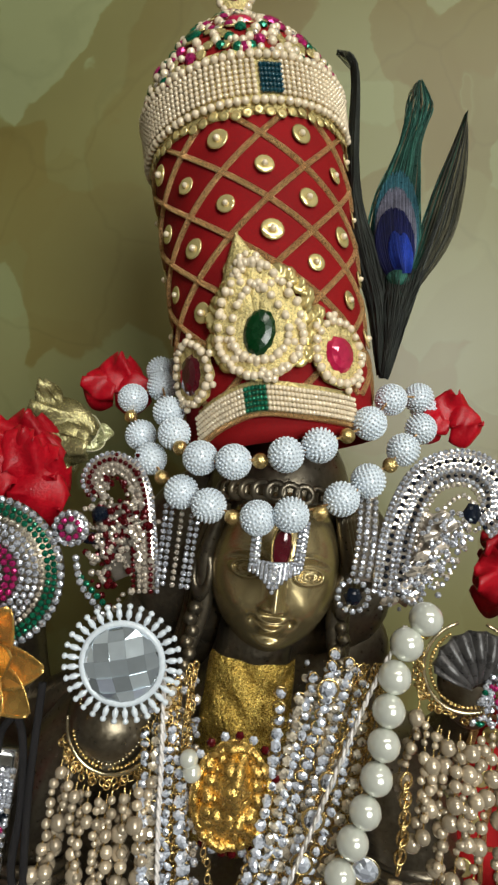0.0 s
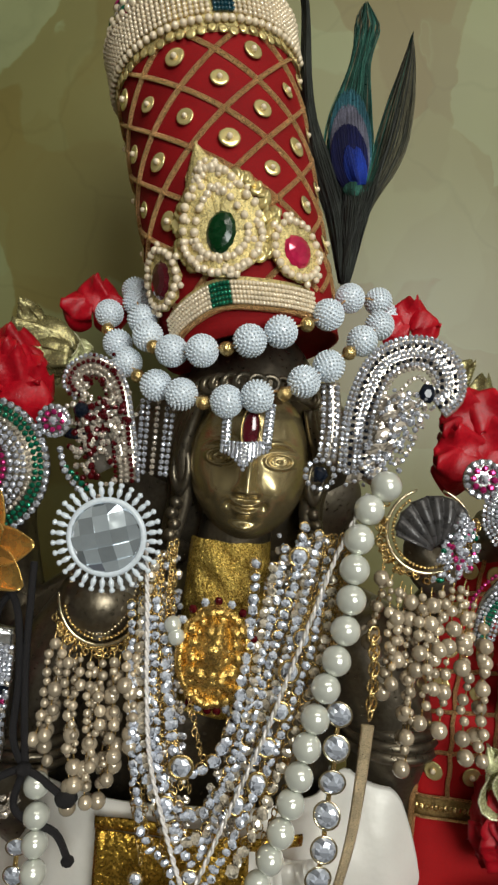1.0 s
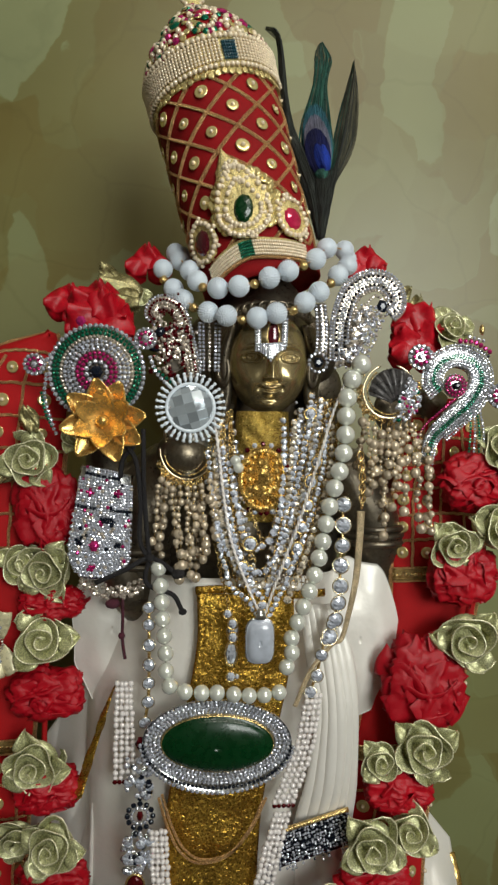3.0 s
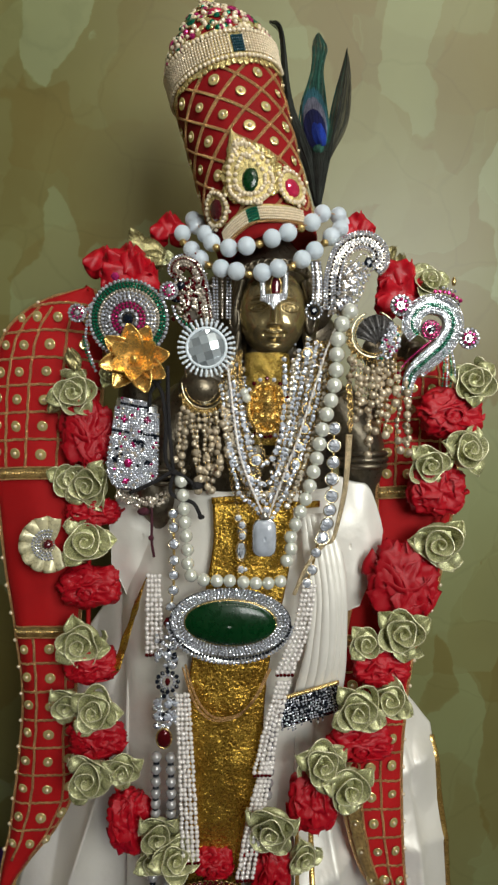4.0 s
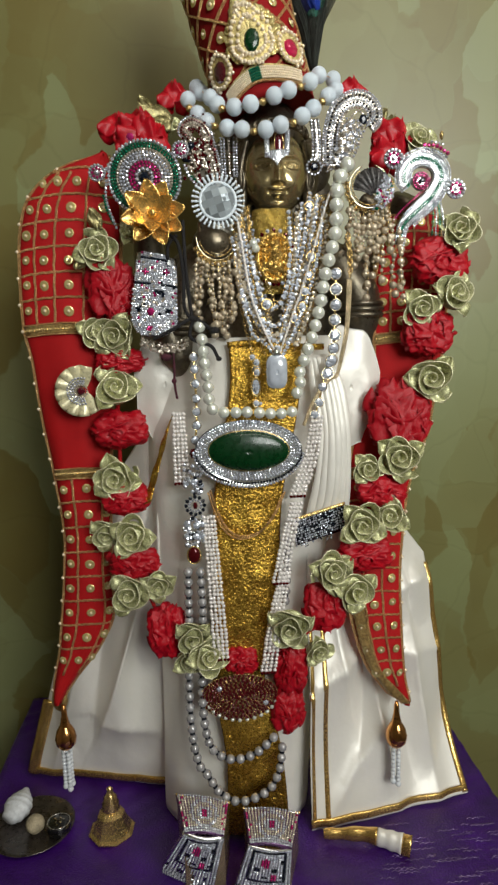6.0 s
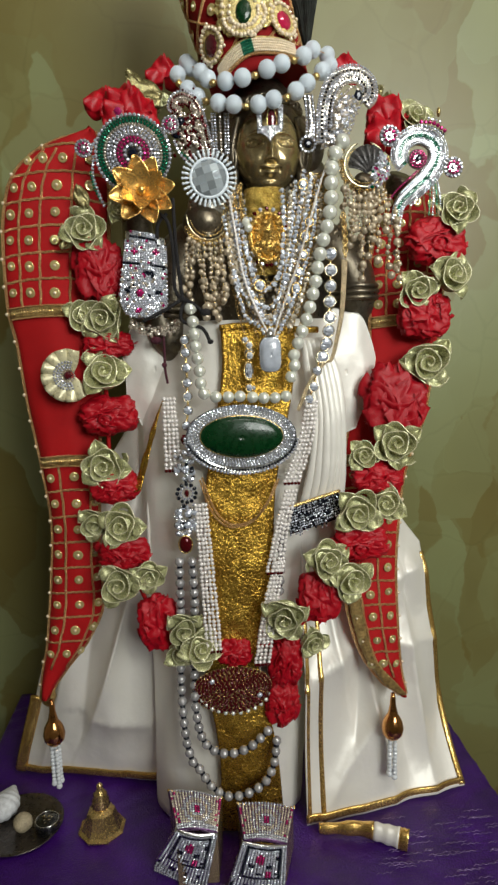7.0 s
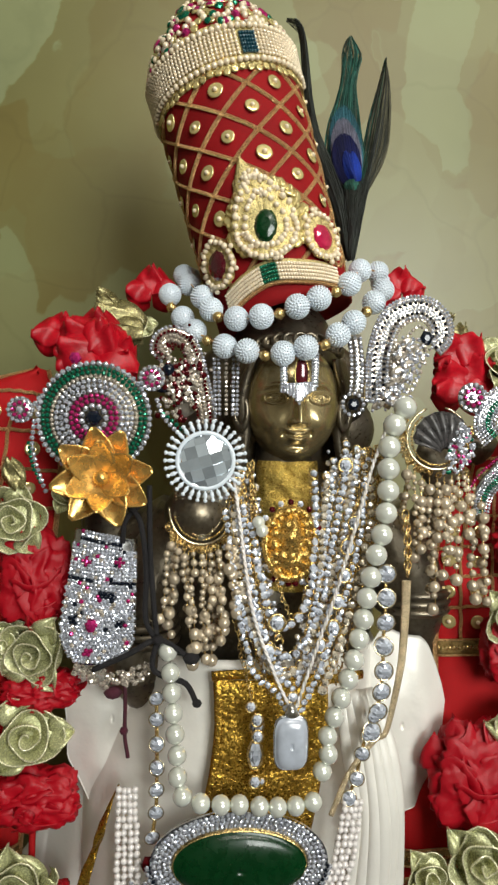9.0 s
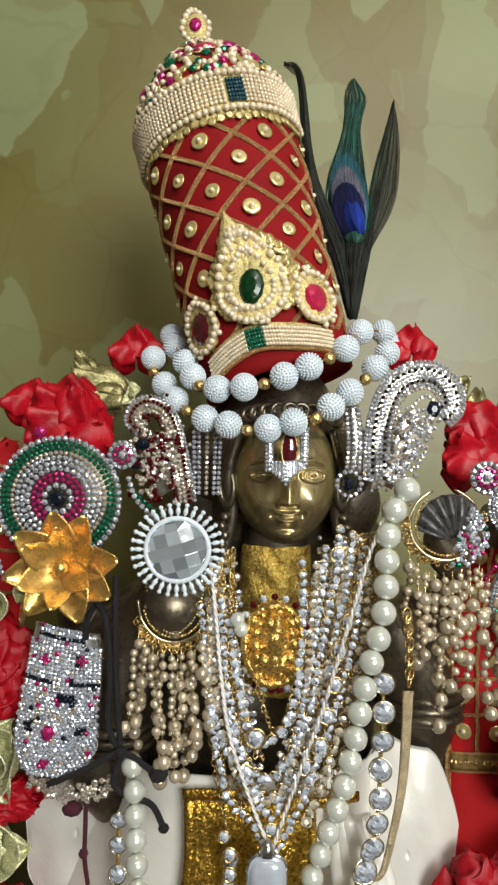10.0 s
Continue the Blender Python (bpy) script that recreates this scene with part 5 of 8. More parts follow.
for x in (538, 552, 575, 598, 612):
    stones(white if x != 575 else warm, [Vector((-0.0268, 0.303, 1.4998)) + Vector(((x - 575) * 0.000215, 0, 0)), Vector((-0.0266, 0.3, 1.4636)) + Vector(((x - 575) * 0.00019, 0, 0))], 0.0014)
for k in range(230):
    p = Vector((-0.0561, 0.301, 1.4842)) + Vector((random.gauss(0, 0.007), random.uniform(-0.002, 0.002), random.gauss(0, 0.013)))
    (warm if k % 3 else maroon).add(GEM, at(p, random.uniform(0.001, 0.0022), jitter(0.4)))
dark.add(SPHERE, at((-0.0646, 0.3, 1.4919), 0.0042))
dark.add(SPHERE, at((-0.0682, 0.302, 1.4797), (0.006, 0.003, 0.003)))
part("backing", plate, WARM_STONE, ear2)
kit(ear2, {}, clear_stone_paving=(white, STONE), maroon_stone_paving=(maroon, RED_STONE), champagne_stone_paving=(warm, WARM_STONE), dark_stone_paving=(dark, DARK_STONE))

# ---- discus ----
DISC = Vector((-0.1104, 0.2896, 1.4596))
disc = thing("discus_ornament", DISC - Vector((0, 0, 0.036)), "round discus ornament with rings of clear, pink and green stones", "discus ornament")
part("backing", disc_plate(DISC, 0.0355, 0.003), DARK_BRASS, disc)
heaps = [Heap() for _ in range(5)]
white, pink, green, warm, dark = heaps
for r, s, h in ((0.0076, 0.002, white), (0.011, 0.0017, pink), (0.0141, 0.0016, pink), (0.0173, 0.0018, white), (0.0205, 0.0017, white), (0.0235, 0.0016, white), (0.0263, 0.0014, warm), (0.029, 0.0016, green), (0.0317, 0.0014, green), (0.0346, 0.0019, white)):
    ring_row(h, DISC, r, s, dy=-0.0012 - 0.003 * max(0, 1 - r / 0.03))
dark.add(GEM, at(DISC + Vector((0, -0.004, 0)), 0.0052))
stones(green, [(-0.0676, 0.292, 1.4629), (-0.0606, 0.291, 1.4573), (-0.0531, 0.29, 1.4513)], 0.0017)
stones(white, [(-0.0713, 0.292, 1.4715), (-0.0673, 0.29, 1.4613), (-0.0614, 0.29, 1.4542), (-0.0551, 0.29, 1.4482)], 0.0018)
stones(white, [(-0.1476, 0.29, 1.4571), (-0.1489, 0.29, 1.4408), (-0.1435, 0.289, 1.4217), (-0.1403, 0.289, 1.4135)], 0.0017)
stones(green, [(-0.1511, 0.29, 1.4435), (-0.1484, 0.289, 1.4298), (-0.1436, 0.289, 1.419)], 0.0014)
stones(white, [DISC + Vector((-0.034, 0, 0.012)), Vector((-0.1514, 0.29, 1.4614))], 0.002)
kit(disc, {}, clear_stone_paving=(white, STONE), pink_stone_paving=(pink, PINK_STONE), green_stone_paving=(green, GREEN_STONE), champagne_stone_paving=(warm, WARM_STONE), centre_stone=(dark, DARK_STONE))
small_flower((-0.0746, 0.288, 1.4853), 0.0088, disc)
small_flower((-0.1559, 0.288, 1.4643), 0.0088, disc)
part("finial", Heap().add(GEM, at((-0.1226, 0.29, 1.4973), (0.004, 0.004, 0.003))), PINK_STONE, disc, smooth=False)

# ---- golden lotus ----
LOTUS = Vector((-0.1033, 0.27, 1.4232))
lotus = thing("lotus_flower", LOTUS - Vector((0, -0.02, 0.02)), "shiny amber-gold metal lotus flower", "lotus ornament")


def lotus_petal(length, width, cup):
    h = Heap()

    def skin(u, v):
        s = 2 * u - 1
        w = width * math.sin(math.pi * min(1, v * 0.92 + 0.05)) ** 0.8 * (1 - 0.25 * v)
        return s * w, length * v, cup * (v ** 1.6) * length + 0.28 * w * s * s
    return sheet(h, skin, 10, 14, 0.0005).mesh("petal", PETAL_GOLD)


outer_petal, inner_petal = lotus_petal(0.031, 0.0112, 0.22), lotus_petal(0.021, 0.0095, 0.7)
for k in range(8):
    piece("petal", outer_petal, at(LOTUS + Vector((0, 0.006, 0)), 1, FRONT, 2 * math.pi * k / 8 + 0.25 + random.uniform(-0.12, 0.12)), lotus)
for k in range(6):
    piece("petal", inner_petal, at(LOTUS + Vector((0, 0.003, 0)), random.uniform(0.9, 1.05), (0, -1, 0.15), 2 * math.pi * k / 6), lotus)
part("heart", Heap().add(SPHERE, at(LOTUS, (0.005, 0.005, 0.005))), PETAL_GOLD, lotus)

# ---- stone-covered hand ----
hand_cover = thing("palm_ornament", (-0.1095, 0.285, 1.3022), "palm-shaped ornament paved with clear, pink and dark stones", "palm ornament")
top_l, top_r, bot_l, bot_r = (Vector(p) for p in ((-0.1215, 0.288, 1.39), (-0.083, 0.288, 1.3825), (-0.1325, 0.282, 1.308), (-0.0835, 0.282, 1.306)))


def hand_at(u, v, out=0.0):
    p = (top_l * (1 - u) + top_r * u) * (1 - v) + (bot_l * (1 - u) + bot_r * u) * v
    return p + Vector((0, -out - 0.006 * math.sin(math.pi * u), 0))


part("backing", sheet(Heap(), lambda u, v: hand_at(0.5 + (u - 0.5) * (1 if v < 0.75 else math.sqrt(max(0.02, 1 - ((v - 0.75) / 0.27) ** 2))), v), 16, 24, 0.004, back=(0, 1, 0)), SILVER, hand_cover)
white, pink, dark, warm = Heap(), Heap(), Heap(), Heap()
for j in range(36):
    for i in range(18):
        u, v = (i + 0.5 * (j % 2 if j > 14 else 1)) / 18, j / 36
        half = 1 if v < 0.75 else math.sqrt(max(0, 1 - ((v - 0.75) / 0.27) ** 2))
        if abs(2 * u - 1) > half or (v < 0.1 and (u < 0.12 or u > 0.8)):
            continue
        key = white
        for cu, cv, cr, hp in ((0.42, 0.7, 0.085, pink), (0.5, 0.48, 0.05, pink), (0.4, 0.9, 0.05, pink), (0.15, 0.68, 0.06, dark), (0.78, 0.68, 0.06, dark), (0.25, 0.22, 0.07, pink), (0.75, 0.2, 0.06, pink)):
            if math.hypot((u - cu), (v - cv) * 1.7) < cr:
                key = hp
        if abs(v - 0.06) < 0.016 or (abs(v - 0.36) < 0.02 and abs(u - 0.5) > 0.12) or (abs(v - 0.46) < 0.02 and abs(u - 0.6) < 0.1):
            key = dark
        if key is white and random.random() < 0.16:
            key = random.choice((warm, warm, warm, dark, pink))
        key.add(GEM, at(hand_at(u, v, 0.0008), 0.0015 * random.uniform(0.85, 1.2), jitter(0.4), random.random()))
kit(hand_cover, {}, clear_stone_paving=(white, STONE), pink_stone_paving=(pink, PINK_STONE), dark_stone_paving=(dark, DARK_STONE), champagne_stone_paving=(warm, WARM_STONE))
part("large_stone", Heap().add(GEM, at(hand_at(0.42, 0.7, 0.002), (0.0035, 0.0042, 0.003))), PINK_STONE, hand_cover, "large magenta stone", smooth=False)
lower = Heap()
for k in range(120):
    t = random.random()
    p = Vector((-0.1215, 0.285, 1.3053)).lerp(Vector((-0.0737, 0.285, 1.3017)), t) + Vector((0, random.uniform(-0.002, 0.002), 0.004 * math.sin(3 * t) - 0.012 * math.sin(math.pi * t) + random.uniform(-0.006, 0.004)))
    lower.add(GEM, at(p, random.uniform(0.0012, 0.0022), jitter(0.4)))
part("wrist_paving", lower, WARM_STONE, hand_cover, smooth=False)

# ---- black and maroon cords ----
cords = thing("black_cord", (-0.071, 0.28, 1.3197), "thin black tie cords knotted and hanging loose", "cord")
for pts in (
    [(-0.0884, 0.283, 1.4051), (-0.0802, 0.278, 1.3945), (-0.0764, 0.277, 1.3652), (-0.0767, 0.277, 1.3358), (-0.0703, 0.276, 1.3222)],
    [(-0.0751, 0.28, 1.4179), (-0.074, 0.277, 1.3751), (-0.0718, 0.276, 1.346), (-0.0694, 0.276, 1.3222)],
    [(-0.1086, 0.275, 1.3043), (-0.0869, 0.272, 1.3146), (-0.0697, 0.272, 1.3234), (-0.056, 0.272, 1.3167), (-0.0455, 0.276, 1.3051)],
    [(-0.0689, 0.273, 1.323), (-0.0722, 0.272, 1.307), (-0.0651, 0.271, 1.3008), (-0.0515, 0.271, 1.296), (-0.0446, 0.272, 1.283)],
    [(-0.0818, 0.285, 1.4048), (-0.09, 0.282, 1.3953), (-0.0916, 0.282, 1.3814)]):
    h = Heap()
    tube(h, spline(pts, step=0.003), 0.0018, 7)
    part("cord", h, CORD, cords)
for p, s in (((-0.0687, 0.272, 1.3234), 0.004), ((-0.0482, 0.273, 1.3114), 0.0055), ((-0.0445, 0.271, 1.2835), 0.0032)):
    part("knot", Heap().add(SMALL_SPHERE, at(p, (s, s * 0.8, s))), CORD, cords)
mc = thing("maroon_cord", (-0.0891, 0.29, 1.2471), "short maroon cord with a knotted gold-tipped end", "cord")
h = Heap()
tube(h, spline([(-0.0899, 0.285, 1.2933), (-0.0896, 0.284, 1.2756), (-0.0898, 0.285, 1.2577), (-0.0879, 0.286, 1.2434)], step=0.003), 0.0013, 7)
h.add(SMALL_SPHERE, at((-0.0973, 0.285, 1.2859), (0.006, 0.004, 0.005)))
h.add(SMALL_SPHERE, at((-0.0903, 0.284, 1.2616), 0.0028))
part("cord", h, MAROON_CORD, mc)

# ---- crystal brooch ----
MIRROR = Vector((-0.0405, 0.272, 1.4339))
brooch = thing("crystal_brooch", MIRROR - Vector((0, -0.01, 0.028)), "round faceted crystal brooch in a spiked white-stone sunburst", "brooch")
dome_r, cell = 0.0162, 0.0072
crystal = part("crystal", Heap().add(lathe([(0.0163, -0.001), (0.016, 0.0004), (0.012, 0.0018), (0.0, 0.0042)], 32), at(MIRROR + Vector((0, -0.0005, 0)), 1)), SILVER, brooch, "clear checker-cut crystal")


def crystal_at(x, y):
    q = math.hypot(x, y)
    if q > dome_r:
        x, y, q = x * dome_r / q, y * dome_r / q, dome_r
    return Vector((x, y, 0.0052 * (1 - (q / dome_r) ** 2)))


set_in = at(MIRROR + Vector((0, -0.001, 0)), 1, FRONT, 0.3)
for i in range(-3, 3):
    for j in range(-3, 3):
        x0, y0 = (i + 0.5) * cell, (j + 0.5) * cell
        quad = [crystal_at(x0 + dx * cell, y0 + dy * cell) for dx, dy in ((0, 0), (1, 0), (1, 1), (0, 1))]
        if (quad[0] - quad[2]).length < 0.0035 and (quad[1] - quad[3]).length < 0.0035:
            continue
        tilt = Vector((0, 0, random.uniform(-0.0006, 0.0006)))
        top = [quad[0] + tilt, quad[1] + tilt, quad[2] - tilt, quad[3] - tilt]
        low = [q - Vector((0, 0, 0.0012)) for q in quad]
        part("facet", Heap().raw([tuple(set_in @ q) for q in top + low], [(0, 1, 2, 3), (0, 4, 5, 1), (1, 5, 6, 2), (2, 6, 7, 3), (3, 7, 4, 0)]), CRYSTAL, crystal, smooth=False)
rim = Heap().add(ring(0.0172, 0.0015, 40, 8), at(MIRROR, 1))
part("rim", rim, BEAD, brooch)
part("backing", disc_plate(MIRROR, 0.018, 0.003), SILVER, brooch)
spike_mesh = Heap().add(lathe([(0.0005, 0), (0.0006, 0.002), (0.0012, 0.003), (0.0011, 0.0055), (0.0006, 0.0068), (0.0012, 0.0078), (0.0011, 0.009), (0.0, 0.0098)], 8), Matrix()).mesh("spike", BEAD)
for k in range(32):
    a = 2 * math.pi * k / 32
    d = Vector((math.cos(a), 0, math.sin(a)))
    piece("spike", spike_mesh, at(MIRROR + d * 0.0178, (1.15, 1.15, 0.85), d), brooch)

# ---- hoops with pearl tassels ----


PALE_GOLD = material("pale_champagne_gold", (0.8, 0.68, 0.46), 0.2, 0.95, 0.1, 400, 60)


def hoop(c, rx, rz, a0, a1, strings, lbl):
    """An open hoop with strings of champagne pearls below; strings: (start, length, sway)."""
    t = thing("pearl_hoop", Vector(c) - Vector((0, 0, rz)), lbl, "hoop ornament", "pearl tassel hoops")
    h = Heap()
    tube(h, circle(c, rx, rz, a0, a1, 40), lambda k: 0.0007 + 0.0004 * math.sin(math.pi * k), 10)
    part("hoop_ring", h, PALE_GOLD, t)
    d = Heap()
    stones(d, circle(c, rx * 0.86, rz * 0.86, a0 + 0.3, a1 - 0.3, 30, -0.001), 0.0009, SMALL_SPHERE)
    part("beading", d, GOLD, t)
    frill = Heap()
    for i in range(60):
        a = a0 + (a1 - a0) * random.uniform(0.12, 0.88)
        q = random.uniform(1.05, 1.22)
        frill.add(ring(1, 0.3, 10, 5), at(Vector(c) + Vector((rx * q * math.cos(a), random.uniform(-0.002, 0.004), rz * q * math.sin(a))), 0.0016, (random.uniform(-1, 1), -1, random.uniform(-1, 1))))
    part("link_chain", frill, GOLD, t, kind="stuff")
    doubled = [(Vector(p) + Vector((random.uniform(0.0015, 0.003), 0.004, -0.003)), max(5, n - random.randint(2, 6)), w) for p, n, w in strings[::2]]
    for start, n, sway in list(strings) + doubled:
        n = max(5, round(n * 0.84))
        p = Vector(start)
        links = Heap()
        path = [p.copy()]
        for i in range(n):
            s = random.choice((0.0015, 0.0019, 0.0023, 0.0028)) if i < n - 1 else random.choice((0.0034, 0.0041))
            if random.random() < 0.13:
                s = 0.0038
            p = p + Vector((random.gauss(0, 0.0006) + sway * 0.0006, random.gauss(0, 0.0008), -(s * 2 + 0.0006)))
            piece("champagne_pearl", BRONZE_MESH, Matrix.LocRotScale(p + Vector((random.gauss(0, 0.0008), 0, 0)), None, (s, s, s)), t)
            path.append(p.copy())
        tube(links, path, 0.0004, 5)
        part("wire", links, GOLD, t)


hoop((-0.0423, 0.283, 1.4037), 0.0205, 0.0235, math.pi * 1.0, math.pi * 1.97,
     [((-0.0614, 0.279, 1.3865), 12, -1), ((-0.0569, 0.276, 1.3825), 9, -1), ((-0.0527, 0.274, 1.3801), 15, 0), ((-0.0477, 0.273, 1.3795), 14, 0), ((-0.042, 0.271, 1.3792), 16, 0), ((-0.0369, 0.272, 1.3799), 15, 0), ((-0.032, 0.272, 1.3819), 13, 0.5), ((-0.0273, 0.273, 1.3856), 10, 1), ((-0.0226, 0.276, 1.3887), 9, 0), ((-0.0598, 0.284, 1.3731), 12, -0.5), ((-0.0344, 0.28, 1.3746), 14, 0)],
     "crescent gold hoop with hanging champagne pearl strings")
hoop((0.1116, 0.285, 1.449), 0.0205, 0.0205, math.pi * 0.62, math.pi * 2.42,
     [((0.09, 0.28, 1.4335), 10, 0), ((0.0941, 0.277, 1.4283), 13, 0), ((0.0985, 0.275, 1.4256), 11, 0), ((0.1026, 0.274, 1.4243), 15, 0), ((0.1071, 0.273, 1.424), 17, 0), ((0.1123, 0.274, 1.4242), 13, 0), ((0.1179, 0.275, 1.4255), 11, 0), ((0.1231, 0.276, 1.4269), 14, 0), ((0.1288, 0.277, 1.4282), 9, 0), ((0.1355, 0.28, 1.4197), 15, 0), ((0.1415, 0.283, 1.411), 13, 0)],
     "thin gold hoop with hanging champagne pearl strings")

# ---- silver palm cover in the crescent, dark shell and stones in the thin hoop ----
PEWTER = material("tarnished_silver", (0.42, 0.4, 0.35), 0.3, 0.95, 0.2, 300, 60, 0.15, 500)
palm = thing("palm_cover", (-0.0425, 0.285, 1.384), "engraved tarnished silver cover with beaded arches above the crescent", "palm cover")
part("cover_plate", sheet(Heap(), lambda u, v: Vector((-0.0425 + 0.0185 * (2 * u - 1) * math.sqrt(max(0.0, 1 - (1 - v) ** 2 * 0.9)), 0.29 - 0.009 * (1 - (2 * u - 1) ** 2), 1.3825 + 0.034 * v)), 24, 16, 0.0015), PEWTER, palm)
for rx, rz in ((0.0165, 0.03), (0.0125, 0.0235)):
    h = Heap()
    stones(h, [Vector((-0.0425 + rx * math.cos(a), 0.2805 + 0.006 * math.cos(a) ** 2, 1.416 + rz * math.sin(a))) for a in np.linspace(math.pi * 1.02, math.pi * 1.98, 24)], 0.0009, SMALL_SPHERE)
    part("beaded_arch", h, PALE_GOLD, palm)
fan = thing("dark_shell_ornament", (0.112, 0.284, 1.433), "dark grey fluted shell with clear and pink stones inside the hoop", "shell ornament")


def fan_skin(u, v):
    a = math.pi * (0.28 + 0.62 * u)
    r = 0.004 + 0.024 * v * (1 - 0.25 * (2 * u - 1) ** 2)
    return Vector((0.1165 + r * math.cos(a), 0.2835 - 0.004 * math.sin(math.pi * v) - 0.0012 * math.cos(u * 44) * v, 1.4385 + r * math.sin(a)))


part("shell", sheet(Heap(), fan_skin, 60, 16, 0.0012), material("dark_grey_shell", (0.09, 0.085, 0.085), 0.3, 0.4, 0.25, 300, 60, 0.2, 500), fan)
h, k2, g2 = Heap(), Heap(), Heap()
for i in range(170):
    a, r = random.uniform(-1.9, 1.1), 0.017 * math.sqrt(random.random())
    p = Vector((0.1175 + r * math.cos(a), 0.279 + random.uniform(-0.001, 0.001), 1.4435 + r * math.sin(a) * 1.05))
    (k2 if i % 11 == 0 else g2 if i % 13 == 0 else h).add(GEM, at(p, random.uniform(0.001, 0.0017), jitter(0.5), random.random()))
part("clear_stone_paving", h, STONE, fan, smooth=False)
part("pink_stone_paving", k2, PINK_STONE, fan, smooth=False)
part("green_stone_paving", g2, GREEN_STONE, fan, smooth=False)

# ---- conch ornament ----
conch = thing("conch_ornament", (0.1448, 0.292, 1.3915), "curled conch ornament paved with clear stones and a green stone line", "conch ornament")
hook = [(0.1447, 0.292, 1.3939), (0.1495, 0.292, 1.4127), (0.1629, 0.291, 1.4265), (0.1786, 0.29, 1.4413), (0.187, 0.29, 1.4587), (0.1817, 0.29, 1.4724), (0.1666, 0.29, 1.4774), (0.153, 0.29, 1.4712), (0.1482, 0.29, 1.4586), (0.1533, 0.29, 1.4506)]
plate, white, green, pink, dark = Heap(), Heap(), Heap(), Heap(), Heap()
tube(plate, spline([Vector(p) + Vector((0, 0.004, 0)) for p in hook], step=0.003), steps([(0, 0.004), (0.3, 0.0095), (0.6, 0.0095), (1, 0.007)]), 12, 0.15)
for d in (-0.0092, -0.007, -0.0048, -0.0026, 0.0026, 0.0048, 0.007):
    stones(white, shifted(hook, d)[(0 if abs(d) < 0.006 else 7):], 0.0011)
for d in (-0.0009, 0.0009):
    stones(green, shifted(hook, d), 0.0011)
stones(pink, shifted(hook, 0.0115)[4:20], 0.0011)
EYE_C = Vector((0.1647, 0.287, 1.4544))
part("eye_plate", disc_plate(EYE_C, 0.0095), SILVER, conch)
part("centre_stone", Heap().add(GEM, at(EYE_C + Vector((0, -0.003, 0)), 0.003)), DARK_STONE, conch, smooth=False)
ring_row(pink, EYE_C, 0.0052, 0.0014, dy=-0.002)
ring_row(pink, EYE_C, 0.0078, 0.0012, dy=-0.001)
for k in range(4):
    stones(white if k % 2 else green, [Vector((0.1791, 0.291, 1.4358)) + Vector((0.0025 * k, 0, 0)), Vector((0.1795, 0.291, 1.4194)) + Vector((0.0035 * k, 0, 0)), Vector((0.179, 0.292, 1.4031)) + Vector((0.004 * k, 0, 0))], 0.0012)
stones(pink, [(0.1692, 0.291, 1.4897), (0.1817, 0.291, 1.4886), (0.1931, 0.291, 1.4818)], 0.0022)
stones(dark, [(0.1705, 0.291, 1.4863), (0.1818, 0.291, 1.4841), (0.192, 0.291, 1.4784)], 0.0016)
stones(white, [(0.1766, 0.291, 1.4931), (0.1879, 0.291, 1.4904)], 0.0016)
part("backing", plate, SILVER, conch)
kit(conch, {}, clear_stone_paving=(white, STONE), green_stone_paving=(green, GREEN_STONE), pink_stone_paving=(pink, PINK_STONE), dark_stone_paving=(dark, DARK_STONE))
small_flower((0.1369, 0.288, 1.4762), 0.0105, conch)
small_flower((0.2017, 0.288, 1.4471), 0.0105, conch)
part("finial", Heap().add(SPHERE, at((0.1864, 0.291, 1.4988), (0.002, 0.0045, 0.002))), GOLD, conch)

# ---- neck: gold collar, medal, necklaces ----
collar = thing("gold_collar", (0.0158, 0.295, 1.3858), "crinkled gold foil cloth wrapped round the neck", "collar")


def collar_skin(u, v):
    a = (u - 0.5) * 2.6
    c = Vector((0.0165, 0.318, 1.4322)).lerp(Vector((0.0166, 0.312, 1.3469)), v)
    r = 0.021 + 0.003 * v
    return c.x + r * math.sin(a), c.y - r * math.cos(a) * 0.85 + 0.0012 * noise.noise((u * 9, v * 9, 3)) + 0.0012 * math.sin(v * 26 + 3 * math.sin(u * 7)), c.z


part("collar_cloth", sheet(Heap(), collar_skin, 40, 50, 0.001), material("yellow_gold_weave", (0.72, 0.52, 0.13), 0.28, 0.85, 0.3, 1800, 160, 1.0, 620, second=(0.45, 0.3, 0.06)), collar)

CUT = {m.name: Heap().add(GEM, Matrix()).mesh("cut_stone", m, False) for m in (CUT_STONE, CUT_WARM, RED_STONE)}
MEDAL = Vector((0.0138, 0.279, 1.3812))
medal = thing("gold_medal", MEDAL - Vector((0, 0, 0.03)), "embossed gold medal pendant with ruby and clear stone rows", "pendant")


def medal_skin(u, v):
    a, r = 2 * math.pi * u, v
    x, z = 0.0172 * r * math.cos(a), 0.0235 * r * math.sin(a)
    relief = 0.0075 * math.exp(-(x / 0.006) ** 2 - ((z - 0.006) / 0.009) ** 2) + 0.0045 * math.exp(-(x / 0.011) ** 2 - ((z + 0.009) / 0.006) ** 2)
    relief += 0.0022 * math.exp(-((abs(x) - 0.011) / 0.0022) ** 2) * math.cos(z * 500) ** 2 + 0.0024 * noise.noise((x * 260, z * 260, 5)) + 0.002 * math.exp(-((r - 0.93) / 0.05) ** 2)
    return MEDAL.x + x, MEDAL.y - 0.003 * (1 - r * r) - relief, MEDAL.z + z


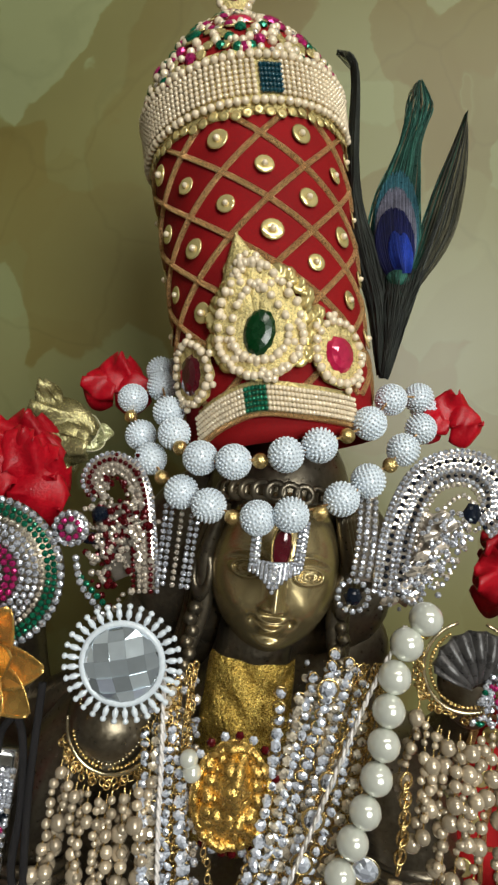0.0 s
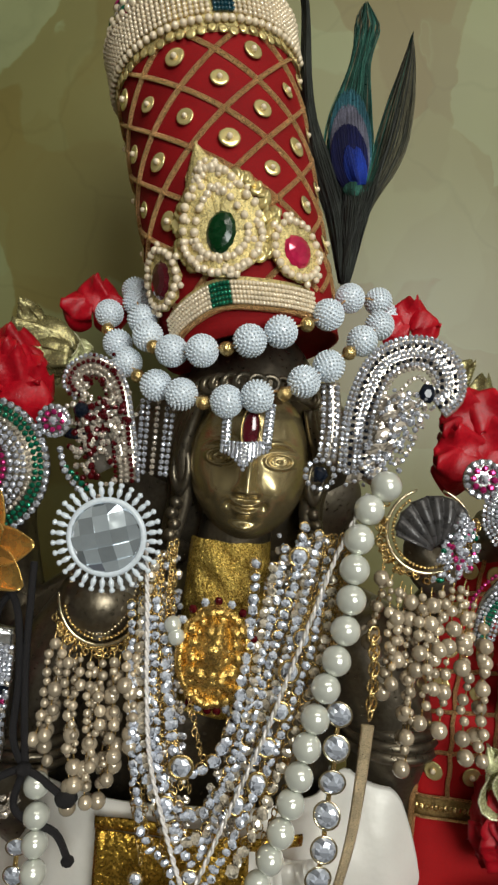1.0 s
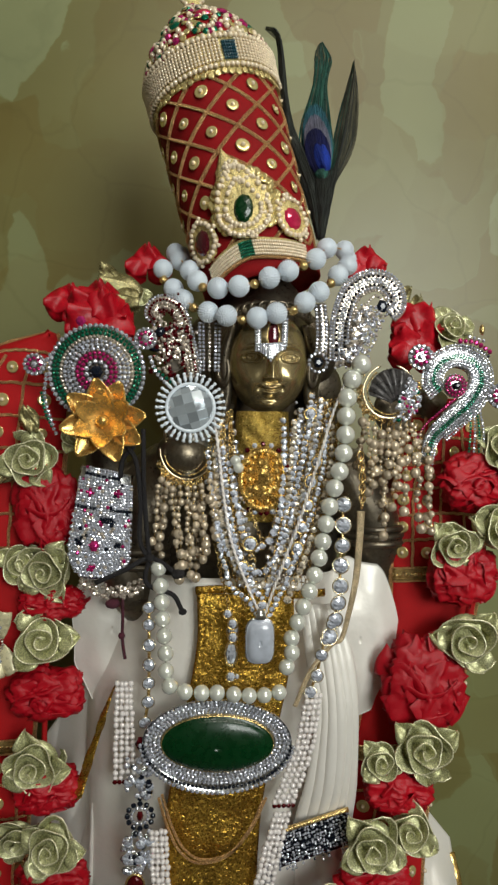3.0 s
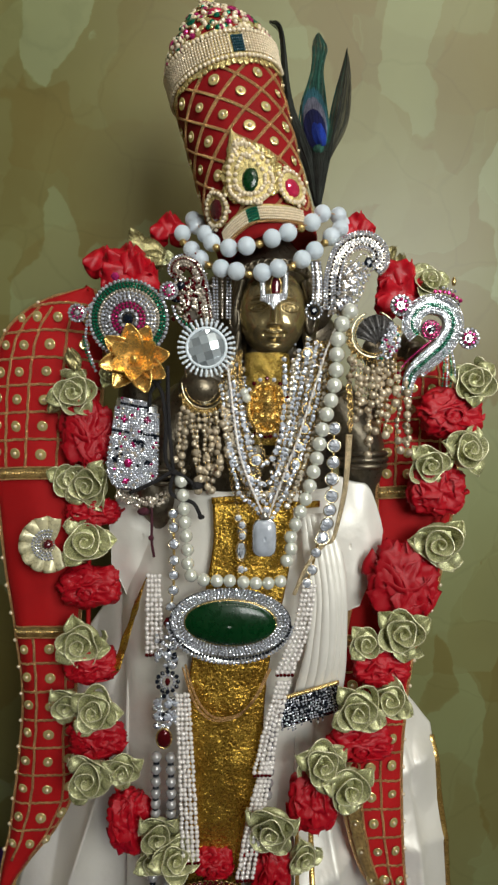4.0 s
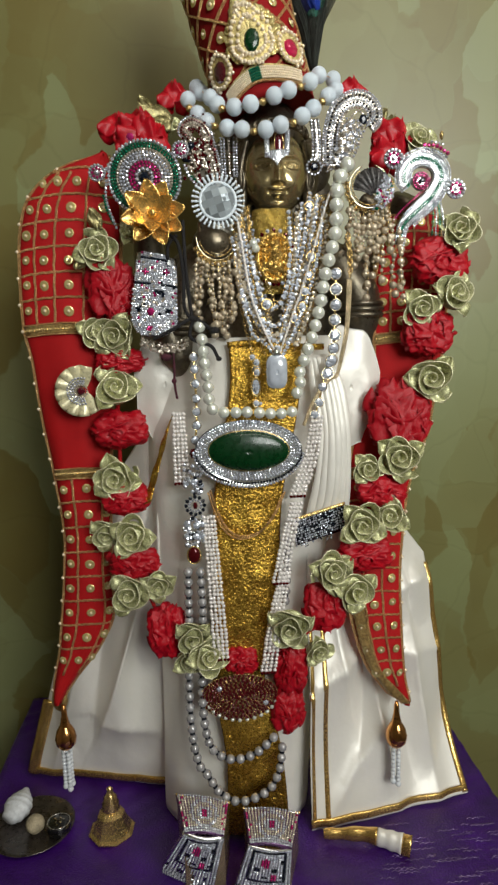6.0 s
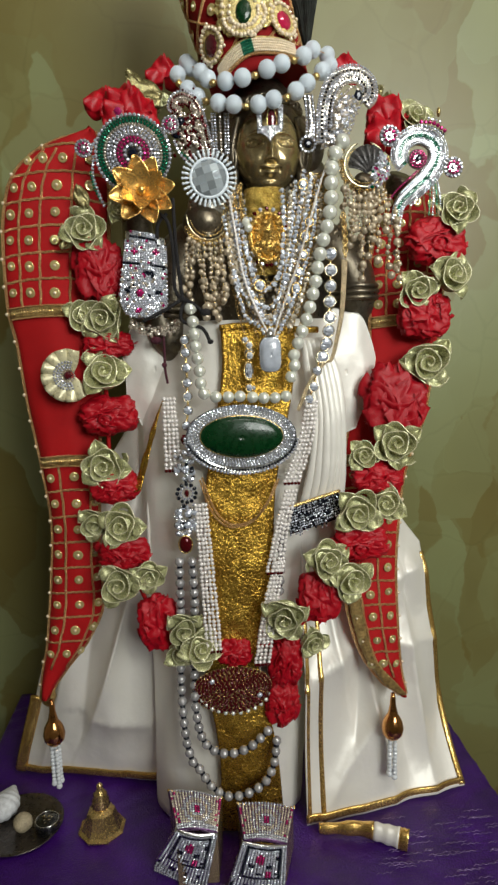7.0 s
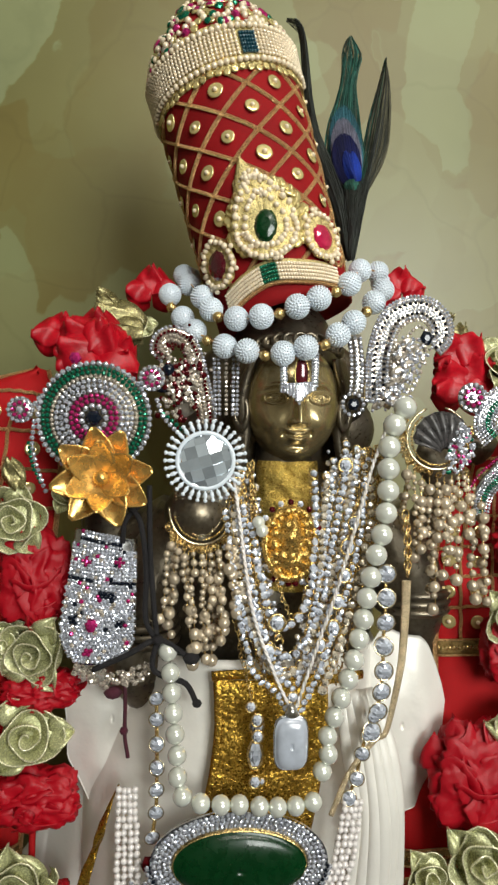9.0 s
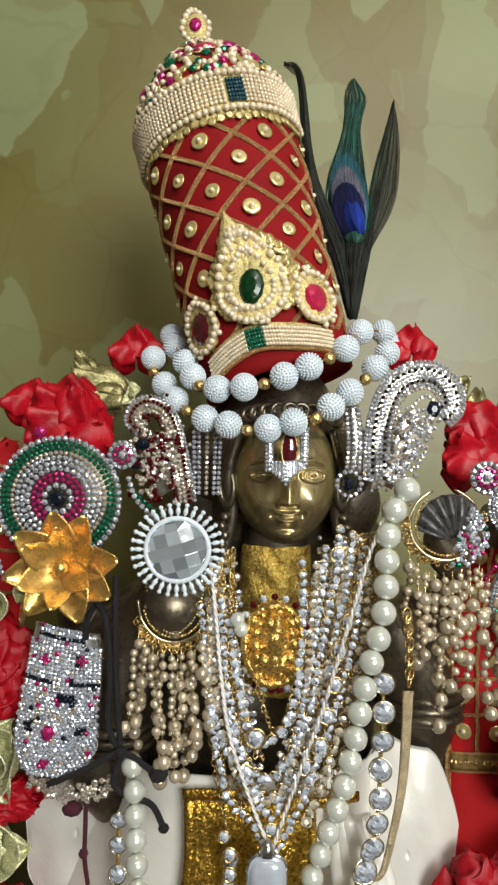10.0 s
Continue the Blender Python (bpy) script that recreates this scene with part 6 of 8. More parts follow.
part("medal_plate", sheet(Heap(), medal_skin, 120, 60, 0.0015), material("embossed_gold", (0.78, 0.5, 0.14), 0.27, 0.92, 0.15, 700, 60, 0.3, 900), medal)
for i in range(9):
    a = math.pi * (0.06 + 0.88 * i / 8)
    piece("cut_stone", CUT[(RED_STONE if i % 2 == 0 else CUT_STONE).name], at(MEDAL + Vector((0.0185 * math.cos(a), -0.001, 0.006 + 0.0205 * math.sin(a))), 0.0022, jitter()), medal)
for i in range(6):
    piece("cut_stone", CUT[(RED_STONE if i % 3 != 1 else CUT_STONE).name], at(Vector((0.0041, 0.279, 1.3584)).lerp(Vector((0.0263, 0.279, 1.3586)), i / 5) + Vector((0, 0, -0.003 * math.sin(math.pi * i / 5))), 0.0023, jitter()), medal)
for p in ((-0.0067, 0.277, 1.395), (-0.0045, 0.276, 1.3899)):
    piece("champagne_pearl", PEARL_MESH, Matrix.LocRotScale(p, None, (0.0042, 0.0042, 0.0042)), medal)


def necklace(lbl, strands, mat, r, chain=True, name="stone_necklace"):
    """A necklace of stones in gold cups: each stone row a part, with its chain."""
    t = thing(name, strands[0][len(strands[0]) // 2], lbl, "necklace", "stone necklaces")
    for pts in strands:
        c = Heap()
        for q in spline([Vector(p) + Vector((0, -0.0012, 0)) for p in pts], step=2 * r * 0.98):
            q = q + Vector((random.gauss(0, 0.0005), random.gauss(0, 0.0006), random.gauss(0, 0.0004)))
            piece("cut_stone", CUT[mat.name], at(q, (r * random.uniform(0.8, 1.2), r * random.uniform(0.9, 1.3), r), jitter(0.65), random.random() * 3), t)
        if chain:
            for q in spline(pts, step=2 * r * 1.12):
                c.add(ring(1, 0.2, 10, 5), at(q + Vector((0, 0.0008, 0)), r * 1.0, jitter(0.25)))
            part("cup_chain", c, GOLD, t)
    return t


necklace("short necklace of pale blue-white stones round the gold medal", (
    [(0.0297, 0.287, 1.4252), (0.0301, 0.281, 1.4024), (0.0287, 0.276, 1.3816), (0.0269, 0.273, 1.3607), (0.0211, 0.27, 1.3409), (0.0097, 0.268, 1.331), (0.0011, 0.269, 1.3351), (-0.0041, 0.273, 1.3543), (-0.0075, 0.277, 1.3715), (-0.0108, 0.282, 1.3921)],), CUT_STONE, 0.0028)
necklace("double row necklace of clear stones on the chest", (
    [(0.0524, 0.292, 1.4445), (0.049, 0.285, 1.421), (0.0431, 0.279, 1.3951), (0.0381, 0.274, 1.3698), (0.0317, 0.269, 1.3438), (0.0211, 0.266, 1.3223), (0.0104, 0.264, 1.3141), (-0.0018, 0.266, 1.3236), (-0.0114, 0.271, 1.3458), (-0.0167, 0.277, 1.3745), (-0.0196, 0.283, 1.4013)],
    [(0.0598, 0.292, 1.4413), (0.0556, 0.285, 1.4179), (0.0494, 0.278, 1.3907), (0.0437, 0.273, 1.364), (0.0354, 0.268, 1.3351), (0.0241, 0.264, 1.3127), (0.0129, 0.262, 1.3047), (-0.0032, 0.264, 1.3141), (-0.0148, 0.269, 1.3359), (-0.0216, 0.274, 1.3599), (-0.0254, 0.28, 1.3798)]), CUT_STONE, 0.0024)
necklace("long necklace of clear stones falling to the waist", (
    [(0.0651, 0.288, 1.4337), (0.06, 0.279, 1.3968), (0.0502, 0.27, 1.3589), (0.0389, 0.263, 1.3283), (0.0265, 0.256, 1.3021), (0.0138, 0.252, 1.284), (0.0015, 0.256, 1.2961), (-0.0106, 0.262, 1.3076), (-0.0192, 0.269, 1.3404), (-0.0238, 0.276, 1.3717), (-0.0279, 0.283, 1.4012)],
    [(0.0439, 0.289, 1.4333), (0.0386, 0.281, 1.3961), (0.0334, 0.274, 1.3666), (0.0256, 0.268, 1.335), (0.0149, 0.258, 1.298), (0.0013, 0.262, 1.3136), (-0.0076, 0.269, 1.3405), (-0.0132, 0.276, 1.3718), (-0.0158, 0.283, 1.4045)]), CUT_STONE, 0.0021)
necklace("necklace of champagne stones in gold cups", (
    [(0.0556, 0.29, 1.4333), (0.0515, 0.282, 1.4024), (0.0414, 0.275, 1.3664), (0.0286, 0.267, 1.3325), (0.0179, 0.262, 1.3092), (0.0044, 0.261, 1.3052), (-0.0079, 0.266, 1.3236), (-0.0158, 0.272, 1.3515), (-0.0211, 0.279, 1.3864), (-0.0194, 0.287, 1.4197)],
    [(0.0679, 0.285, 1.4213), (0.0636, 0.277, 1.3848), (0.0532, 0.269, 1.3501), (0.0419, 0.262, 1.3198), (0.031, 0.256, 1.2962)],
    [(0.0389, 0.287, 1.4237), (0.0354, 0.28, 1.39), (0.0319, 0.273, 1.3577)]), CUT_WARM, 0.0027)
# drops in the long necklace
drops = thing("stone_drop_chain", (0.0019, 0.25, 1.2651), "row of large clear drops in gold cups over the waist", "necklace", "stone necklaces")
for p, rx, rz in (((-0.0085, 0.255, 1.2792), 0.0032, 0.0036), ((-0.0083, 0.254, 1.2697), 0.0032, 0.0036), ((-0.0079, 0.262, 1.2722), 0.004, 0.005), ((-0.0088, 0.262, 1.2548), 0.0042, 0.0082), ((-0.0089, 0.261, 1.2383), 0.0032, 0.0036), ((-0.0117, 0.262, 1.2843), 0.003, 0.003), ((-0.0048, 0.262, 1.2381), 0.002, 0.002),
                  ((0.0126, 0.254, 1.2929), 0.0036, 0.003), ((0.0465, 0.267, 1.363), 0.004, 0.004), ((0.0492, 0.27, 1.3804), 0.0042, 0.0048), ((0.0503, 0.284, 1.4308), 0.0042, 0.0042), ((0.0542, 0.275, 1.3946), 0.0036, 0.004), ((0.0419, 0.265, 1.347), 0.004, 0.004), ((0.0387, 0.262, 1.3317), 0.004, 0.0048), ((0.004, 0.264, 1.3351), 0.0048, 0.0048), ((-0.0012, 0.262, 1.3181), 0.004, 0.004), ((0.0307, 0.262, 1.3212), 0.0036, 0.0042)):
    s = piece("drop_stone", Heap().add(GEM, at((0, 0, 0), (rx, rz, 0.0024))).mesh("drop_stone", CUT_STONE, False), Matrix.Translation(p), drops)
    part("cup", Heap().add(ring(1, 0.16, 20, 6), at((0, 0, 0), (rx * 1.08, rz * 1.08, 0.003))), GOLD, s)
# gold chain mesh under the stones
mesh_chain = thing("gold_chain_bib", (0.0138, 0.265, 1.2971), "tangle of fine gold chains across the chest", "chain necklace")
for k in range(26):
    side = 1 if k % 2 else -1
    a = random.uniform(0, 1)
    top = Vector((0.0493, 0.292, 1.4362)).lerp(Vector((0.078, 0.288, 1.4437)), a) if side > 0 else Vector((-0.0093, 0.29, 1.4323)).lerp(Vector((-0.029, 0.289, 1.4095)), a)
    low = Vector((0.014, 0.27, 1.3066)) + Vector((side * random.uniform(0, 0.03), 0, random.uniform(-0.02, 0.035)))
    mid = top.lerp(low, 0.5) + Vector((side * random.uniform(0.0, 0.008), -0.002, -0.004))
    h = Heap()
    for i, q in enumerate(spline([top, mid, low], step=0.0028)):
        h.add(ring(1, 0.26, 8, 4), at(q + Vector((random.gauss(0, 0.0005), random.gauss(0, 0.0007), 0)), (0.0012, 0.002, 0.0014), (1 if i % 2 else 0.1, -0.6, random.uniform(-0.3, 0.3))))
    part("fine_chain", h, GOLD, mesh_chain)
glints, clear_glints = Heap(), Heap()
for k in range(900):
    side = 1 if k % 2 else -1
    v = random.random()
    if side > 0:
        p = Vector((0.052, 0.289, 1.4399)).lerp(Vector((0.0197, 0.264, 1.3037)), v) + Vector((random.uniform(-0.012, 0.024) * (1 - 0.5 * v), random.uniform(-0.001, 0.003), 0))
    else:
        p = Vector((-0.0147, 0.289, 1.4259)).lerp(Vector((0.0061, 0.264, 1.3036)), v) + Vector((random.uniform(-0.016, 0.006) * (1 - 0.4 * v), random.uniform(-0.001, 0.003), 0))
    (glints if k % 3 else clear_glints).add(GEM, at(p + Vector((0, 0.0015, 0)), random.uniform(0.001, 0.0024), jitter(0.6), random.random()))
part("stone_scatter", glints, WARM_STONE, mesh_chain, smooth=False, kind="stuff")
part("clear_stone_scatter", clear_glints, STONE, mesh_chain, smooth=False, kind="stuff")
# silver braided cord
braid = thing("silver_braid", (0.0125, 0.25, 1.2881), "thin braided silver-white cord in a long loop", "cord necklace")
for pts in ([(0.0799, 0.281, 1.4644), (0.0673, 0.276, 1.4354), (0.0571, 0.27, 1.4052), (0.0483, 0.265, 1.3789), (0.0397, 0.261, 1.3531), (0.0276, 0.256, 1.3226), (0.0137, 0.2505, 1.2863)],
            [(-0.0235, 0.285, 1.4312), (-0.0187, 0.276, 1.3966), (-0.0148, 0.268, 1.3652), (-0.0097, 0.262, 1.3374), (0.0013, 0.256, 1.3078), (0.0114, 0.2505, 1.2863)]):
    path = spline(pts, step=0.0012)
    for ph in (0, math.pi):
        h = Heap()
        tube(h, [p + Vector((0.0006 * math.cos(i * 0.9 + ph), 0.0006 * math.sin(i * 0.9 + ph), 0)) for i, p in enumerate(path)], 0.0007, 5)
        part("braid_strand", h, material("braided_silver_thread", (0.7, 0.66, 0.6), 0.4, 0.4, 0.2, 2000, 200) if ph == 0 and pts[0][0] > 0 else WHITE_SEED, braid)
# moonstone pendant
MOON_C = Vector((0.0103, 0.244, 1.2703))
moon = thing("moonstone_pendant", MOON_C - Vector((0, 0, 0.016)), "oblong milky moonstone pendant in a silver frame", "pendant")


def cushion(c, rx, rz, depth, seg=40, power=4.0):
    h = Heap()

    def skin(u, v):
        a = 2 * math.pi * u
        cx, cz = math.cos(a), math.sin(a)
        k = (abs(cx) ** power + abs(cz) ** power) ** (-1 / power)
        return c.x + rx * cx * k * v, c.y - depth * math.sqrt(max(0, 1 - v ** 3)), c.z + rz * cz * k * v
    return sheet(h, skin, seg, 10, 0.001)


part("moonstone", cushion(MOON_C, 0.0088, 0.0148, 0.0042), MOON, moon, "milky blue-white stone")
fr = Heap()
tube(fr, [MOON_C + Vector((0.0094 * math.copysign(abs(math.cos(a)) ** 0.5, math.cos(a)), 0.0008, 0.0155 * math.copysign(abs(math.sin(a)) ** 0.5, math.sin(a)))) for a in np.linspace(0, 2 * math.pi, 49)], 0.001, 6)
part("frame", fr, SILVER, moon)
part("bail", Heap().add(lathe([(0.001, 0), (0.0045, 0.001), (0.003, 0.005), (0.0012, 0.008)], 12), Matrix.Translation(MOON_C + Vector((0, 0, 0.0155)))), SILVER, moon)

# ---- long pearl string ----
pearls = thing("pearl_necklace", (-0.0101, 0.262, 1.2277), "long string of large cream pearls looping to the waist", "necklace")
string_of("pearl", PEARL_MESH, [(0.0882, 0.281, 1.4687), (0.0787, 0.278, 1.4528), (0.0757, 0.274, 1.4343), (0.0742, 0.27, 1.4101), (0.0707, 0.267, 1.3923), (0.0648, 0.264, 1.3733), (0.0604, 0.262, 1.3559), (0.0564, 0.26, 1.3357), (0.0497, 0.257, 1.3104), (0.0414, 0.255, 1.288), (0.0337, 0.254, 1.2668), (0.0354, 0.252, 1.263), (0.0291, 0.252, 1.2438)], 0.0076, pearls, 0.97, 0.0058)
string_of("pearl", PEARL_MESH, [(0.0255, 0.252, 1.23), (0.0111, 0.25, 1.2288), (-0.0052, 0.249, 1.2302), (-0.0214, 0.25, 1.2316), (-0.0387, 0.252, 1.2312), (-0.0539, 0.256, 1.2358), (-0.0563, 0.262, 1.2556), (-0.0593, 0.268, 1.2824), (-0.0611, 0.272, 1.3041), (-0.0641, 0.276, 1.3231)], 0.0056, pearls, 1.0, 0.0062)

# ---- large kundan stones beside the pearls ----
KUNDAN_STONE = Heap().add(cut_gem(10), Matrix()).mesh("set_stone", CUT_STONE, False)
KUNDAN_CUP = Heap().add(ring(1.05, 0.09, 22, 6), Matrix()).mesh("cup", PALE_GOLD)
for spots, lbl in (
    (((0.0735, 0.268, 1.3636), (0.0735, 0.267, 1.3485), (0.0729, 0.266, 1.3333), (0.0716, 0.265, 1.3188), (0.0716, 0.264, 1.3036), (0.07, 0.263, 1.2909), (0.0677, 0.262, 1.2789), (0.0641, 0.262, 1.2666), (0.0656, 0.262, 1.2762), (0.0618, 0.262, 1.2649), (0.058, 0.262, 1.2528), (0.0549, 0.262, 1.2373), (0.0502, 0.262, 1.2251)), "chain of large clear stones in gold cups beside the pearls"),
    (((-0.0695, 0.274, 1.2857), (-0.0693, 0.272, 1.2736), (-0.0689, 0.27, 1.2592), (-0.0688, 0.27, 1.2445), (-0.0688, 0.269, 1.2311), (-0.0691, 0.268, 1.2176), (-0.0712, 0.267, 1.2028)), "chain of clear stones in gold cups over the drape")):
    k = thing("kundan_chain", spots[-1], lbl, "chain", "set stone chains")
    for i, p in enumerate(spots):
        r = 0.0056 if i < 8 and len(spots) > 8 else 0.0044
        s = piece("set_stone", KUNDAN_STONE, at(p, (r, r, r * 0.6), jitter(0.25)), k)
        piece("cup", KUNDAN_CUP, Matrix(), s)
    h = Heap()
    tube(h, spline([Vector(p) + Vector((0, 0.002, 0)) for p in spots], step=0.004), 0.0012, 6)
    part("link_wire", h, GOLD, k)

# ---- flat gold chain ----
flat = thing("flat_gold_chain", (0.0414, 0.27, 1.2107), "flat woven gold chain hanging from the shoulder", "chain")
h = Heap()
for i, q in enumerate(spline([(0.0875, 0.275, 1.3997), (0.0889, 0.274, 1.3832), (0.0889, 0.273, 1.3639)], step=0.0042)):
    h.add(ring(1, 0.2, 14, 6), at(q, (0.0026, 0.0036, 0.003), (1 if i % 2 else 0.15, -0.7, 0)))
part("link_chain", h, GOLD, flat)
h = Heap()
tube(h, spline([(0.0879, 0.272, 1.3584), (0.0866, 0.27, 1.3339), (0.0841, 0.268, 1.3078), (0.0791, 0.266, 1.2841), (0.0734, 0.265, 1.2638), (0.0658, 0.263, 1.2603), (0.0506, 0.263, 1.2411), (0.039, 0.263, 1.2142)], step=0.002), lambda k: 0.0032 - 0.0014 * min(1, k * 1.6), 8, 0.4)
part("woven_band", h, material("woven_champagne_gold_mesh", (0.84, 0.67, 0.42), 0.34, 0.7, 0.2, 1800, 120, 0.7, 1500), flat)
loop = thing("thin_gold_loop", (-0.0306, 0.262, 1.0983), "thin double gold chain loop below the belt", "chain")
for d in (0, 0.0024):
    h = Heap()
    tube(h, spline([Vector(p) + Vector((d, 0, d)) for p in ((-0.0603, 0.262, 1.149), (-0.0537, 0.262, 1.1269), (-0.0443, 0.262, 1.1082), (-0.0306, 0.262, 1.099), (-0.0101, 0.262, 1.1032), (0.0056, 0.262, 1.1212), (0.0162, 0.262, 1.1441))], step=0.002), 0.0011, 6)
    part("chain_strand", h, GOLD_THREAD, loop)

# ---- belt buckle ----
BELT = Vector((-0.0179, 0.256, 1.1919))
belt = thing("oval_belt_buckle", BELT - Vector((0, 0, 0.03)), "large oval dark green stone buckle ringed with clear stones", "belt buckle")
TILT_B = -0.03
dome = Heap()
sheet(dome, lambda u, v: BELT + Vector((0.0395 * v * math.cos(2 * math.pi * u), -0.0065 * math.sqrt(max(0, 1 - v * v)) - 0.001, 0.0195 * v * math.sin(2 * math.pi * u) + TILT_B * 0.0395 * v * math.cos(2 * math.pi * u))), 64, 14, 0.001)
part("green_stone", dome, EMERALD, belt, "smooth dark green oval stone")
back = Heap()
sheet(back, lambda u, v: BELT + Vector((0.054 * v * math.cos(2 * math.pi * u), 0.004 - 0.003 * (1 - v), (0.0305 + 0.007 * max(0, -math.sin(2 * math.pi * u))) * v * math.sin(2 * math.pi * u) + TILT_B * 0.05 * v * math.cos(2 * math.pi * u))), 64, 6, 0.003)
part("backing", back, SILVER, belt)
rim = Heap()
tube(rim, circle(BELT, 0.0402, 0.0202, n=60, dy=-0.001, tilt=TILT_B), 0.0008, 6)
part("rim", rim, GOLD, belt)
for rx, rz, s in ((0.0428, 0.0228, 0.0014), (0.0456, 0.0252, 0.0015), (0.0485, 0.0276, 0.0015), (0.0514, 0.0298, 0.0016)):
    h = Heap()
    stones(h, circle(BELT, rx, rz, n=48, dy=0.0003, tilt=TILT_B), s, gap=1.0, tilt=0.3)
    part("stone_ring", h, STONE, belt, smooth=False)
for rx, rz, s, m in ((0.0545, 0.0335, 0.0015, DARK_STONE), (0.0555, 0.0372, 0.0018, STONE)):
    h = Heap()
    stones(h, circle(BELT, rx, rz, math.pi * 1.02, math.pi * 1.97, n=40, dy=0.0005, tilt=TILT_B), s, gap=1.0, tilt=0.3)
    part("stone_ring", h, m, belt, smooth=False)
part("side_stone", Heap().add(GEM, at((-0.0728, 0.262, 1.1899), (0.005, 0.0058, 0.004))), RED_STONE, belt, "round red stone", smooth=False)

# ---- pearl tassel strings and the garnet brooch ----
tass = thing("pearl_tassel_string", (-0.0311, 0.262, 0.9462), "bundles of white seed pearl strings holding a garnet brooch", "pearl string")
SPACER = Heap().add(GEM, Matrix()).mesh("spacer_stone", RED_STONE, False)
WHITE_PEARL_MESH = Heap().add(sphere(10, 7), Matrix()).mesh("seed_pearl", WHITE_SEED)
for a, b, c, n in (((-0.0601, 0.262, 1.1231), (-0.0568, 0.259, 1.0615), (-0.0523, 0.256, 0.9717), 4), ((0.0169, 0.258, 1.0603), (0.007, 0.256, 1.0158), (-0.0031, 0.254, 0.9548), 4), ((0.0304, 0.262, 1.1332), (0.0208, 0.26, 1.0956), (0.0118, 0.258, 1.0515), 4), ((0.0527, 0.262, 1.2225), (0.0459, 0.261, 1.1839), (0.0314, 0.261, 1.1436), 4), ((-0.0874, 0.275, 1.2286), (-0.0868, 0.272, 1.1977), (-0.086, 0.27, 1.16), 4)):
    for k in range(n):
        o = (k - (n - 1) / 2)
        line = spline([Vector(a) + Vector((o * 0.0033, 0, 0)), Vector(b) + Vector((o * 0.0038, 0, 0)), Vector(c) + Vector((o * 0.0046, 0, 0))], step=0.0043)
        strand = part("seed_pearl_strand", tube(Heap(), line, 0.0004, 5), WHITE_SEED, tass)
        for q in line:
            piece("seed_pearl", WHITE_PEARL_MESH, Matrix.LocRotScale(q + Vector((random.gauss(0, 0.0003), random.gauss(0, 0.0004), random.gauss(0, 0.0002))), None, (0.0021 * random.uniform(0.9, 1.08),) * 3), strand)
    for q in (c,):
        for k in range(5):
            piece("spacer_stone", SPACER, at(Vector(q) + Vector(((k - 2) * 0.0034, -0.0015, -0.002)), 0.0019), tass)
GARN = Vector((-0.0346, 0.2575, 0.9216))
garnet = thing("garnet_brooch", GARN - Vector((0, 0, 0.03)), "oval brooch of dark garnets in gold with a pearl fringe", "brooch")
gh, gb = Heap(), Heap()
AX, AZ = 0.039, 0.031
for ringn in range(1, 11):
    k = ringn / 10
    n = max(6, int(2 * math.pi * 0.036 * k / 0.0046))
    for i in range(n):
        a = 2 * math.pi * i / n + 0.4 * ringn
        p = GARN + Vector((AX * k * math.cos(a), -0.004 * (1 - k * k), 0.006 + (AZ * 0.92 if math.sin(a) < 0 else AZ * 0.66) * k * math.sin(a)))
        gh.add(GEM, at(p, random.uniform(0.0016, 0.0024), jitter(0.35), random.random()))
        gb.add(ring(1, 0.14, 10, 5), at(p + Vector((0, 0.0001, 0)), 0.0023))
part("brooch_plate", sheet(Heap(), lambda u, v: GARN + Vector((AX * v * math.cos(2 * math.pi * u), 0.002 - 0.003 * (1 - v * v), 0.006 + (AZ * 0.92 if math.sin(2 * math.pi * u) < 0 else AZ * 0.66) * v * math.sin(2 * math.pi * u))), 48, 8, 0.0012), DARK_BRASS, garnet)
part("garnet_paving", gh, RED_STONE, garnet, smooth=False, kind="stuff")
part("gold_setting", gb, GOLD, garnet, kind="stuff")
for p in ((-0.0556, 0.255, 0.9361), (-0.0065, 0.255, 0.9175)):
    piece("clear_stone", KUNDAN_STONE, at(p, (0.003, 0.003, 0.002)), garnet)
for i in range(13):
    a = math.pi * (1.1 + 0.75 * i / 12)
    piece("seed_pearl", PEARL_MESH, Matrix.LocRotScale(GARN + Vector((AX * 1.04 * math.cos(a) + 0.003, 0, 0.0105 + AZ * 1.12 * math.sin(a))), None, (0.0023,) * 3), garnet)

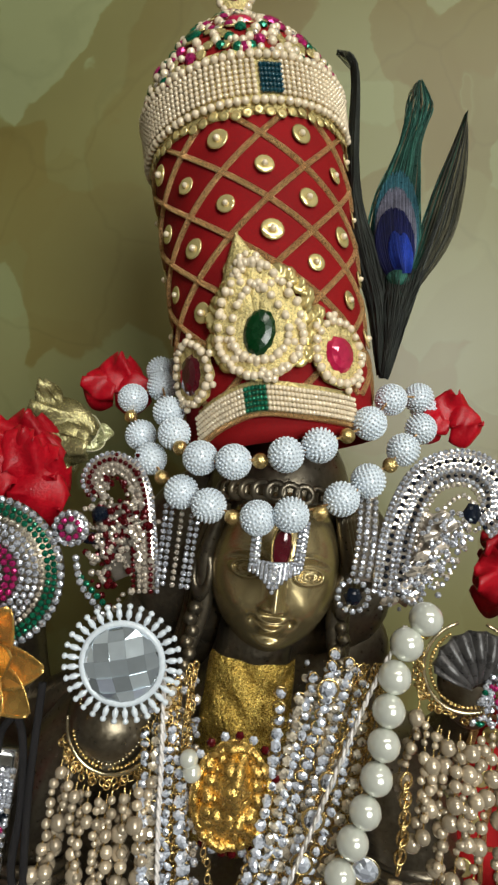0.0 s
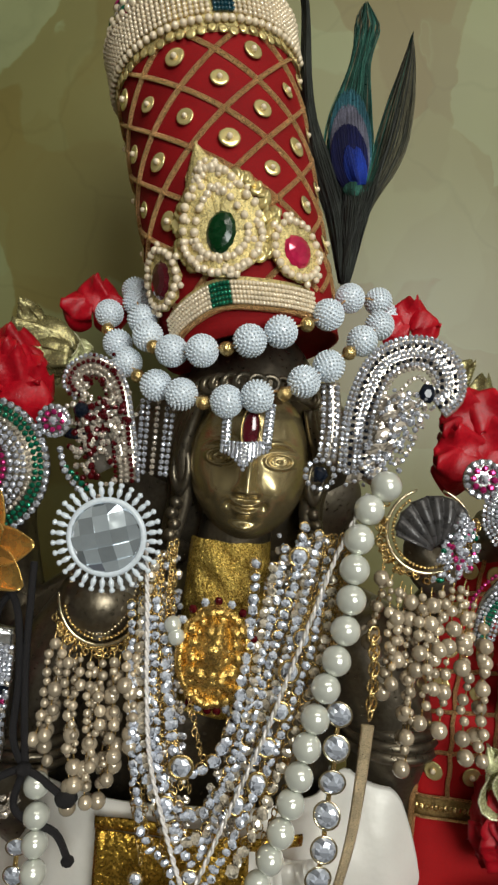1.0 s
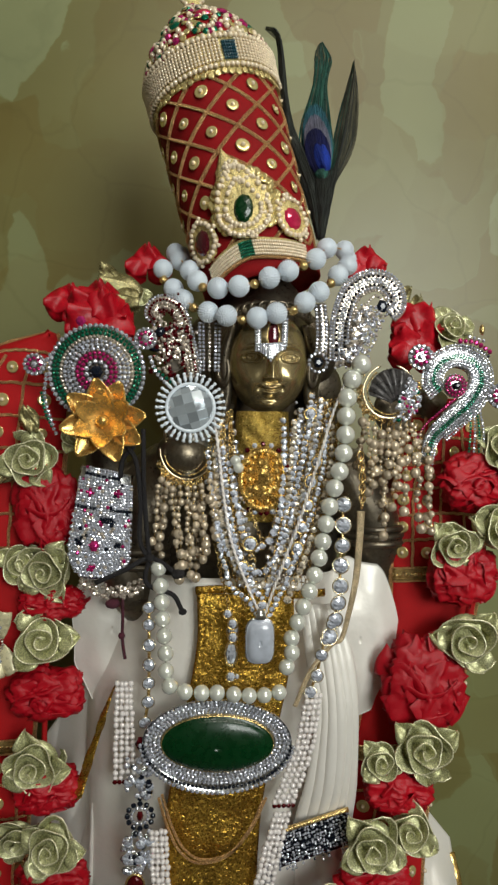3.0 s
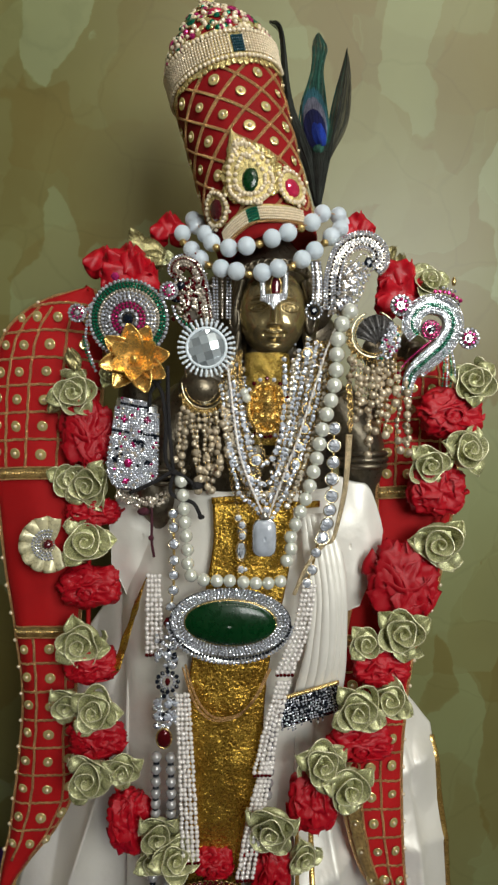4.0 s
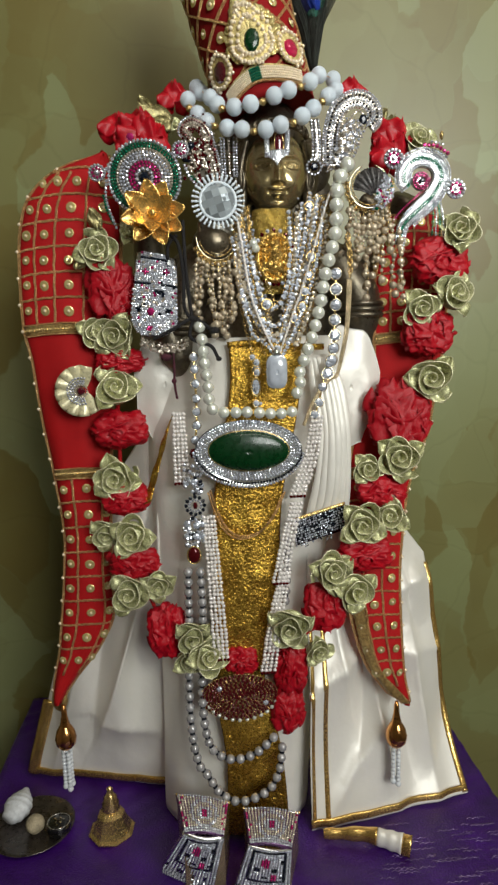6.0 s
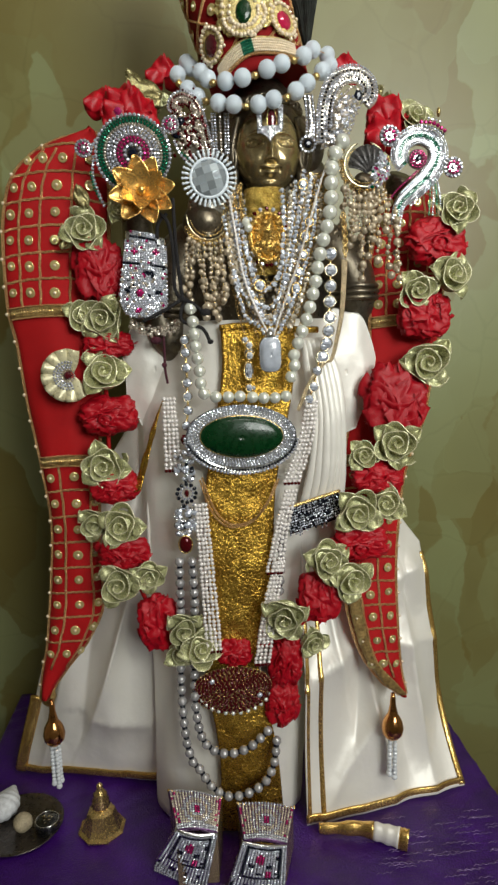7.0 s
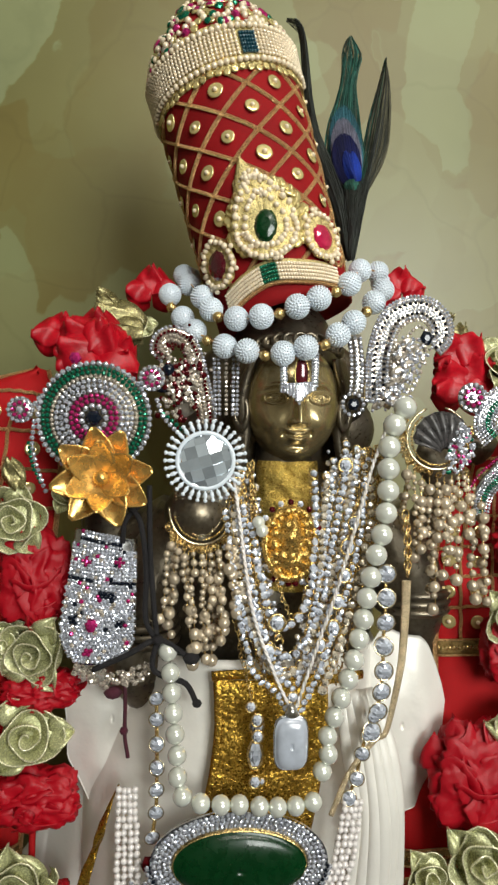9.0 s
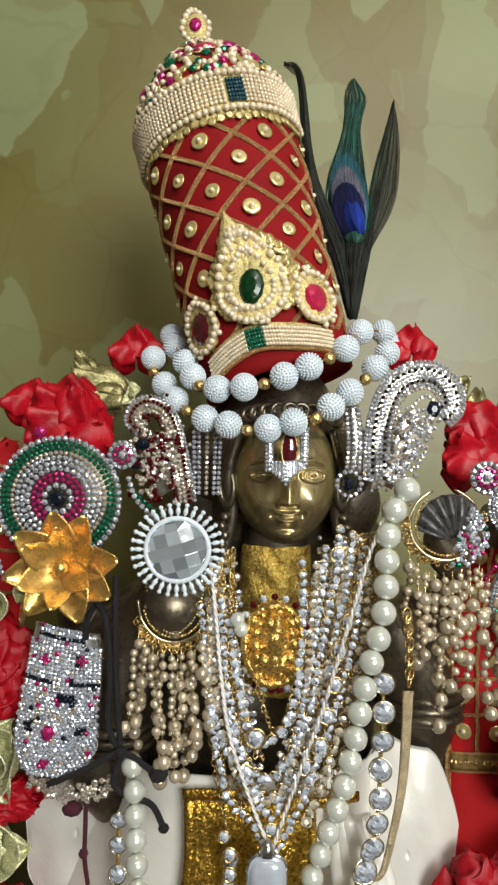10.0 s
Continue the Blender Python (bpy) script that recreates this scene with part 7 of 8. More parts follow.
# ---- grey pearl strands ----
grey = thing("grey_pearl_strand", (-0.0429, 0.25, 0.807), "strands of silver-grey pearls with dark spacers down the skirt", "pearl strand")
DARK_RING = Heap().add(ring(0.8, 0.35, 14, 6), Matrix()).mesh("dark_spacer", DARK_STONE)
for pts in ([(-0.0839, 0.264, 1.0649), (-0.0845, 0.262, 1.0286), (-0.0862, 0.274, 0.977), (-0.0878, 0.266, 0.9376), (-0.0869, 0.254, 0.904), (-0.0841, 0.25, 0.8723), (-0.0782, 0.248, 0.8502), (-0.0732, 0.246, 0.8462), (-0.0588, 0.243, 0.8234), (-0.0415, 0.241, 0.8133), (-0.0225, 0.241, 0.8153), (-0.0041, 0.243, 0.8252), (0.0062, 0.246, 0.845), (0.0096, 0.25, 0.8669)],
            [(-0.071, 0.263, 1.0645), (-0.0702, 0.26, 1.0255), (-0.0722, 0.273, 0.9769), (-0.0738, 0.264, 0.9376), (-0.0731, 0.251, 0.9047), (-0.0669, 0.249, 0.8746), (-0.0526, 0.247, 0.8616), (-0.0349, 0.246, 0.8596), (-0.0167, 0.247, 0.8658), (0.0005, 0.25, 0.8792)],
            [(0.0213, 0.264, 1.0944), (0.0198, 0.263, 1.0645), (0.017, 0.262, 1.0281)]):
    path = spline(pts, step=0.0108)
    for i, q in enumerate(path):
        piece("grey_pearl", GREY_MESH, Matrix.LocRotScale(q, None, (0.0049,) * 3), grey)
        if i + 1 < len(path):
            piece("dark_spacer", DARK_RING, at((q + path[i + 1]) / 2, 0.0027, path[i + 1] - q), grey)
side = thing("side_jewel", (-0.0772, 0.262, 1.0737), "hanging jewel of clear stones with a dark red drop", "jewel")
c = Vector((-0.0737, 0.262, 1.136))
h, k = Heap(), Heap()
ring_row(h, c, 0.0092, 0.0022)
ring_row(k, c, 0.006, 0.0014)
part("dark_stone_ring", h, DARK_STONE, side, smooth=False)
part("clear_stone_ring", k, STONE, side, smooth=False)
part("red_stone", Heap().add(GEM, at(c, (0.0026, 0.004, 0.003))), RED_STONE, side, smooth=False)
for p in ((-0.083, 0.262, 1.1169), (-0.0732, 0.261, 1.1152), (-0.0661, 0.262, 1.1161), (-0.083, 0.262, 1.1043), (-0.0737, 0.261, 1.1035), (-0.0666, 0.262, 1.1034), (-0.0822, 0.264, 1.1598), (-0.0735, 0.263, 1.1609), (-0.0675, 0.264, 1.1566)):
    piece("clear_stone", KUNDAN_STONE, at(p, (0.0036, 0.0036, 0.0022), jitter()), side)
links, grains, darks = Heap(), Heap(), Heap()
for i in range(90):
    z = random.choice((random.uniform(1.092, 1.124), random.uniform(1.148, 1.18)))
    p = Vector((-0.0755 + random.uniform(-0.0095, 0.0095), 0.2625 + random.uniform(-0.0012, 0.0012), z))
    (darks if i % 4 == 0 else grains).add(GEM, at(p, random.uniform(0.0014, 0.0027), jitter(0.4), random.random()))
    if i % 3 == 0:
        links.add(ring(1, 0.24, 10, 5), at(p + Vector((0, 0.001, 0)), 0.0026, jitter(0.5)))
part("clear_stone_paving", grains, STONE, side, smooth=False)
part("dark_stone_paving", darks, DARK_STONE, side, smooth=False, kind="stuff")
part("link_chain", links, SILVER, side, kind="stuff")
part("red_drop", Heap().add(SPHERE, at((-0.0768, 0.261, 1.0838), (0.0062, 0.0085, 0.003))), RED_STONE, side, "dark red drop stone")
h = Heap()
tube(h, circle((-0.0768, 0.261, 1.0838), 0.0068, 0.0092), 0.0008, 6)
part("drop_rim", h, GOLD, side)

# ---- stone bar with fringe on the hip hand ----
clip = thing("fringed_stone_bar", (0.0561, 0.272, 1.0863), "gold bar with a dense fringe of dark and clear stones", "ornament bar")
bl, br = Vector((0.027, 0.272, 1.1127)), Vector((0.0838, 0.274, 1.128))
h = Heap()
tube(h, [bl.lerp(br, i / 12) for i in range(13)], 0.0019, 8)
part("bar", h, GOLD, clip)
part("fringe_backing", sheet(Heap(), lambda u, v: bl.lerp(br, u) + Vector((0.004 * v, 0.003, -0.029 * v)), 8, 6, 0.001), DARK_STONE, clip)
h, k = Heap(), Heap()
for i in range(26):
    n = random.randint(9, 12)
    for j in range(n):
        p = bl.lerp(br, (i + 0.5) / 26) + Vector((0.0004 * j + random.gauss(0, 0.0003), random.uniform(-0.001, 0.001), -0.003 - 0.0026 * j))
        (h if random.random() < 0.75 else k).add(GEM, at(p, 0.0012, jitter(0.7)))
part("clear_fringe", h, STONE, clip, smooth=False)
part("dark_fringe", k, DARK_STONE, clip, smooth=False)

# ---- shell-like flower brooch on the robe ----
SF = Vector((-0.1854, 0.292, 1.2539))
flower = thing("petal_brooch", SF - Vector((0, 0, 0.03)), "cream petal brooch with a dark red centre on the robe", "brooch")
for k in range(9):
    a = math.pi * (0.42 + 1.25 * k / 8)
    d = Vector((math.cos(a), 0, math.sin(a)))
    h = Heap()
    s = Vector((-math.sin(a), 0, math.cos(a)))
    sheet(h, lambda u, v: SF + d * (0.004 + 0.022 * v) + s * ((u - 0.5) * 0.0135 * (0.4 + 0.6 * math.sin(math.pi * (0.15 + 0.6 * v)))) + Vector((0, 0.003 - 0.004 * math.sin(math.pi * u) * v - 0.002 * v, 0)), 8, 8, 0.0006)
    part("petal", h, material("cream_petal", (0.72, 0.66, 0.42), 0.3, 0.2, 0.15, 300, 60) if k == 0 else bpy.data.materials["cream_petal"], flower)
h, k = Heap(), Heap()
for r in (0.008, 0.0105, 0.0135):
    stones(h, circle(SF, r, r, math.pi * 0.4, math.pi * 1.6, 20, -0.002), 0.0014)
ring_row(k, SF, 0.0062, 0.0013, dy=-0.002)
part("clear_stone_paving", h, STONE, flower, smooth=False)
part("gold_stones", k, WARM_STONE, flower, smooth=False)
part("centre_stone", Heap().add(GEM, at(SF + Vector((0, -0.002, 0)), 0.0046)), GARNET, flower, smooth=False)

# ---- foot ornaments ----


def paved(parent, corners, nu, nv, key_at, size, rim):
    a, b, c, d = (Vector(p) for p in corners)
    nrm = (b - a).cross(d - a).normalized()
    if nrm.y > 0:
        nrm = -nrm
    heaps = {"clear_stone_paving": (Heap(), STONE), "dark_stone_paving": (Heap(), DARK_STONE), "red_stone_paving": (Heap(), PINK_STONE), "champagne_stone_paving": (Heap(), WARM_STONE)}

    def where(u, v):
        return (a * (1 - u) + b * u) * (1 - v) + (d * (1 - u) + c * u) * v + nrm * 0.004 * math.sin(math.pi * u)
    for j in range(nv):
        for i in range(nu):
            u, v = (i + 0.5) / nu, (j + 0.5) / nv
            heaps[key_at(u, v)][0].add(GEM, at(where(u, v) + nrm * 0.0008, size * random.uniform(0.85, 1.15), nrm + Vector(jitter(0.2)) * 0.3, random.random()))
    h = Heap()
    sheet(h, where, 10, 10, 0.004, back=-nrm)
    part("backing", h, rim, parent)
    kit(parent, {}, **heaps)


def cuff_key(u, v):
    d = math.hypot((u - 0.5) / 0.75, (v - 0.5))
    if d < 0.11:
        return "red_stone_paving"
    if abs(d - 0.36) < 0.05 or d < 0.2 or v > 0.88 or v < 0.1:
        return "clear_stone_paving"
    return "dark_stone_paving" if v > 0.94 else ("red_stone_paving" if abs(u - 0.5) > 0.4 and random.random() < 0.3 else "champagne_stone_paving")


def tongue_key(u, v):
    e = max(abs(u - 0.5) * 2, 0 if v > 0.75 else abs(v - 0.35) / 0.4)
    if v < 0.75 and 0.66 < e < 0.8:
        return "dark_stone_paving"
    d = math.hypot(u - 0.45, (v - 0.28))
    if d < 0.1 or math.hypot(u - 0.65, v - 0.55) < 0.07:
        return "red_stone_paving"
    if v < 0.7 and e < 0.6 and math.sin(17 * u + 3) * math.sin(19 * v) > 0.55:
        return "dark_stone_paving"
    if v > 0.8 and abs(v - 0.83) < 0.03 and int(u * 12) % 3 == 0:
        return "dark_stone_paving"
    return "clear_stone_paving"


PURPLE_BACK = material("purple_enamel_back", (0.12, 0.04, 0.14), 0.3, 0.3, 0.2, 400, 60)
for cuff, tongue in (
    (((-0.1049, 0.235, 0.8317), (-0.0508, 0.235, 0.8175), (-0.0574, 0.195, 0.8127), (-0.0963, 0.195, 0.8195)), ((-0.0972, 0.195, 0.8192), (-0.0569, 0.195, 0.8114), (-0.0696, 0.1928, 0.756), (-0.1226, 0.2259, 0.756))),
    (((-0.0349, 0.23, 0.8133), (0.0238, 0.23, 0.8024), (0.0098, 0.188, 0.7983), (-0.0324, 0.188, 0.8072)), ((-0.0333, 0.188, 0.8062), (0.0098, 0.188, 0.7972), (0.0052, 0.1746, 0.756), (-0.0506, 0.1857, 0.756)))):
    foot = thing("foot_ornament", tongue[2], "stone-paved foot ornament with a red centre stone, resting on the cloth", "foot ornament", "foot ornaments")
    paved(foot, cuff, 18, 15, cuff_key, 0.00135, PURPLE_BACK)
    paved(foot, tongue, 17, 24, tongue_key, 0.0014, SILVER)
    h = Heap()
    stones(h, [cuff[0], Vector(cuff[0]).lerp(Vector(cuff[1]), 0.5) + Vector((0, -0.004, 0.001)), cuff[1]], 0.0017, SMALL_SPHERE)
    part("gold_beading", h, GOLD, foot)
    body = Heap()
    q = [Vector(p) for p in (*cuff[:2], tongue[2], tongue[3])]
    low = [Vector((p.x, p.y + 0.006, TABLE_Z + 0.001)) for p in q]
    mids = [Vector(p) + Vector((0, 0.006, -0.004)) for p in (*cuff[:2], *tongue[:2][::-1])]
    ml = [Vector((p.x, p.y, TABLE_Z + 0.001)) for p in mids]
    body.raw([tuple(p) for p in mids + ml], [(0, 1, 2, 3), (4, 7, 6, 5), (0, 4, 5, 1), (1, 5, 6, 2), (2, 6, 7, 3), (3, 7, 4, 0)])
    part("foot_base", body, BRASS, foot, smooth=False)
    h = Heap()
    for i in range(22):
        p = Vector(tongue[3]).lerp(Vector(tongue[2]), (i + 0.5) / 22)
        for j in range(3):
            h.add(GEM, at(p + Vector((0, -0.002 - 0.002 * j, -0.001)), 0.0011, (0, -0.4, 1)))
    part("fringe", h, STONE, foot, smooth=False)

# ---- rolled drape end on the table ----
roll = thing("rolled_drape_end", (0.1129, 0.2361, 0.76), "rolled ivory drape end with gold edges lying on the cloth", "cloth roll")
for n, k0, k1, m in (("gold_roll", 0.0, 0.62, GOLD_TISSUE), ("ivory_roll", 0.62, 0.92, SATIN), ("copper_tip", 0.92, 1.02, GOLD_TISSUE)):
    path = spline([(0.0533, 0.2459, 0.761), (0.0957, 0.2393, 0.762), (0.1191, 0.2309, 0.761), (0.1436, 0.2197, 0.759)], count=40)
    seg = path[int(k0 * 39):int(min(1, k1) * 39) + 1]
    h = Heap()
    tube(h, seg, lambda t: 0.0055 + 0.0065 * (k0 + (k1 - k0) * t) + 0.0006 * math.sin(14 * t), 14, 0.75)
    part(n, h, m, roll)

# ---- bell, plate and what lies on it ----
BELL = Vector((-0.1831, 0.2881, 0.75))
bell = thing("brass_hand_bell", BELL, "small polished brass bell with a ribbed knob on the cloth", "bell")
part("bell_body", Heap().add(lathe([(0.026, 0.001), (0.0265, 0.003), (0.0225, 0.005), (0.0195, 0.011), (0.017, 0.018), (0.015, 0.024), (0.0085, 0.028)], 8), Matrix.Translation(BELL) @ Matrix.Rotation(0.3, 4, "Z")), GOLD, bell, smooth=False)
part("bell_knob", Heap().add(lathe([(0.0085, 0.0275), (0.0105, 0.031), (0.009, 0.034), (0.0098, 0.037), (0.007, 0.041), (0.0078, 0.044), (0.0045, 0.048), (0.003, 0.052), (0.0036, 0.0545), (0.0, 0.058)], 16), Matrix.Translation(BELL)), GOLD, bell)
DISH = Vector((-0.2752, 0.3012, 0.75))
plate_ob = thing("round_plate", DISH, "dark tarnished round metal plate on the purple cloth", "plate")
part("plate_body", Heap().add(lathe([(0.02, 0.001), (0.038, 0.001), (0.046, 0.005), (0.0475, 0.0065), (0.046, 0.0068), (0.038, 0.003), (0.0, 0.0028)], 40), Matrix.Translation(DISH)), PLATE_METAL, plate_ob)
shell = thing("conch_shell", (-0.2981, 0.3215, 0.762), "small white conch shell lying on the plate", "shell")
h = Heap()
path = spline([(-0.3038, 0.3048, 0.762), (-0.2968, 0.3176, 0.765), (-0.2918, 0.3445, 0.77)], count=30)
tube(h, path, lambda t: 0.0035 + 0.0125 * math.sin(math.pi * min(1, 0.15 + 0.85 * t)) ** 1.2 * (1 + 0.06 * math.sin(t * 40)), 18, 0.8, front=Z)
part("shell_body", h, SHELL, shell)
BALL = Vector((-0.2702, 0.2949, 0.762))
ball = thing("clay_ball", BALL - Vector((0, 0, 0.009)), "small beige clay ball on the plate", "ball")
h = Heap()
v, f = sphere(20, 14)
h.raw([(BALL.x + p[0] * 0.0105 * (1 + 0.1 * noise.noise(Vector(p) * 3)), BALL.y + p[1] * 0.0105 * (1 + 0.1 * noise.noise(Vector(p) * 2.5)), BALL.z + p[2] * 0.0102) for p in v], f)
part("ball_body", h, CLAY, ball)
TINC = Vector((-0.2429, 0.2911, 0.754))
tin = thing("round_tin", TINC, "small round black tin with pale marks on its lid", "tin")
part("tin_base", Heap().add(lathe([(0.0125, 0), (0.0132, 0.001), (0.0132, 0.008), (0.0125, 0.0088)], 28), Matrix.Translation(TINC)), TIN, tin)
lid = part("lid", Heap().add(lathe([(0.0136, 0.006), (0.0138, 0.0075), (0.0136, 0.0112), (0.0128, 0.012), (0.0, 0.0118)], 28), Matrix.Translation(TINC)), TIN, tin)
part("lid_ring", Heap().add(ring(0.0124, 0.0005, 30, 6), Matrix.Translation(TINC + Vector((0, 0, 0.0121)))), SILVER, lid)
h = Heap()
for i, (x, y, w) in enumerate(((-0.005, 0.004, 0.0028), (0.0015, 0.005, 0.002), (0.005, 0.003, 0.002), (-0.003, -0.001, 0.0022), (0.0025, -0.0015, 0.003), (-0.001, -0.0055, 0.002))):
    bar(h, TINC + Vector((x - w / 2, y - 0.0007, 0.012)), TINC + Vector((x + w / 2, y + 0.0007, 0.0124)))
part("mark_bars", h, SILVER, lid, "pale unreadable marks", smooth=False)

# ---- peacock feathers ----


def combed(t, left, right, count, mats, width=0.00035, wild=0.06, lean=0.0):
    """A flame of fine strands combed along between two edges, from base to tip; mats: a choice by (across, along)."""
    l, r = spline(left, count=60), spline(right, count=60)
    heaps = {}
    for i in range(count):
        s = random.random()
        t0 = 0.0 if i % 3 == 0 else random.uniform(0, 0.55)
        t1 = min(1.0, t0 + random.uniform(0.3, 0.6)) if i % 4 else 1.0
        m = mats(s, (t0 + t1) / 2)
        h = heaps.setdefault(m.name, (Heap(), m))[0]
        phase, amp = random.uniform(0, 6.28), random.uniform(0, wild)
        v, f, n = [], [], 14
        depth = random.uniform(-0.0012, 0.0012) - 0.004 * math.sin(math.pi * s)
        for j in range(n):
            q = t0 + (t1 - t0) * j / (n - 1)
            k = min(int(q * 59), 58)
            a, b = l[k].lerp(l[k + 1], q * 59 - k), r[k].lerp(r[k + 1], q * 59 - k)
            p = a.lerp(b, min(1.02, max(-0.02, s + amp * math.sin(phase + 7 * q) + lean * (q - 0.5)))) + Vector((0, depth, 0))
            w = width * (1 - 0.7 * abs(2 * j / (n - 1) - 1) ** 3)
            v += [tuple(p + Vector((w, 0, 0))), tuple(p - Vector((w, 0, 0))), tuple(p + Vector((0, w, 0)))]
            if j:
                c, d = 3 * (j - 1), 3 * j
                f += [(c, c + 1, d + 1, d), (c + 1, c + 2, d + 2, d + 1), (c + 2, c, d, d + 2)]
        h.raw(v, f)
    for h, m in heaps.values():
        part("vane", h, m, t, kind="stuff")


peacock = thing("peacock_feather", (0.068, 0.36, 1.585), "peacock feathers with a blue and green eye tucked behind the crown", "feather")
MAIN_L = [(0.067, 0.36, 1.585), (0.064, 0.36, 1.62), (0.059, 0.36, 1.64), (0.05, 0.36, 1.663), (0.051, 0.36, 1.683), (0.055, 0.36, 1.699), (0.059, 0.36, 1.713), (0.06, 0.36, 1.725), (0.059, 0.358, 1.739), (0.063, 0.356, 1.746)]
MAIN_R = [(0.069, 0.36, 1.585), (0.072, 0.36, 1.62), (0.077, 0.36, 1.64), (0.079, 0.36, 1.661), (0.076, 0.36, 1.684), (0.074, 0.36, 1.7), (0.072, 0.36, 1.713), (0.074, 0.36, 1.726), (0.076, 0.358, 1.736), (0.068, 0.356, 1.747)]
combed(peacock, MAIN_L, MAIN_R, 340, lambda s, q: FEATHER_DARK if q < 0.28 else (FEATHER_BRONZE if q > 0.72 and s * 7 % 1 < 0.6 else FEATHER_GREEN), 0.00032, 0.06, 0.25)
combed(peacock, [(0.07, 0.37, 1.587), (0.075, 0.37, 1.629), (0.079, 0.37, 1.656), (0.082, 0.37, 1.676), (0.086, 0.37, 1.697), (0.091, 0.37, 1.715), (0.096, 0.37, 1.734), (0.0975, 0.37, 1.741)],
       [(0.072, 0.37, 1.587), (0.082, 0.37, 1.63), (0.095, 0.37, 1.656), (0.101, 0.37, 1.673), (0.103, 0.37, 1.693), (0.103, 0.37, 1.709), (0.101, 0.37, 1.728), (0.098, 0.37, 1.741)],
       230, lambda s, q: FEATHER_GREEN if s < 0.35 and q < 0.6 else (FEATHER_DARK if s * 11 % 1 < 0.35 else FEATHER_BRONZE), 0.0003, 0.05)
combed(peacock, [(0.065, 0.354, 1.583), (0.055, 0.354, 1.618), (0.043, 0.354, 1.645), (0.036, 0.354, 1.672), (0.032, 0.354, 1.699), (0.03, 0.354, 1.727), (0.028, 0.354, 1.746), (0.025, 0.354, 1.753), (0.018, 0.354, 1.7555)],
       [(0.067, 0.354, 1.583), (0.066, 0.354, 1.618), (0.057, 0.354, 1.647), (0.044, 0.354, 1.674), (0.038, 0.354, 1.7), (0.035, 0.354, 1.727), (0.032, 0.354, 1.747), (0.027, 0.354, 1.756), (0.018, 0.354, 1.7545)],
       300, lambda s, q: FEATHER_DARK, 0.00038, 0.1)
combed(peacock, [(0.066, 0.352, 1.58), (0.062, 0.352, 1.615), (0.059, 0.353, 1.637)], [(0.071, 0.352, 1.58), (0.078, 0.352, 1.62), (0.084, 0.356, 1.645)], 260, lambda s, q: FEATHER_DARK, 0.0004, 0.1)
for x0, z0, x1, z1 in ((0.068, 1.582, 0.066, 1.66), (0.071, 1.584, 0.092, 1.69), (0.066, 1.582, 0.044, 1.67)):
    q = Heap()
    tube(q, spline([(x0, 0.354, z0), ((x0 + x1) / 2, 0.357, (z0 + z1) / 2), (x1, 0.358, z1)], count=20), lambda k: 0.0011 - 0.0007 * k, 6)
    part("quill", q, FEATHER_DARK, peacock)


def eye_patch(name, mat, c, rx, rz, tilt, y, lbl="", notch=0.0):
    """A flat oval of close barbs fanning up from its foot."""
    h = Heap()
    ct, st = math.cos(tilt), math.sin(tilt)
    for i in range(130):
        s = 2 * (i + random.random()) / 130 - 1
        top = math.sqrt(max(0.0, 1 - s * s)) * random.uniform(0.93, 1.05) * (1 - notch * math.exp(-((s - 0.15) / 0.3) ** 2))
        v, f = [], []
        for j in range(6):
            q = j / 5
            x, z = s * rx * (0.25 + 0.75 * math.sin(math.pi * min(0.5, 0.12 + 0.5 * q))), -rz * 0.95 + q * (rz * 0.95 + rz * top)
            p = Vector((c[0] + x * ct - z * st, y - 0.0015 * (1 - s * s) + 0.0004 * math.sin(i * 2.4), c[1] + x * st + z * ct))
            w = 0.0005 * (1 - 0.5 * q)
            v += [tuple(p + Vector((w, 0, 0))), tuple(p - Vector((w, 0, 0))), tuple(p + Vector((0, w, 0)))]
            if j:
                a, d = 3 * (j - 1), 3 * j
                f += [(a, a + 1, d + 1, d), (a + 1, a + 2, d + 2, d + 1), (a + 2, a, d, d + 2)]
        h.raw(v, f)
    part(name, h, mat, peacock, lbl, kind="stuff")


eye_patch("teal_ring", FEATHER_TEAL, (0.0645, 1.666), 0.0125, 0.029, 0.12, 0.3545)
eye_patch("lilac_ring", material("lilac_grey_barb", (0.2, 0.2, 0.27), 0.4, 0.3, 0.25, 800, 60, island=0.4), (0.0645, 1.661), 0.0115, 0.0245, 0.15, 0.3535)
eye_patch("blue_heart", FEATHER_BLUE, (0.0645, 1.6555), 0.0108, 0.0185, 0.2, 0.352, "royal blue eye")
eye_patch("bright_eye", material("bright_blue_barb", (0.012, 0.05, 0.42), 0.4, 0.4, 0.25, 800, 60, island=0.4), (0.068, 1.65), 0.0065, 0.0125, 0.3, 0.3505, "bright blue lower part of the eye", 0.3)
eye_patch("green_foot", FEATHER_GREEN, (0.0685, 1.636), 0.006, 0.004, 0.0, 0.3505)

# ---- flowers behind the shoulders ----
top_flowers = thing("shoulder_flowers", (-0.1131, 0.32, 1.5036), "red ruffled flowers and gold ribbon leaves behind the shoulders", "flowers")


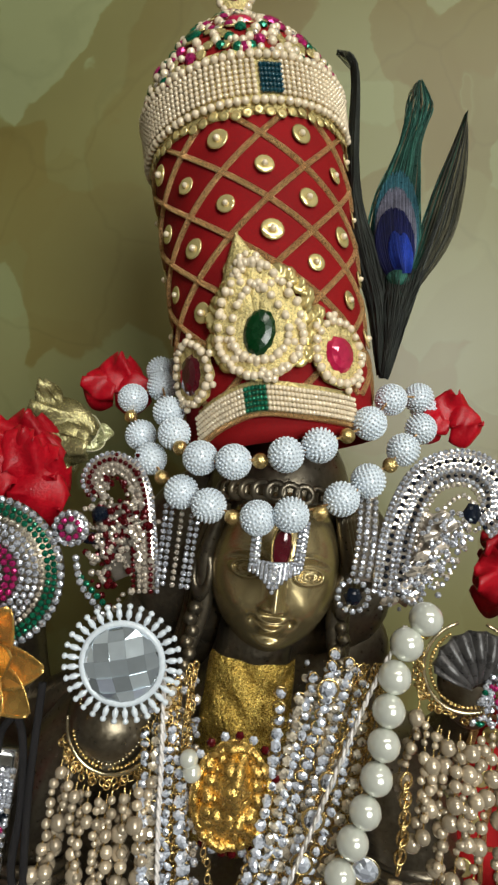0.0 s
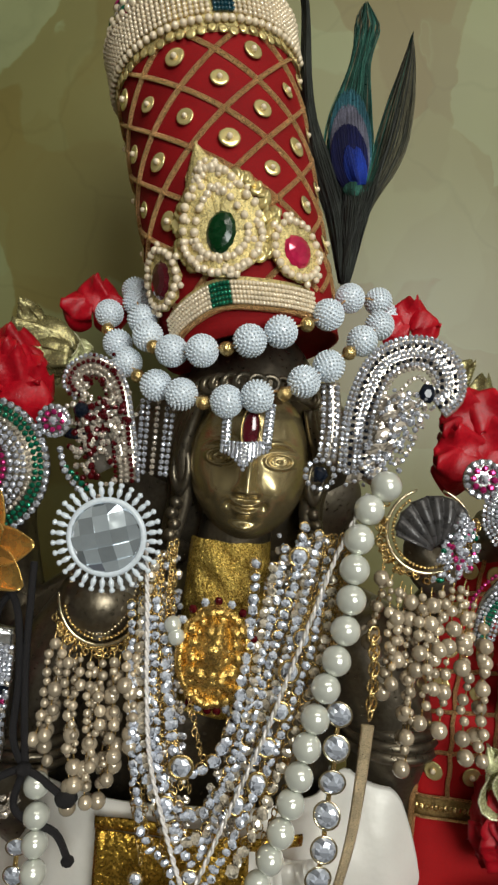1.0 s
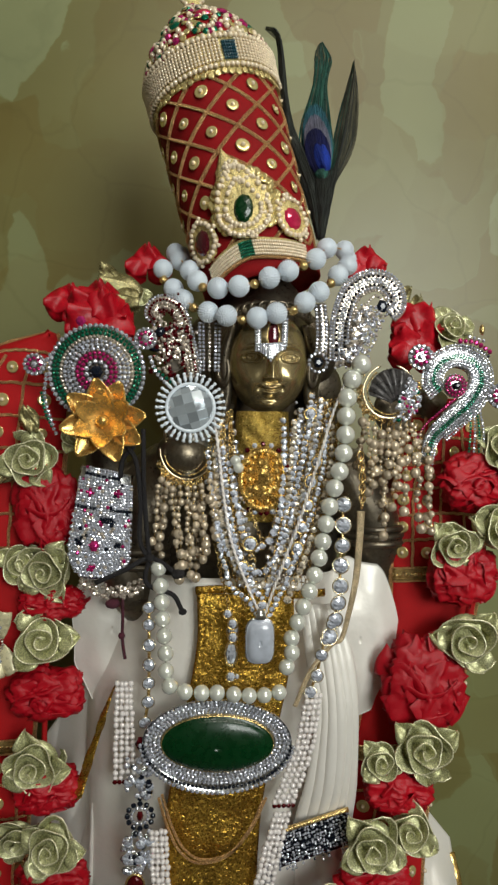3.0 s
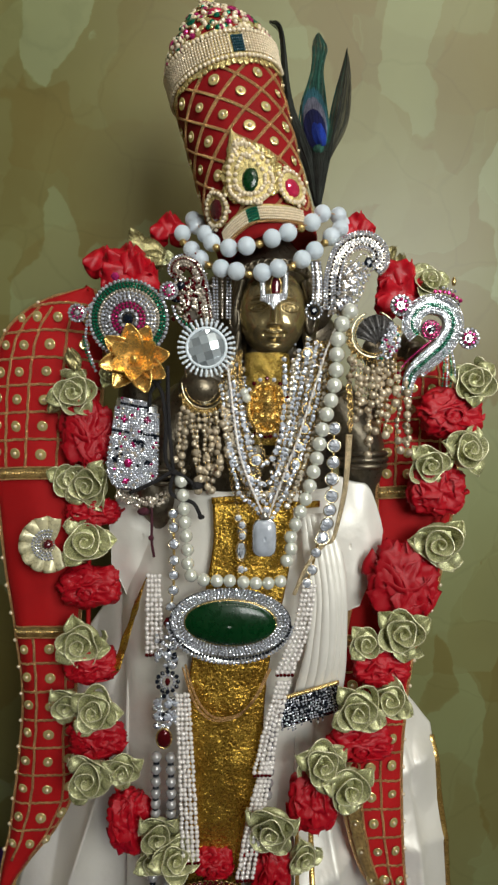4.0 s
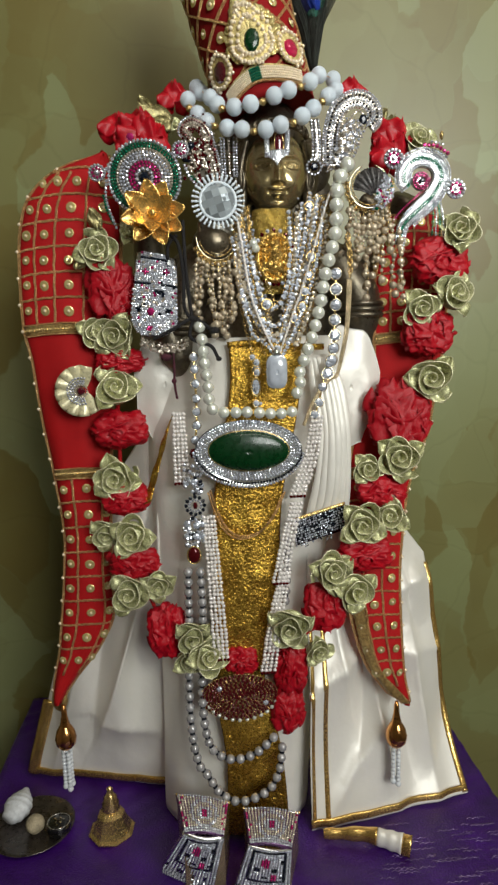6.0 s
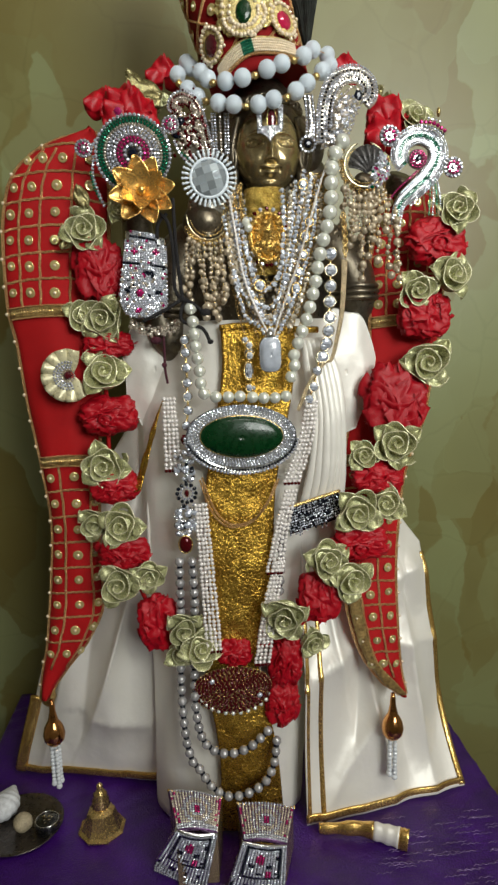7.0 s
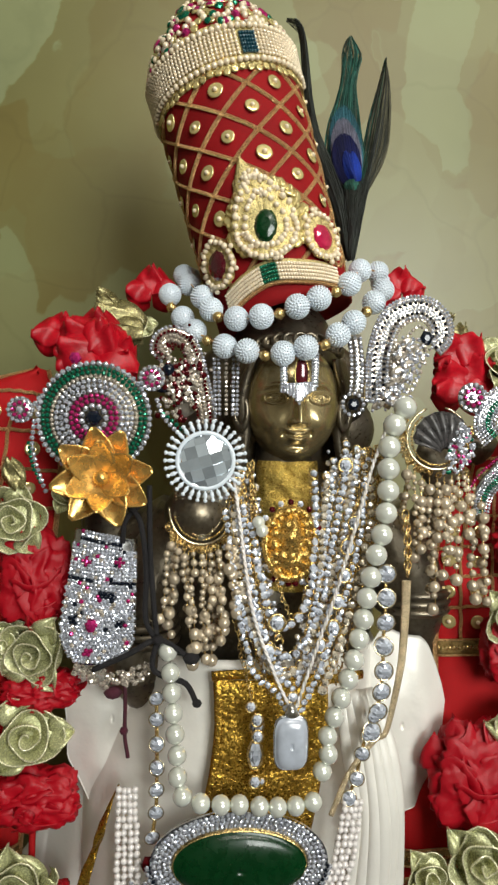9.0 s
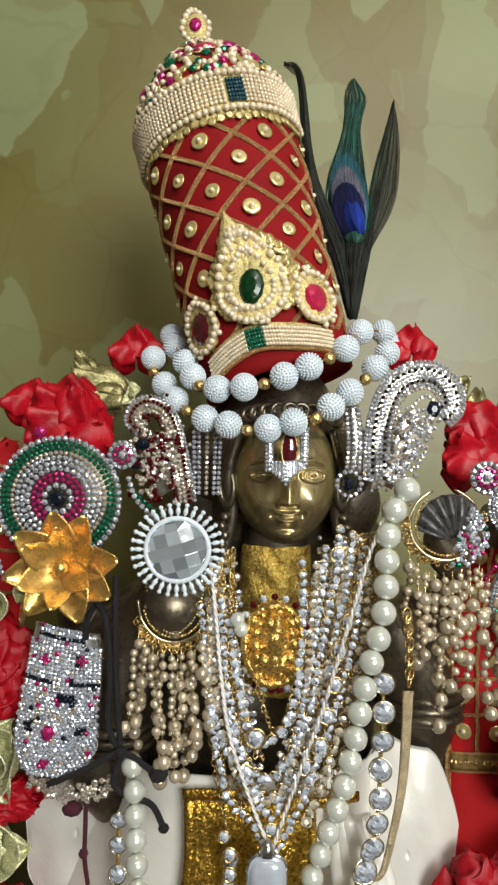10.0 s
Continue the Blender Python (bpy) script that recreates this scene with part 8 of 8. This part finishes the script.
def big_petal(c, d, length, width, mat, name, curl=0.4):
    d = Vector(d).normalized()
    s = Vector((d.z, 0, -d.x))
    h = Heap()
    sheet(h, lambda u, v: Vector(c) + d * length * v + s * (u - 0.5) * width * math.sin(math.pi * (0.2 + 0.7 * v)) + Vector((0, -curl * length * (v * v) * 0.4 - 0.25 * width * math.sin(math.pi * u) + 0.0015 * math.sin(9 * u + 7 * v), 0.002 * math.sin(13 * u))), 12, 12, 0.0006)
    part(name, h, mat, top_flowers)


for c, n, ln in (((-0.1143, 0.325, 1.4985), 7, 0.026), ((0.1428, 0.325, 1.4856), 6, 0.024), ((0.1436, 0.325, 1.5037), 6, 0.022), ((-0.1171, 0.325, 1.5078), 6, 0.022), ((-0.1389, 0.335, 1.5184), 3, 0.018), ((-0.0797, 0.37, 1.5566), 4, 0.018), ((0.1122, 0.37, 1.5632), 4, 0.018), ((-0.1144, 0.335, 1.5131), 4, 0.022)):
    n, ln = max(3, n - 2), ln * 1.12
    for k in range(n):
        a = math.pi * (-0.15 + 1.3 * (k + 0.5) / n) + random.uniform(-0.15, 0.15)
        big_petal(Vector(c) + Vector((0, random.uniform(-0.004, 0.004), -0.004)), (math.cos(a), 0, math.sin(a)), ln * random.uniform(0.85, 1.1), ln * 1.35, RED_CHIFFON, "red_petal")
for c, d, ln in (((-0.0846, 0.345, 1.5242), (-1, 0, 0.45), 0.036), ((-0.0837, 0.34, 1.52), (-0.9, 0, 0.05), 0.03), ((-0.0935, 0.345, 1.5053), (-0.7, 0, 0.75), 0.026), ((-0.1047, 0.345, 1.5353), (-0.4, 0, 0.6), 0.02), ((0.1488, 0.345, 1.5076), (0.15, 0, 1), 0.026), ((0.1568, 0.34, 1.5038), (0.6, 0, 0.5), 0.026), ((0.1343, 0.35, 1.5257), (0.5, 0, 0.6), 0.02), ((-0.1595, 0.3, 1.414), (-0.3, 0, 0.9), 0.02), ((-0.171, 0.3, 1.3915), (-0.6, 0, -0.7), 0.02), ((-0.1261, 0.3, 1.4032), (0.5, 0, 0.5), 0.018)):
    big_petal(c, d, ln, ln * 0.75, LEAF_GOLD, "gold_leaf", 0.2)
for p, s in (((0.1718, 0.325, 1.5001), 0.9), ((-0.1284, 0.305, 1.4091), 0.6), ((-0.0893, 0.35, 1.5246), 0.6)):
    me, rimm = ROSES[1]
    r = piece("ribbon_rose", me, at(p, s, (0.1, -1, 0.5), 1.0), top_flowers)
    piece("ribbon_edge", rimm, Matrix(), r)
